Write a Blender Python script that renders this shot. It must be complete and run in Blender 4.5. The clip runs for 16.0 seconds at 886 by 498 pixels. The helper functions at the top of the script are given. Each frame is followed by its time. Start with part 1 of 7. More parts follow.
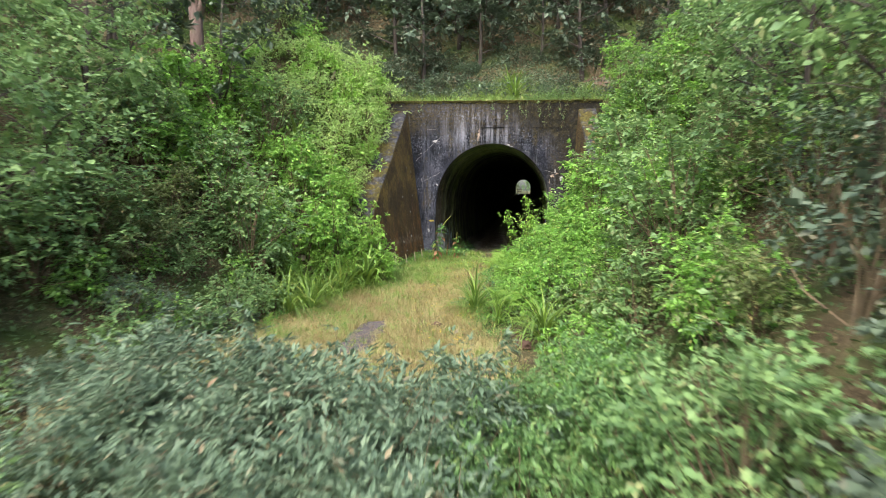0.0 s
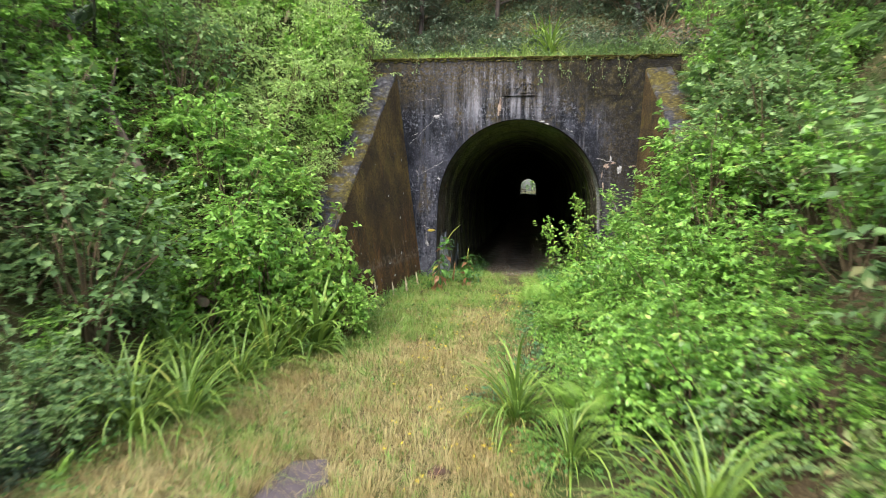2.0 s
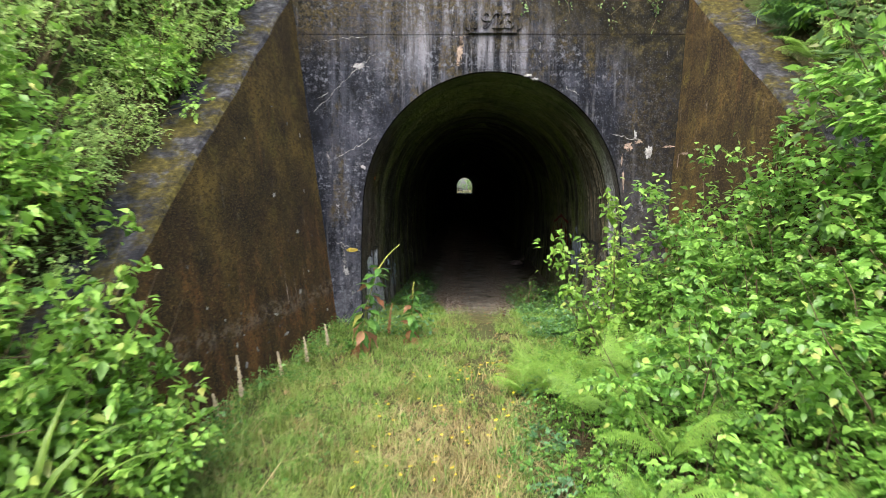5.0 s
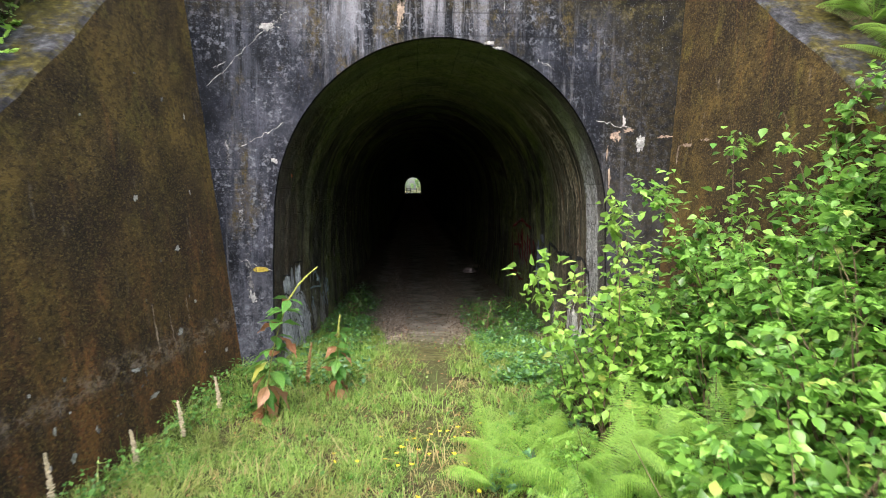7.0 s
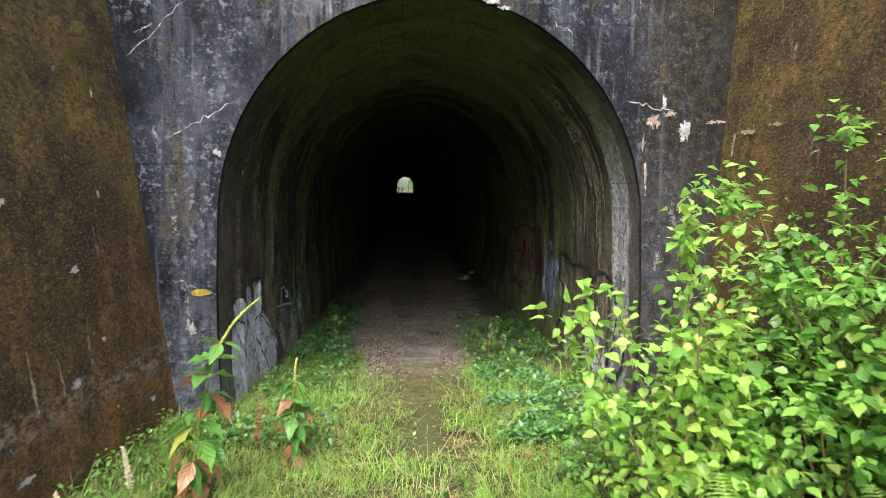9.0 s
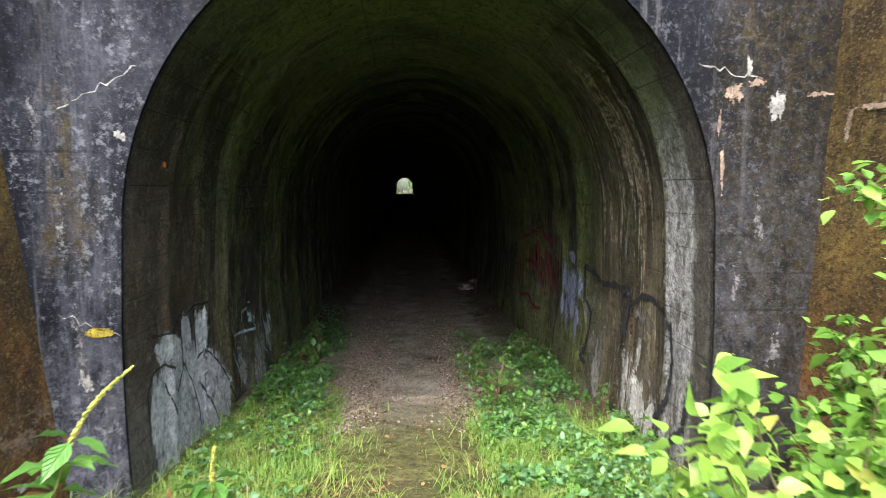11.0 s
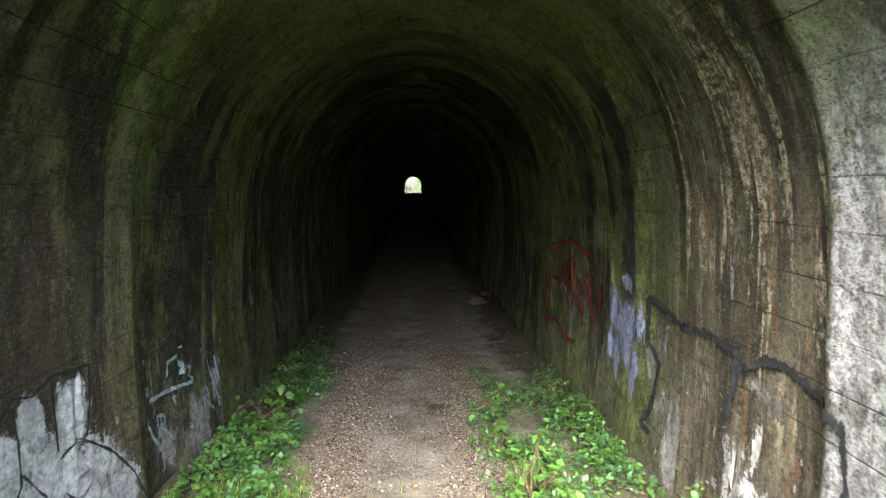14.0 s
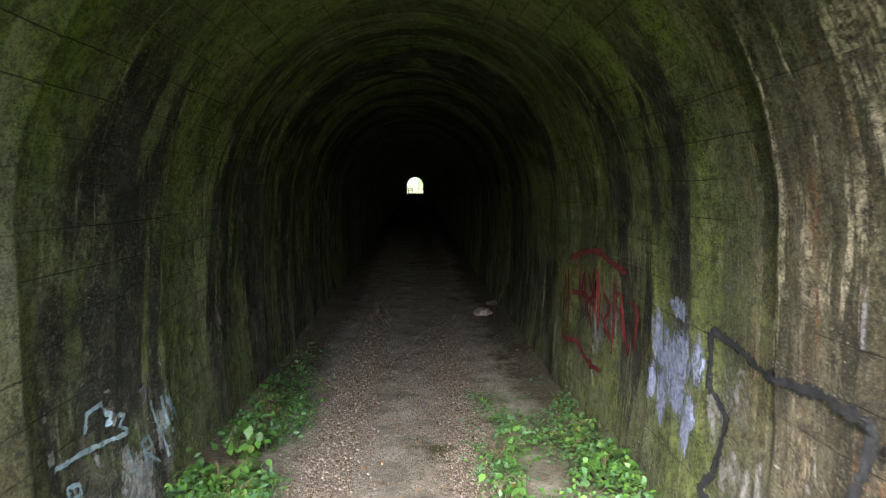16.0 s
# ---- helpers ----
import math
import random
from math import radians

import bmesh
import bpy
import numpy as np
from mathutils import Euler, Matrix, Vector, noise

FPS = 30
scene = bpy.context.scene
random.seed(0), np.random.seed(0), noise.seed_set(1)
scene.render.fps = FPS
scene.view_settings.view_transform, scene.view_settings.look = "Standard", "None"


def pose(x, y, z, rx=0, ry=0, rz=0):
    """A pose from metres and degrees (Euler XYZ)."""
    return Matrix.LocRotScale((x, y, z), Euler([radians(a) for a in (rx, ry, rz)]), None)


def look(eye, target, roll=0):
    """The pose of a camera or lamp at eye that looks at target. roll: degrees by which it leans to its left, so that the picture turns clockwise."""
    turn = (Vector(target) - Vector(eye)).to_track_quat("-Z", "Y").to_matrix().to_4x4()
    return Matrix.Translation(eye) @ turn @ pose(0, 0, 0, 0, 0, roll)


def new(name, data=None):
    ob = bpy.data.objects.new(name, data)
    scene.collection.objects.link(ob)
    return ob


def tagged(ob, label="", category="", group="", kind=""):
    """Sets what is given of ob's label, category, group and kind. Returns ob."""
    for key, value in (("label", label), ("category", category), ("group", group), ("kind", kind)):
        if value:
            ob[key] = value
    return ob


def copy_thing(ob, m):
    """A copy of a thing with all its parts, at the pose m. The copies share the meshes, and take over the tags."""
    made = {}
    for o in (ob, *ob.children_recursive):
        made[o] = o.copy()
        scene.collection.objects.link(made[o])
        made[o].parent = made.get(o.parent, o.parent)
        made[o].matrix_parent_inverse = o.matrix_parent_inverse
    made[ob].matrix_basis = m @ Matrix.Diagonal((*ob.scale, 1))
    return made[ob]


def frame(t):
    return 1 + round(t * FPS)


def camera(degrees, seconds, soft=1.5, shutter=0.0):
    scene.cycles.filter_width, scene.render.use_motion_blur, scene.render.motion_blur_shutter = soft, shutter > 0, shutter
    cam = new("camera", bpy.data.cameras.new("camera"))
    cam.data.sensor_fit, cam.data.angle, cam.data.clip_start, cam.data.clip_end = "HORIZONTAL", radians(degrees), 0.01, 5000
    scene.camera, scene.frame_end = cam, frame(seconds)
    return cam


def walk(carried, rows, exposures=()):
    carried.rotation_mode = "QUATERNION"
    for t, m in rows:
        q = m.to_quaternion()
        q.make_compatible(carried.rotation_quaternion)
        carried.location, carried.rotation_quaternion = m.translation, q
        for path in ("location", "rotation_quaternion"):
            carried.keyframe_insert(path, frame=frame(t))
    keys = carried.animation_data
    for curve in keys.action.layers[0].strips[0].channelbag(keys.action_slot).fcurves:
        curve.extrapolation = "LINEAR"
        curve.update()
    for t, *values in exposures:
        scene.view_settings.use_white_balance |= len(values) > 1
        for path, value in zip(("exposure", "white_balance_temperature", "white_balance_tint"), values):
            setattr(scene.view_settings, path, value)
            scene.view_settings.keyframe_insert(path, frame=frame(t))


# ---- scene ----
cam = camera(71.2, 16.0, soft=0.7, shutter=0.6)
PATH = [
    (0, (1.36, 0.127, 2.657), (1.093, 2.1, 2.463), 0.5),
    (0.5, (1.084, 2.188, 2.646), (0.813, 4.16, 2.451), 0.4),
    (1, (0.765, 4.3, 2.611), (0.492, 6.272, 2.417), 0.5),
    (1.5, (0.517, 5.954, 2.563), (0.244, 7.926, 2.37), 0.5),
    (2, (0.241, 7.646, 2.538), (-0.03, 9.618, 2.344), 0.6),
    (2.5, (0.041, 9.049, 2.525), (-0.229, 11.021, 2.33), 0.6),
    (3, (-0.173, 10.525, 2.497), (-0.423, 12.5, 2.302), 0.5),
    (3.5, (-0.325, 11.656, 2.48), (-0.53, 13.636, 2.287), 0.6),
    (4, (-0.433, 12.698, 2.467), (-0.584, 14.683, 2.274), 0.5),
    (4.5, (-0.494, 13.443, 2.452), (-0.608, 15.43, 2.26), 0.4),
    (5, (-0.546, 14.181, 2.445), (-0.608, 16.171, 2.252), 0.4),
    (7.5, (-0.445, 17.144, 2.463), (-0.325, 19.131, 2.27), 0.5),
    (8, (-0.422, 17.579, 2.456), (-0.296, 19.566, 2.264), 0.5),
    (8.5, (-0.397, 18.019, 2.451), (-0.271, 20.006, 2.259), 0.5),
    (9, (-0.368, 18.498, 2.463), (-0.242, 20.484, 2.269), 0.4),
    (11.5, (-0.195, 20.851, 2.437), (-0.069, 22.838, 2.247), 0.4),
    (12, (-0.162, 21.302, 2.445), (-0.036, 23.289, 2.253), 0.4),
    (12.5, (-0.125, 21.712, 2.451), (-0.001, 23.699, 2.258), 0.4),
    (13, (-0.095, 22.083, 2.457), (0.025, 24.07, 2.263), 0.4),
    (13.5, (-0.081, 22.428, 2.459), (0.027, 24.416, 2.265), 0.4),
    (14, (-0.065, 22.756, 2.462), (0.032, 24.745, 2.268), 0.4),
    (14.5, (-0.055, 23.082, 2.462), (0.038, 25.07, 2.267), 0.5),
    (15, (-0.036, 23.405, 2.465), (0.053, 25.393, 2.27), 0.5),
    (15.5, (-0.021, 23.734, 2.462), (0.07, 25.723, 2.268), 0.6),
    (16, (-0.012, 24.097, 2.459), (0.079, 26.085, 2.267), 0.6),
]
walk(cam, [(t, look(eye, target, roll)) for t, eye, target, roll in PATH],
     exposures=[(0, 1.97), (2, 1.91), (4, 1.93), (5, 1.98), (9, 2.31), (11.5, 2.72), (12.5, 3.22), (13.2, 3.42), (14.5, 3.76), (16, 4.15)])

# ---------------------------------------------------------------- world and light
world = bpy.data.worlds.new("overcast_sky")
scene.world = world
world.use_nodes = True
wn = world.node_tree
sky = wn.nodes.new("ShaderNodeTexSky")
sky.sky_type = "NISHITA"
sky.sun_disc = False
sky.sun_elevation = radians(52)
sky.sun_rotation = radians(200)
sky.air_density, sky.dust_density, sky.ozone_density = 1.0, 4.0, 1.0
wn.links.new(sky.outputs[0], wn.nodes["Background"].inputs[0])
wn.nodes["Background"].inputs[1].default_value = 0.15

sun = new("sun", bpy.data.lights.new("sun", "SUN"))
sun.data.energy = 1.5
sun.data.angle = radians(60)
sun.data.color = (0.98, 0.98, 1.0)
sun.matrix_world = look((0, 0, 60), (10, 42, 8))


# ---------------------------------------------------------------- node helpers
class Nodes:
    """Short hand for building a node material."""

    def __init__(self, name):
        self.mat = bpy.data.materials.new(name)
        self.mat.use_nodes = True
        self.t = self.mat.node_tree
        self.bsdf = self.t.nodes["Principled BSDF"]
        self.out = self.t.nodes["Material Output"]
        self.coord = self.t.nodes.new("ShaderNodeTexCoord").outputs["Object"]

    def link(self, a, b):
        self.t.links.new(a, b)

    def scaled(self, sx, sy, sz, at=(0, 0, 0)):
        m = self.t.nodes.new("ShaderNodeMapping")
        m.inputs["Scale"].default_value = (sx, sy, sz)
        m.inputs["Location"].default_value = at
        self.link(self.coord, m.inputs["Vector"])
        return m.outputs[0]

    def noise(self, scale, detail=4.0, rough=0.6, vec=None, warp=0.0):
        n = self.t.nodes.new("ShaderNodeTexNoise")
        n.inputs["Scale"].default_value = scale
        n.inputs["Detail"].default_value = detail
        n.inputs["Roughness"].default_value = rough
        n.inputs["Distortion"].default_value = warp
        self.link(vec or self.coord, n.inputs["Vector"])
        return n.outputs["Fac"]

    def voronoi(self, scale, vec=None):
        n = self.t.nodes.new("ShaderNodeTexVoronoi")
        n.inputs["Scale"].default_value = scale
        self.link(vec or self.coord, n.inputs["Vector"])
        return n.outputs["Distance"]

    def ramp(self, fac, stops):
        r = self.t.nodes.new("ShaderNodeValToRGB")
        e = r.color_ramp.elements
        while len(e) < len(stops):
            e.new(0.5)
        for k, (p, c) in zip(e, stops):
            k.position = p
            k.color = (*c, 1) if len(c) == 3 else c
        self.link(fac, r.inputs[0])
        return r.outputs[0]

    def grey(self, fac, a, b):
        m = self.t.nodes.new("ShaderNodeMapRange")
        m.inputs["From Min"].default_value, m.inputs["From Max"].default_value = a, b
        self.link(fac, m.inputs["Value"])
        return m.outputs["Result"]

    def mix(self, fac, a, b, how="MIX"):
        m = self.t.nodes.new("ShaderNodeMix")
        m.data_type, m.blend_type = "RGBA", how
        for sock, v in ((m.inputs[0], fac), (m.inputs[6], a), (m.inputs[7], b)):
            if isinstance(v, (int, float)):
                sock.default_value = v
            elif isinstance(v, tuple):
                sock.default_value = (*v, 1)
            else:
                self.link(v, sock)
        return m.outputs[2]

    def math(self, how, a, b):
        m = self.t.nodes.new("ShaderNodeMath")
        m.operation = how
        for sock, v in zip(m.inputs, (a, b)):
            if isinstance(v, (int, float)):
                sock.default_value = v
            else:
                self.link(v, sock)
        return m.outputs[0]

    def axis(self, which):
        s = self.t.nodes.new("ShaderNodeSeparateXYZ")
        self.link(self.coord, s.inputs[0])
        return s.outputs[which]

    def bump(self, height, dist=0.01, strength=0.6):
        b = self.t.nodes.new("ShaderNodeBump")
        b.inputs["Strength"].default_value = strength
        b.inputs["Distance"].default_value = dist
        self.link(height, b.inputs["Height"])
        self.link(b.outputs[0], self.bsdf.inputs["Normal"])

    def finish(self, color, rough=0.85, spec=0.3):
        if isinstance(color, tuple):
            self.bsdf.inputs["Base Color"].default_value = (*color, 1)
        else:
            self.link(color, self.bsdf.inputs["Base Color"])
        if isinstance(rough, (int, float)):
            self.bsdf.inputs["Roughness"].default_value = rough
        else:
            self.link(rough, self.bsdf.inputs["Roughness"])
        self.bsdf.inputs["Specular IOR Level"].default_value = spec
        return self.mat


def leaf_material(name, dark, mid, light, odd, translucent=0.35, gloss=0.45, per="island", tint=None):
    """Leaves: a colour of its own for each leaf, some turning yellow or brown, light shining through."""
    n = Nodes(name)
    if per == "island":
        r = n.t.nodes.new("ShaderNodeNewGeometry").outputs["Random Per Island"]
    else:
        r = n.t.nodes.new("ShaderNodeObjectInfo").outputs["Random"]
    c = n.ramp(r, [(0.0, dark), (0.45, mid), (0.93, light), (0.98, odd)])
    c = n.mix(n.grey(n.noise(0.9, 2), 0.35, 0.7), c, n.mix(0.6, c, light), "MIX")
    if tint:
        c = n.mix(n.math("MULTIPLY", n.grey(n.noise(1.5, 5, 0.7), 0.48, 0.60), 0.65), c, tint)
    mottled = n.mix(n.grey(n.noise(60, 2), 0.4, 0.75), c, (0.03, 0.05, 0.01))
    c = n.mix(0.25, c, mottled)
    n.finish(c, gloss, 0.45)
    tr = n.t.nodes.new("ShaderNodeBsdfTranslucent")
    n.link(n.mix(0.5, c, light), tr.inputs[0])
    ms = n.t.nodes.new("ShaderNodeMixShader")
    ms.inputs[0].default_value = translucent
    n.link(n.bsdf.outputs[0], ms.inputs[1])
    n.link(tr.outputs[0], ms.inputs[2])
    n.link(ms.outputs[0], n.out.inputs[0])
    return n.mat


# ---------------------------------------------------------------- materials
LIMELEAF = leaf_material("lime_green_leaf", (0.036, 0.10, 0.016), (0.135, 0.30, 0.040), (0.35, 0.58, 0.11), (0.4, 0.38, 0.1), 0.42, 0.4)
# undergrowth leaves coloured dark to stand for the shadowed gaps between shrubs
UNDERLEAF = leaf_material("shade_dark_undergrowth_leaf", (0.028, 0.058, 0.018), (0.06, 0.115, 0.03), (0.11, 0.18, 0.05), (0.2, 0.14, 0.06), 0.3, 0.6)
BRIGHT = leaf_material("bright_broad_leaf", (0.018, 0.056, 0.011), (0.080, 0.212, 0.030), (0.30, 0.54, 0.10), (0.36, 0.36, 0.10), 0.42, 0.31)
def veined_leaf(name, dark, mid, light, odd):
    """A single broad leaf with pale veins running out from the midrib, glossy on top."""
    n = Nodes(name)
    r = n.t.nodes.new("ShaderNodeObjectInfo").outputs["Random"]
    c = n.ramp(r, [(0.0, dark), (0.4, mid), (0.95, light), (0.985, odd)])
    across = n.math("ABSOLUTE", n.axis(0), 0.0)
    v = n.math("FRACT", n.math("MULTIPLY", n.math("SUBTRACT", n.axis(1), n.math("MULTIPLY", across, 0.9)), 8.0), 0.0)
    vein = n.math("SUBTRACT", 1.0, n.grey(n.math("ABSOLUTE", n.math("SUBTRACT", v, 0.5), 0.0), 0.03, 0.16))
    rib = n.math("SUBTRACT", 1.0, n.grey(across, 0.008, 0.03))
    lines = n.math("MAXIMUM", vein, rib)
    c = n.mix(n.math("MULTIPLY", lines, 0.35), c, light)
    c = n.mix(n.math("MULTIPLY", n.grey(n.noise(6, 4, 0.7), 0.45, 0.7), 0.5), c, dark)
    n.bump(n.math("SUBTRACT", 1.0, lines), 0.03, 0.8)
    n.finish(c, 0.33, 0.5)
    tr = n.t.nodes.new("ShaderNodeBsdfTranslucent")
    n.link(n.mix(0.5, c, light), tr.inputs[0])
    ms = n.t.nodes.new("ShaderNodeMixShader")
    ms.inputs[0].default_value = 0.38
    n.link(n.bsdf.outputs[0], ms.inputs[1])
    n.link(tr.outputs[0], ms.inputs[2])
    n.link(ms.outputs[0], n.out.inputs[0])
    return n.mat


LIMESAP = veined_leaf("yellow_green_sapling_leaf", (0.11, 0.26, 0.035), (0.25, 0.46, 0.065), (0.48, 0.68, 0.15), (0.60, 0.62, 0.20))
SAPLING = veined_leaf("sapling_leaf", (0.045, 0.15, 0.026), (0.13, 0.32, 0.052), (0.34, 0.58, 0.13), (0.46, 0.52, 0.14))
WEEDLEAF = veined_leaf("weed_leaf", (0.05, 0.15, 0.03), (0.09, 0.24, 0.045), (0.16, 0.34, 0.07), (0.4, 0.38, 0.08))
DEADWEED = veined_leaf("dying_weed_leaf", (0.20, 0.08, 0.04), (0.34, 0.16, 0.08), (0.46, 0.26, 0.14), (0.45, 0.40, 0.10))
FINE = leaf_material("fine_yellow_green_leaf", (0.12, 0.24, 0.06), (0.29, 0.46, 0.125), (0.50, 0.66, 0.23), (0.44, 0.42, 0.16), 0.52, 0.45)
BLUEHERB = leaf_material("blue_green_leaf", (0.045, 0.12, 0.05), (0.08, 0.19, 0.08), (0.13, 0.27, 0.12), (0.12, 0.2, 0.07), 0.3, 0.4)
DEEP = leaf_material("deep_green_leaf", (0.056, 0.120, 0.042), (0.112, 0.208, 0.068), (0.205, 0.32, 0.105), (0.24, 0.22, 0.09), 0.35, 0.6)
GREYLEAF = leaf_material("grey_green_leaf", (0.044, 0.082, 0.045), (0.075, 0.125, 0.070), (0.135, 0.195, 0.110), (0.24, 0.15, 0.08), 0.25, 0.6)
OLIVELEAF = leaf_material("olive_leaf", (0.065, 0.095, 0.03), (0.125, 0.165, 0.05), (0.20, 0.25, 0.085), (0.28, 0.2, 0.08), 0.35, 0.6)
FORESTLEAF = leaf_material("forest_leaf", (0.03, 0.052, 0.032), (0.055, 0.085, 0.05), (0.095, 0.13, 0.075), (0.14, 0.12, 0.08), 0.2, 0.6)
WILLOWLEAF = leaf_material("narrow_green_leaf", (0.036, 0.095, 0.026), (0.078, 0.165, 0.045), (0.155, 0.27, 0.080), (0.26, 0.30, 0.09), 0.35, 0.4)
HERBLEAF = leaf_material("herb_leaf", (0.030, 0.090, 0.020), (0.066, 0.170, 0.032), (0.135, 0.29, 0.052), (0.22, 0.26, 0.06))
STRAP = leaf_material("strap_leaf", (0.035, 0.085, 0.016), (0.09, 0.175, 0.028), (0.21, 0.32, 0.05), (0.36, 0.34, 0.09), 0.35, 0.5, "object")
FROND = leaf_material("fern_frond", (0.10, 0.215, 0.03), (0.17, 0.33, 0.048), (0.28, 0.45, 0.08), (0.3, 0.4, 0.08), 0.45, 0.5)
DARKFROND = leaf_material("dark_fern_frond", (0.04, 0.11, 0.035), (0.06, 0.15, 0.045), (0.09, 0.2, 0.06), (0.12, 0.16, 0.06), 0.3, 0.5)
DRYGRASS = leaf_material("dry_grass", (0.125, 0.105, 0.035), (0.285, 0.240, 0.10), (0.455, 0.388, 0.18), (0.26, 0.12, 0.05), 0.3, 0.7, tint=(0.25, 0.182, 0.064))
GREENGRASS = leaf_material("green_grass", (0.050, 0.130, 0.022), (0.135, 0.275, 0.046), (0.28, 0.42, 0.09), (0.42, 0.36, 0.15), 0.4, 0.6, tint=(0.22, 0.235, 0.065))
DEADLEAF = leaf_material("dead_leaf", (0.16, 0.07, 0.03), (0.24, 0.12, 0.05), (0.36, 0.2, 0.1), (0.3, 0.25, 0.1), 0.2, 0.7)


def bark_material(name, a, b):
    n = Nodes(name)
    f = n.noise(9, 5, 0.7, n.scaled(1, 1, 0.2), 0.6)
    c = n.ramp(f, [(0.3, a), (0.7, b)])
    c = n.mix(n.grey(n.noise(2.2, 4), 0.55, 0.75), c, (0.10, 0.12, 0.06))
    n.bump(f, 0.02, 0.8)
    return n.finish(c, 0.9)


BARK = bark_material("brown_bark", (0.025, 0.020, 0.016), (0.075, 0.060, 0.048))
PINKBARK = bark_material("peeling_bark", (0.07, 0.045, 0.036), (0.20, 0.14, 0.115))
TWIG = bark_material("twig_bark", (0.07, 0.05, 0.03), (0.15, 0.11, 0.06))
DEADWOOD = bark_material("dead_wood", (0.09, 0.06, 0.045), (0.24, 0.175, 0.13))
STALK = bark_material("seed_stalk", (0.10, 0.12, 0.03), (0.22, 0.21, 0.06))


def ground_material():
    n = Nodes("earth_and_litter")
    f = n.noise(1.1, 6, 0.65)
    c = n.ramp(f, [(0.3, (0.030, 0.024, 0.014)), (0.5, (0.065, 0.048, 0.026)), (0.72, (0.12, 0.092, 0.048))])
    c = n.mix(n.grey(n.noise(26, 4, 0.7), 0.5, 0.7), c, (0.20, 0.16, 0.09))
    c = n.mix(n.grey(n.noise(0.55, 3), 0.42, 0.6), c, (0.045, 0.065, 0.018))
    n.bump(n.noise(22, 6, 0.7), 0.05, 0.9)
    return n.finish(c, 0.95, 0.1)


EARTH = ground_material()


def tunnel_floor_material():
    """Trodden dirt between two lines of crushed stone; dark and mossy where rain reaches in."""
    n = Nodes("damp_tunnel_dirt")
    x, y = n.axis(0), n.axis(1)
    c = n.ramp(n.noise(1.7, 7, 0.72), [(0.36, (0.135, 0.120, 0.095)), (0.5, (0.265, 0.242, 0.196)), (0.64, (0.39, 0.358, 0.30))])
    wob = n.math("MULTIPLY", n.math("SUBTRACT", n.noise(1.4, 5, 0.7), 0.5), 0.8)
    for at in (-0.86, 0.60):
        d = n.math("ABSOLUTE", n.math("ADD", n.math("SUBTRACT", x, at), wob), 0.0)
        lane = n.math("SUBTRACT", 1.0, n.grey(d, 0.16, 0.46))
        stony = n.ramp(n.noise(24, 6, 0.8), [(0.40, (0.060, 0.045, 0.033)), (0.50, (0.25, 0.205, 0.162)), (0.60, (0.41, 0.355, 0.29))])
        c = n.mix(n.math("MULTIPLY", lane, 0.8), c, stony)
    c = n.mix(n.math("MULTIPLY", n.grey(n.noise(30, 6, 0.82), 0.54, 0.60), 0.5), c, (0.27, 0.23, 0.19))
    c = n.mix(n.math("MULTIPLY", n.grey(n.noise(21, 6, 0.82, n.scaled(1, 1, 1, (3, 3, 3))), 0.55, 0.61), 0.7), c, (0.040, 0.030, 0.021))
    c = n.mix(n.grey(n.noise(0.8, 5, 0.7), 0.60, 0.68), c, (0.062, 0.062, 0.026))
    verge = n.grey(n.math("ADD", n.math("ABSOLUTE", x, 0.0), n.math("MULTIPLY", n.noise(1.1, 6, 0.75), 1.5)), 2.15, 2.45)
    c = n.mix(n.math("MULTIPLY", verge, 0.8), c, n.ramp(n.noise(19, 6, 0.8), [(0.40, (0.030, 0.024, 0.015)), (0.52, (0.085, 0.068, 0.040)), (0.64, (0.19, 0.155, 0.10))]))
    wet = n.math("SUBTRACT", 1.0, n.grey(n.math("ADD", y, n.math("MULTIPLY", n.noise(1.2, 5, 0.7), 2.6)), 27.7, 29.6))
    outer = n.ramp(n.noise(9, 7, 0.8), [(0.38, (0.045, 0.042, 0.018)), (0.52, (0.105, 0.105, 0.036)), (0.66, (0.19, 0.16, 0.075))])
    c = n.mix(wet, c, outer)
    n.bump(n.math("ADD", n.noise(32, 7, 0.8), n.noise(7, 5, 0.7)), 0.05, 1.0)
    return n.finish(c, 0.9, 0.2)


TUNNELDIRT = tunnel_floor_material()


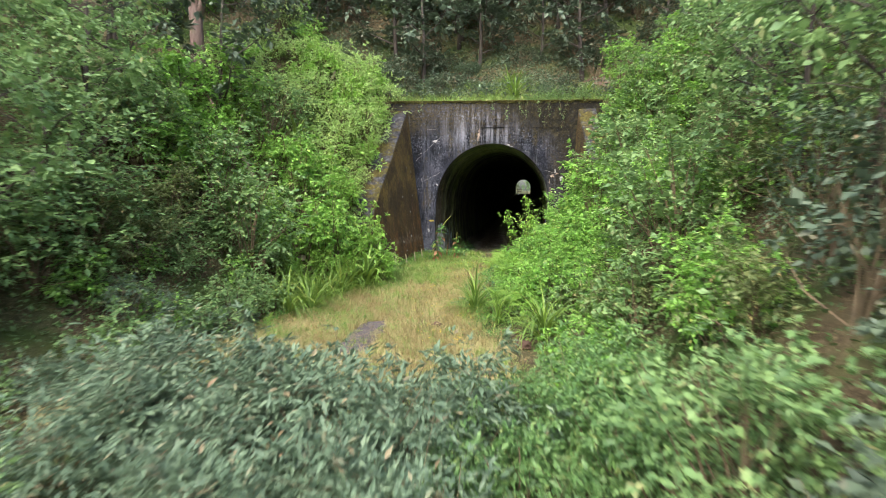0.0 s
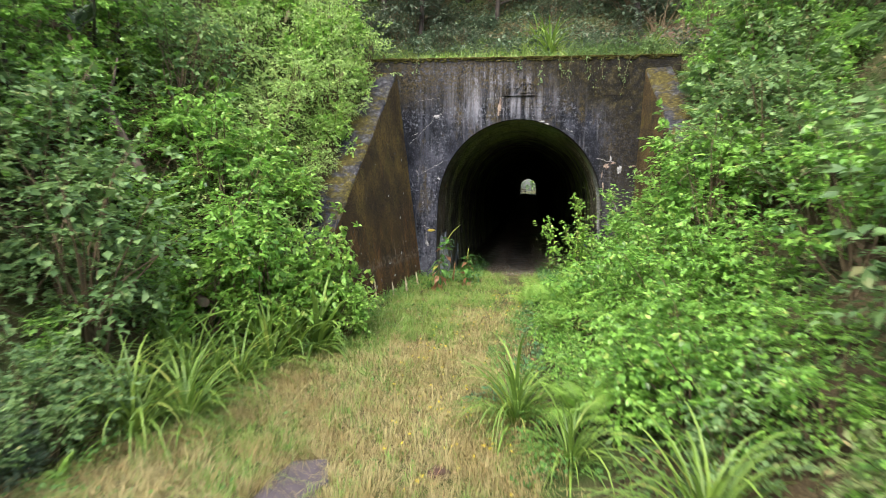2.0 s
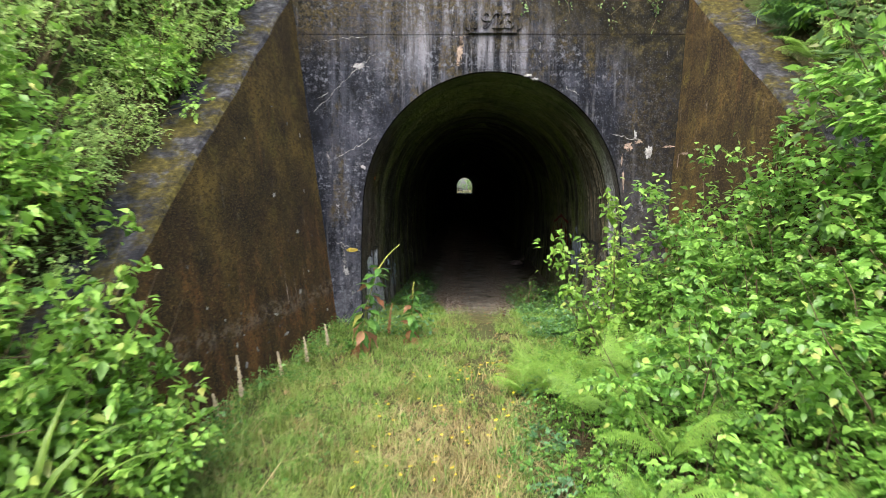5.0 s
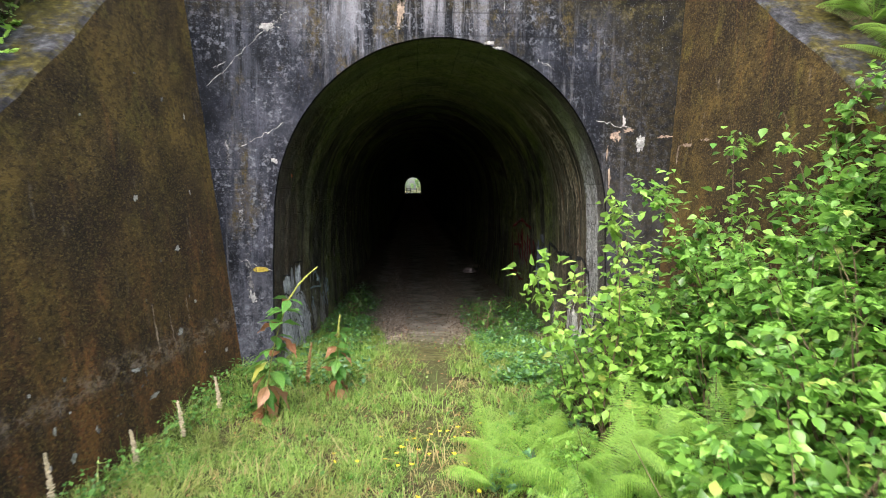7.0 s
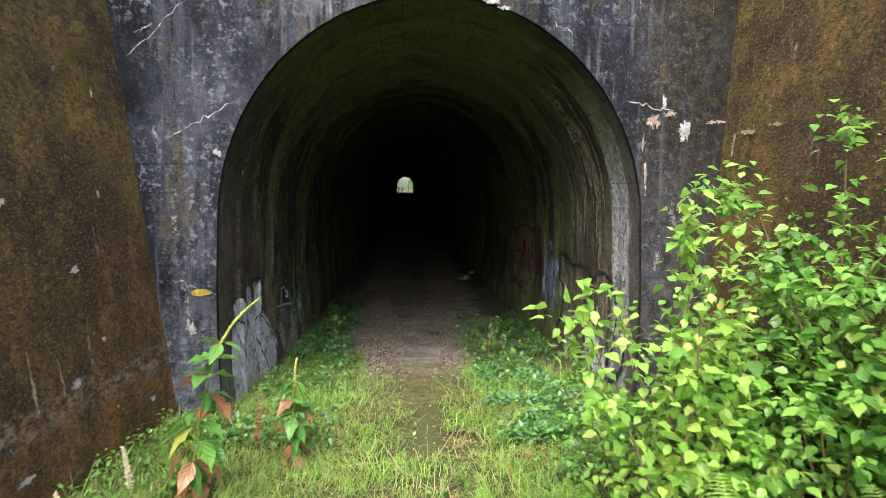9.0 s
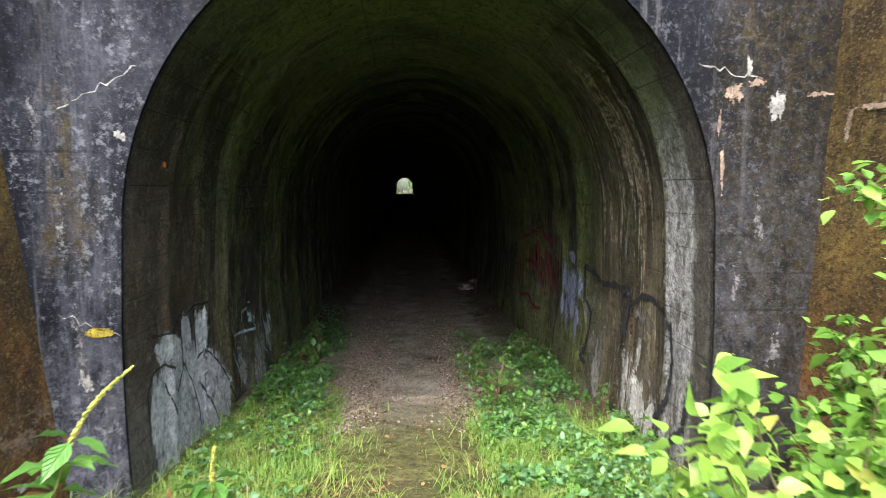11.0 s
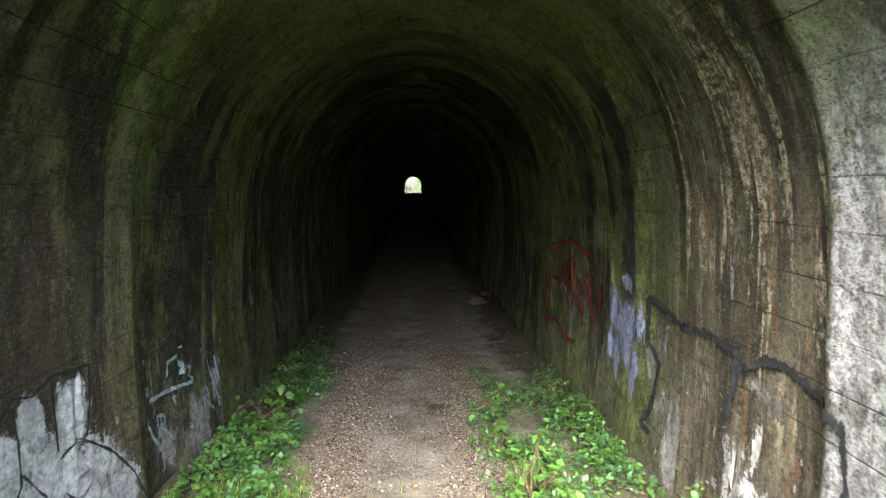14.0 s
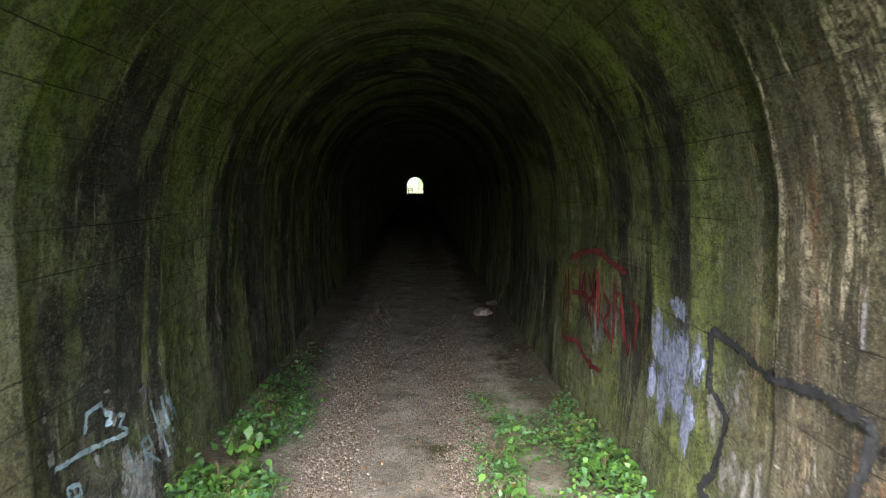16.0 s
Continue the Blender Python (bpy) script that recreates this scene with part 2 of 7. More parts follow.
def portal_material():
    """Old board-marked concrete, blackened by algae, with pale runs of lime and mossy patches."""
    n = Nodes("blackened_portal_concrete")
    base = n.ramp(n.noise(1.3, 8, 0.72, n.scaled(1, 1, 0.75)), [(0.42, (0.0035, 0.004, 0.0055)), (0.50, (0.0085, 0.009, 0.012)), (0.58, (0.022, 0.0225, 0.028)), (0.70, (0.060, 0.060, 0.070))])
    x, z = n.axis(0), n.axis(2)
    # weathered pale where rain runs: beside the left jamb and below the parapet
    jamb = n.grey(n.math("ADD", n.math("MULTIPLY", x, -1.0), n.math("MULTIPLY", n.noise(0.9, 4), 1.6)), 2.75, 3.25)
    runs = n.noise(2.8, 7, 0.74, n.scaled(1.3, 1.0, 0.12), 0.3)
    where = n.grey(n.noise(0.75, 3, 0.5, n.scaled(1, 1, 0.55, (3.1, 0, 1.7))), 0.46, 0.64)
    both = n.math("MAXIMUM", where, n.math("MULTIPLY", jamb, 0.6))
    both = n.math("MULTIPLY", both, n.math("SUBTRACT", 1.0, n.math("MULTIPLY", n.grey(x, 0.9, 2.4), 0.65)))
    c = n.mix(n.math("MULTIPLY", n.math("MULTIPLY", n.grey(runs, 0.50, 0.66), both), 0.7), base, (0.115, 0.117, 0.135))
    drip = n.noise(7.0, 6, 0.7, n.scaled(1, 1, 0.07, (9, 2, 0)), 0.2)
    c = n.mix(n.math("MULTIPLY", n.grey(drip, 0.58, 0.69), 0.35), c, (0.16, 0.152, 0.15))
    lich = n.noise(11, 7, 0.82)
    c = n.mix(n.math("MULTIPLY", n.grey(lich, 0.53, 0.58), n.math("MAXIMUM", n.grey(n.noise(1.1, 4, 0.7), 0.44, 0.60), n.math("MULTIPLY", n.grey(x, 2.1, 2.6), n.math("SUBTRACT", 1.0, n.grey(z, 2.4, 3.8))))), c, (0.115, 0.115, 0.122))
    # worn and lichened beside the opening, low down
    worn_low = n.math("MULTIPLY", n.grey(n.math("ABSOLUTE", x, 0.0), 2.1, 2.5), n.math("SUBTRACT", 1.0, n.grey(n.math("ADD", z, n.math("ADD", n.math("MULTIPLY", n.noise(1.1, 4, 0.6), 1.5), n.math("MULTIPLY", n.grey(n.math("MULTIPLY", x, -1.0), 0.0, 1.0), 1.5))), 2.4, 3.7)))
    c = n.mix(n.math("MULTIPLY", n.math("MULTIPLY", worn_low, n.grey(n.noise(4.5, 8, 0.8, n.scaled(1, 1, 0.7)), 0.44, 0.56)), 0.75), c, (0.135, 0.132, 0.138))
    # broad pale washes under the date panel
    wash = n.noise(1.0, 6, 0.68, n.scaled(5.0, 1.0, 0.35, (2, 0, 5)), 0.2)
    span = n.math("SUBTRACT", 1.0, n.grey(n.math("ABSOLUTE", n.math("ADD", x, 0.55), 0.0), 0.7, 1.9))
    drop = n.math("MULTIPLY", n.grey(n.math("ADD", z, n.math("MULTIPLY", n.noise(1.0, 4, 0.6, n.scaled(4, 1, 0.2)), 1.2)), 4.7, 5.3), n.math("SUBTRACT", 1.0, n.grey(z, 5.6, 6.1)))
    c = n.mix(n.math("MULTIPLY", n.math("MULTIPLY", n.grey(wash, 0.46, 0.60), span), n.math("MULTIPLY", drop, 0.8)), c, (0.20, 0.19, 0.195))
    # brown moss from the top and over the right
    top = n.grey(n.math("ADD", z, n.math("MULTIPLY", n.noise(1.2, 6, 0.7, n.scaled(1.4, 1, 0.5)), 2.0)), 5.6, 6.5)
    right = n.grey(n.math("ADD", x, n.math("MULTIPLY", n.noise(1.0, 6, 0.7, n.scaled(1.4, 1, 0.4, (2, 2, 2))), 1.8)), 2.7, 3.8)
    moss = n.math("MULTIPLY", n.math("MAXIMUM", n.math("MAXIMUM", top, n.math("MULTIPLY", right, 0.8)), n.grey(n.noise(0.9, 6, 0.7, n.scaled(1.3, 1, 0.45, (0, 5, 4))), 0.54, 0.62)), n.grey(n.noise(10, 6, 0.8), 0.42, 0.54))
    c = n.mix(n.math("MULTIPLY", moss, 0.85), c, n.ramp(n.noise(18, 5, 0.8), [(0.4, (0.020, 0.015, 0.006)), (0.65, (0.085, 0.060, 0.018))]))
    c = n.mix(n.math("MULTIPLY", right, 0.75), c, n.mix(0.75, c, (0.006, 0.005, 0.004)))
    corner = n.grey(n.math("ADD", n.math("ADD", z, n.math("MULTIPLY", x, 0.55)), n.math("MULTIPLY", n.noise(1.1, 6, 0.72, n.scaled(1.2, 1, 0.7, (6, 1, 3))), 2.2)), 6.6, 7.5)
    c = n.mix(n.math("MULTIPLY", corner, 0.93), c, n.ramp(n.noise(7, 6, 0.8), [(0.40, (0.004, 0.0035, 0.0025)), (0.54, (0.016, 0.0125, 0.005)), (0.66, (0.060, 0.046, 0.014))]))
    speck = n.noise(38, 7, 0.85)
    c = n.mix(n.math("MULTIPLY", n.grey(speck, 0.53, 0.60), 0.55), c, (0.004, 0.004, 0.004))
    c = n.mix(n.math("MULTIPLY", n.grey(n.noise(45, 6, 0.85, n.scaled(1, 1, 1, (5, 5, 5))), 0.57, 0.62), 0.6), c, n.mix(0.45, c, (0.22, 0.22, 0.23)))
    wave = n.t.nodes.new("ShaderNodeTexWave")
    wave.bands_direction = "Z"
    wave.inputs["Scale"].default_value = 1.05
    wave.inputs["Distortion"].default_value = 0.25
    wave.inputs["Detail"].default_value = 2
    n.link(n.coord, wave.inputs["Vector"])
    lines = n.grey(wave.outputs["Fac"], 0.0, 0.02)
    there = n.grey(n.noise(0.8, 4, 0.6, n.scaled(1, 1, 1, (7, 3, 2))), 0.48, 0.60)
    c = n.mix(n.math("MULTIPLY", n.math("SUBTRACT", 1.0, lines), there), c, n.mix(0.5, c, (0.006, 0.006, 0.006)))
    c = n.mix(1.0, c, (0.90, 0.94, 1.03), "MULTIPLY")
    pits = n.grey(n.voronoi(24), 0.05, 0.16)
    h = n.math("ADD", n.math("MULTIPLY", n.math("MULTIPLY", lines, there), 0.10), n.math("ADD", n.math("MULTIPLY", lich, 0.7), n.math("MULTIPLY", pits, 0.3)))
    n.bump(h, 0.018, 0.8)
    return n.finish(c, n.ramp(n.noise(3, 4), [(0.3, (0.65,) * 3), (0.7, (0.95,) * 3)]), 0.12)


def wing_material():
    """Concrete under a mottled skin of brown and ochre moss, with rust and pale runs."""
    n = Nodes("moss_stained_wing_concrete")
    c = n.ramp(n.noise(1.1, 7, 0.7), [(0.36, (0.014, 0.010, 0.007)), (0.46, (0.040, 0.028, 0.011)), (0.56, (0.088, 0.060, 0.018)), (0.70, (0.15, 0.105, 0.026))])
    c = n.mix(n.grey(n.noise(3.2, 5, 0.72, n.scaled(1, 1, 0.6, (3, 0, 6))), 0.54, 0.68), c, (0.090, 0.074, 0.018))
    c = n.mix(n.math("MULTIPLY", n.grey(n.noise(0.8, 5, 0.7, n.scaled(1, 1, 0.8, (8, 2, 3))), 0.47, 0.62), 0.8), c, (0.022, 0.014, 0.010))
    rust = n.noise(3.0, 4, 0.6, n.scaled(1.6, 1.6, 0.10, (4, 1, 0)), 0.2)
    c = n.mix(n.math("MULTIPLY", n.grey(rust, 0.58, 0.70), 0.5), c, (0.13, 0.066, 0.022))
    pale = n.noise(9.0, 4, 0.65, n.scaled(1, 1, 0.16, (1, 7, 2)), 0.2)
    c = n.mix(n.math("MULTIPLY", n.grey(pale, 0.62, 0.72), n.grey(n.noise(1.4, 2), 0.48, 0.62)), c, (0.21, 0.18, 0.15))
    foot = n.math("SUBTRACT", 1.0, n.grey(n.math("ADD", n.axis(2), n.math("MULTIPLY", n.noise(1.2, 5, 0.7, n.scaled(1, 1, 0.5, (2, 4, 6))), 2.4)), 2.2, 3.3))
    c = n.mix(n.math("MULTIPLY", foot, 0.75), c, n.ramp(n.noise(2.2, 6, 0.75, n.scaled(1.3, 1.3, 0.6)), [(0.40, (0.012, 0.008, 0.006)), (0.52, (0.060, 0.030, 0.012)), (0.62, (0.135, 0.060, 0.020))]))
    tide = n.math("ABSOLUTE", n.math("SUBTRACT", n.math("ADD", n.axis(2), n.math("MULTIPLY", n.noise(0.9, 4, 0.6), 0.5)), 0.98), 0.0)
    c = n.mix(n.math("MULTIPLY", n.math("MULTIPLY", n.math("SUBTRACT", 1.0, n.grey(tide, 0.03, 0.17)), n.grey(n.noise(5, 6, 0.8, n.scaled(1, 1, 1.6)), 0.47, 0.56)), 0.6), c, (0.20, 0.17, 0.145))
    mott = n.noise(15, 5, 0.75, n.scaled(1, 1, 1.5))
    c = n.mix(n.math("MULTIPLY", n.grey(mott, 0.50, 0.57), 0.7), c, (0.012, 0.009, 0.006))
    fleck = n.noise(42, 5, 0.8)
    c = n.mix(n.math("MULTIPLY", n.grey(fleck, 0.54, 0.60), 0.6), c, (0.18, 0.135, 0.045))
    c = n.mix(n.math("MULTIPLY", n.grey(n.noise(70, 4, 0.8), 0.52, 0.6), 0.6), c, (0.012, 0.009, 0.007))
    c = n.mix(1.0, c, (1.10, 1.05, 1.0), "MULTIPLY")
    n.bump(n.math("ADD", n.noise(30, 6, 0.75), n.math("MULTIPLY", mott, 0.8)), 0.025, 0.9)
    return n.finish(c, 0.9, 0.2)


def cap_material():
    n = Nodes("lichened_cap_concrete")
    c = n.ramp(n.noise(6, 6, 0.75), [(0.38, (0.012, 0.012, 0.014)), (0.52, (0.038, 0.038, 0.043)), (0.64, (0.10, 0.10, 0.11)), (0.74, (0.26, 0.26, 0.28))])
    m = n.grey(n.noise(1.6, 6, 0.78), 0.45, 0.55)
    c = n.mix(m, c, n.ramp(n.noise(12, 5, 0.75), [(0.36, (0.024, 0.020, 0.006)), (0.52, (0.058, 0.048, 0.011)), (0.68, (0.125, 0.102, 0.022))]))
    n.bump(n.noise(16, 7, 0.8), 0.05, 1.0)
    return n.finish(c, 0.92, 0.2)


def lining_material():
    """Tunnel lining: damp concrete with bands of black, brown, olive and lime that run round the arch."""
    n = Nodes("damp_tunnel_lining")
    attr = n.t.nodes.new("ShaderNodeAttribute")
    attr.attribute_name = "arc"
    arc, x, y, z = attr.outputs["Fac"], n.axis(0), n.axis(1), n.axis(2)

    def strip(ka, ky, oa=0.0, oy=0.0):
        """Coordinates stretched round the arch (ka small) or along the tunnel (ky small)."""
        c = n.t.nodes.new("ShaderNodeCombineXYZ")
        n.link(n.math("ADD", n.math("MULTIPLY", arc, ka), oa), c.inputs[0])
        n.link(n.math("ADD", n.math("MULTIPLY", y, ky), oy), c.inputs[1])
        return c.outputs[0]

    def inv(v):
        return n.math("SUBTRACT", 1.0, v)

    def mul(*vs):
        out = vs[0]
        for v in vs[1:]:
            out = n.math("MULTIPLY", out, v)
        return out

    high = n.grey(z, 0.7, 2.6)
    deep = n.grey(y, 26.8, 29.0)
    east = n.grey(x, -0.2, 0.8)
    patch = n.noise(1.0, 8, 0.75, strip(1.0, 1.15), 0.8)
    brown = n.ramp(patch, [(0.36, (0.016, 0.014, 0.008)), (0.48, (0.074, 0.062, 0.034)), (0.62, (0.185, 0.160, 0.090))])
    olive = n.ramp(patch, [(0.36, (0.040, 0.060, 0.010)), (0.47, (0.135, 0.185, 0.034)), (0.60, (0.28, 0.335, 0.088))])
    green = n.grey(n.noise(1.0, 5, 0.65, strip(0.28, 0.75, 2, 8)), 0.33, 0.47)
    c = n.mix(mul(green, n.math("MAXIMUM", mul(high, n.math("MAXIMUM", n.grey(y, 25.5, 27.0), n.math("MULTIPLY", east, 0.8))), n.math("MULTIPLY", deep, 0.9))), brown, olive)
    # patched repairs and paler skin
    c = n.mix(n.math("MULTIPLY", n.grey(n.noise(1.0, 3, 0.5, strip(0.8, 0.8, 6, 3)), 0.55, 0.60), 0.5), c, (0.22, 0.235, 0.135))
    # soft pale bands, partly painted ring-edge highlights, then black damp ones with broken rims
    pale = n.noise(1.0, 5, 0.6, strip(0.13, 1.0, 5, 1.3), 1.0)
    c = n.mix(mul(n.grey(pale, 0.522, 0.56), n.grey(n.noise(1.0, 5, 0.7, strip(0.5, 0.8, 1, 9)), 0.42, 0.56), 0.75), c, n.mix(n.math("MULTIPLY", deep, 0.8), (0.46, 0.43, 0.31), (0.36, 0.40, 0.17)))
    wide = n.noise(1.0, 6, 0.62, strip(0.12, 0.62, 0.0, 0.4), 1.1)
    c = n.mix(mul(n.grey(wide, 0.505, 0.535), n.grey(n.noise(1.0, 6, 0.75, strip(0.9, 1.8, 4, 4)), 0.34, 0.44), 0.97), c, (0.0095, 0.0085, 0.006))
    fine = n.noise(1.0, 6, 0.7, strip(0.30, 6.5, 7, 3), 0.7)
    c = n.mix(n.math("MULTIPLY", n.grey(fine, 0.52, 0.66), 0.14), c, (0.016, 0.012, 0.008))
    # thin pale lips, in part the light caught on ring edges, as colour
    lip = n.noise(1.0, 6, 0.75, strip(0.22, 5.2, 3, 6), 0.5)
    c = n.mix(mul(n.grey(lip, 0.575, 0.63), n.grey(n.noise(1.0, 4, 0.7, strip(0.7, 1.0, 8, 2)), 0.42, 0.54), 0.8), c, (0.44, 0.42, 0.25))
    blotch = n.noise(3.1, 7, 0.78, n.scaled(1, 1, 0.75, (8, 5, 2)))
    c = n.mix(n.math("MULTIPLY", n.grey(blotch, 0.52, 0.58), 0.7), c, n.mix(0.8, c, (0.010, 0.009, 0.006)))
    c = n.mix(n.math("MULTIPLY", n.grey(blotch, 0.47, 0.41), 0.45), c, n.mix(0.45, c, (0.30, 0.30, 0.17)))
    # brown left side behind the mouth, its weaker light also put into the colour
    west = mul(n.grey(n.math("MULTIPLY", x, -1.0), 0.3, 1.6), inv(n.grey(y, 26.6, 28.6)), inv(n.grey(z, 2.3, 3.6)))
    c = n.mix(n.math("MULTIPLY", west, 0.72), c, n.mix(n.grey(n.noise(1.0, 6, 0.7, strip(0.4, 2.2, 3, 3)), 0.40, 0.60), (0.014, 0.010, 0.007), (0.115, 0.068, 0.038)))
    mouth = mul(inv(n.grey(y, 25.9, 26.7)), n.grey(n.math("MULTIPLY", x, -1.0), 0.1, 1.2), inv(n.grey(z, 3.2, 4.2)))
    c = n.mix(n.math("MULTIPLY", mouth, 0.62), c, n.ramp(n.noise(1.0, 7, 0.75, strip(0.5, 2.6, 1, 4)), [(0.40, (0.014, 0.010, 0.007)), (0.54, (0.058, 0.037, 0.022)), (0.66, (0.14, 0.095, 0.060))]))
    # crown painted paler olive in place of light bounced up from the ground outside
    c = n.mix(mul(n.grey(z, 3.3, 4.2), inv(n.grey(y, 29.5, 33.0)), n.grey(n.noise(1.0, 6, 0.7, strip(0.8, 0.9, 3, 1)), 0.32, 0.50), 0.75), c, (0.30, 0.34, 0.15))
    # rust and lime that bled out on the right, just behind the cast ring
    side = mul(n.grey(x, 0.9, 1.8), n.grey(y, 25.9, 26.1), inv(n.grey(y, 27.7, 28.5)))
    crumb = n.grey(n.noise(14, 6, 0.8), 0.42, 0.56)
    c = n.mix(mul(side, n.grey(n.noise(1.0, 5, 0.7, strip(0.3, 1.2, 4, 4)), 0.30, 0.44), 0.85), c, n.ramp(n.noise(1.0, 7, 0.75, strip(0.32, 3.0, 6, 1), 0.5), [(0.42, (0.018, 0.013, 0.009)), (0.50, (0.070, 0.052, 0.034)), (0.60, (0.18, 0.15, 0.105))]))
    bleed = n.noise(1.0, 7, 0.72, strip(0.30, 3.6, 1, 5), 0.8)
    c = n.mix(mul(n.grey(bleed, 0.530, 0.560), side, crumb, n.grey(z, 0.5, 1.2), n.grey(n.noise(1.0, 5, 0.75, strip(0.9, 0.9, 5, 2)), 0.40, 0.48)), c, (0.66, 0.56, 0.41))
    rust = n.noise(1.0, 6, 0.74, strip(0.5, 4.0, 6, 2), 0.4)
    c = n.mix(mul(n.grey(rust, 0.55, 0.60), side, crumb, 0.9), c, (0.21, 0.095, 0.03))
    # the cast ring at the mouth: pale and pitted on the right, green higher up, black-brown on the left
    edge = n.math("ADD", y, n.math("MULTIPLY", n.noise(2.4, 6, 0.75), 0.5))
    ring = mul(inv(n.grey(edge, 26.16, 26.22)), n.grey(x, 0.4, 1.3))
    cast = n.ramp(n.noise(16, 7, 0.82), [(0.36, (0.12, 0.12, 0.125)), (0.46, (0.42, 0.425, 0.44)), (0.58, (0.68, 0.69, 0.71))])
    cast = n.mix(n.math("MULTIPLY", n.grey(n.noise(1.0, 6, 0.75, strip(1.6, 4.0, 2, 2)), 0.50, 0.60), 0.7), cast, (0.135, 0.13, 0.115))
    cast = n.mix(n.grey(n.math("ADD", z, n.math("MULTIPLY", n.noise(1.6, 5, 0.7), 1.4)), 3.2, 4.0), cast, n.ramp(n.noise(3, 6, 0.75), [(0.36, (0.060, 0.070, 0.030)), (0.50, (0.19, 0.22, 0.10)), (0.64, (0.36, 0.39, 0.24))]))
    cast = n.mix(n.math("MULTIPLY", inv(n.grey(edge, 25.64, 25.72)), 0.9), cast, n.ramp(n.noise(9, 6, 0.8), [(0.4, (0.028, 0.020, 0.016)), (0.6, (0.095, 0.074, 0.064))]))
    cast = n.mix(mul(n.grey(n.noise(1.0, 6, 0.75, strip(0.6, 5, 3, 1)), 0.50, 0.58), inv(n.grey(z, 0.6, 1.4)), 0.7), cast, (0.060, 0.052, 0.040))
    c = n.mix(ring, c, cast)
    rim = inv(n.grey(n.math("ADD", y, n.math("MULTIPLY", n.noise(7, 5, 0.8), 0.09)), 25.17, 25.21))
    c = n.mix(n.math("MULTIPLY", rim, 0.85), c, (0.010, 0.008, 0.006))
    # lime foot of the left jamb
    low = inv(n.grey(n.math("ADD", z, n.math("MULTIPLY", n.noise(1.0, 6, 0.75, strip(0.6, 3.0)), 1.8)), 1.35, 1.9))
    jamb = mul(inv(n.grey(y, 26.2, 27.2)), n.grey(n.math("MULTIPLY", x, -1.0), 0.8, 1.4))
    c = n.mix(mul(low, jamb, 0.45), c, (0.20, 0.20, 0.21))
    # green and lime bloom low on the walls, further in
    foot = mul(inv(n.grey(z, 0.0, 1.1)), n.grey(y, 27.2, 28.2))
    c = n.mix(mul(foot, n.grey(n.noise(1.0, 6, 0.75, strip(1.2, 1.6, 2, 7)), 0.46, 0.60), 0.7), c, (0.185, 0.185, 0.125))
    # broken skin, pits and specks
    rough = n.noise(12, 8, 0.85)
    c = n.mix(n.math("MULTIPLY", n.grey(rough, 0.51, 0.55), 0.75), c, n.mix(0.75, c, (0.008, 0.006, 0.005)))
    c = n.mix(n.math("MULTIPLY", n.grey(n.noise(7, 9, 0.86, n.scaled(1, 1, 0.7, (4, 4, 4))), 0.545, 0.59), 0.7), c, n.mix(0.4, c, (0.40, 0.38, 0.27)))
    grain = n.noise(34, 7, 0.85)
    c = n.mix(n.math("MULTIPLY", n.grey(grain, 0.55, 0.60), 0.6), c, n.mix(0.8, c, (0.008, 0.007, 0.005)))
    grit = n.noise(55, 5, 0.8, n.scaled(1, 1, 1, (2, 7, 1)))
    c = n.mix(n.math("MULTIPLY", n.grey(grit, 0.55, 0.59), 0.75), c, n.mix(0.3, c, (0.42, 0.40, 0.30)))
    c = n.mix(n.math("MULTIPLY", n.grey(grit, 0.46, 0.42), 0.7), c, n.mix(0.9, c, (0.006, 0.005, 0.004)))
    pit = n.grey(n.math("ADD", n.voronoi(17, n.scaled(1, 1, 1.7)), n.math("MULTIPLY", n.noise(30, 3), 0.12)), 0.15, 0.22)
    pitted = n.math("MAXIMUM", n.grey(n.noise(1.6, 4, 0.7), 0.50, 0.58), mul(ring, n.grey(n.noise(3.5, 4, 0.7), 0.46, 0.52)))
    c = n.mix(mul(inv(pit), pitted), c, (0.008, 0.007, 0.006))
    dots = mul(inv(n.grey(n.math("ADD", n.voronoi(19, n.scaled(1, 1, 1.4, (3, 1, 2))), n.math("MULTIPLY", n.noise(50, 4, 0.8), 0.5)), 0.36, 0.42)), inv(n.grey(z, 0.9, 2.2)))
    c = n.mix(mul(dots, n.grey(n.noise(1.3, 6, 0.8, n.scaled(1, 1, 1, (1, 4, 2))), 0.52, 0.60), n.grey(y, 26.4, 27.0)), c, (0.60, 0.60, 0.57))
    # joints of the boards it was cast against
    f = n.math("FRACT", n.math("ADD", n.math("MULTIPLY", arc, 3.4), n.math("MULTIPLY", n.noise(1.0, 3, 0.5, strip(0.4, 0.4)), 0.16)), 0.0)
    line = inv(n.grey(n.math("ABSOLUTE", n.math("SUBTRACT", f, 0.5), 0.0), 0.006, 0.022))
    where = n.grey(n.noise(1.0, 4, 0.6, strip(1.1, 0.35, 5, 5)), 0.40, 0.54)
    c = n.mix(mul(line, where, 0.75), c, (0.008, 0.007, 0.006))
    h = n.math("ADD", n.math("MULTIPLY", mul(line, where), -0.5), n.math("ADD", rough, n.math("ADD", n.math("MULTIPLY", grain, 0.8), n.math("MULTIPLY", n.math("ADD", mul(pit, pitted), n.math("MULTIPLY", fine, 1.2)), 0.6))))
    n.bump(h, 0.06, 1.0)
    return n.finish(c, n.ramp(n.noise(2.5, 4), [(0.3, (0.42,) * 3), (0.7, (0.85,) * 3)]), 0.3)


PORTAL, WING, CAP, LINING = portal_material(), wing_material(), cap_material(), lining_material()


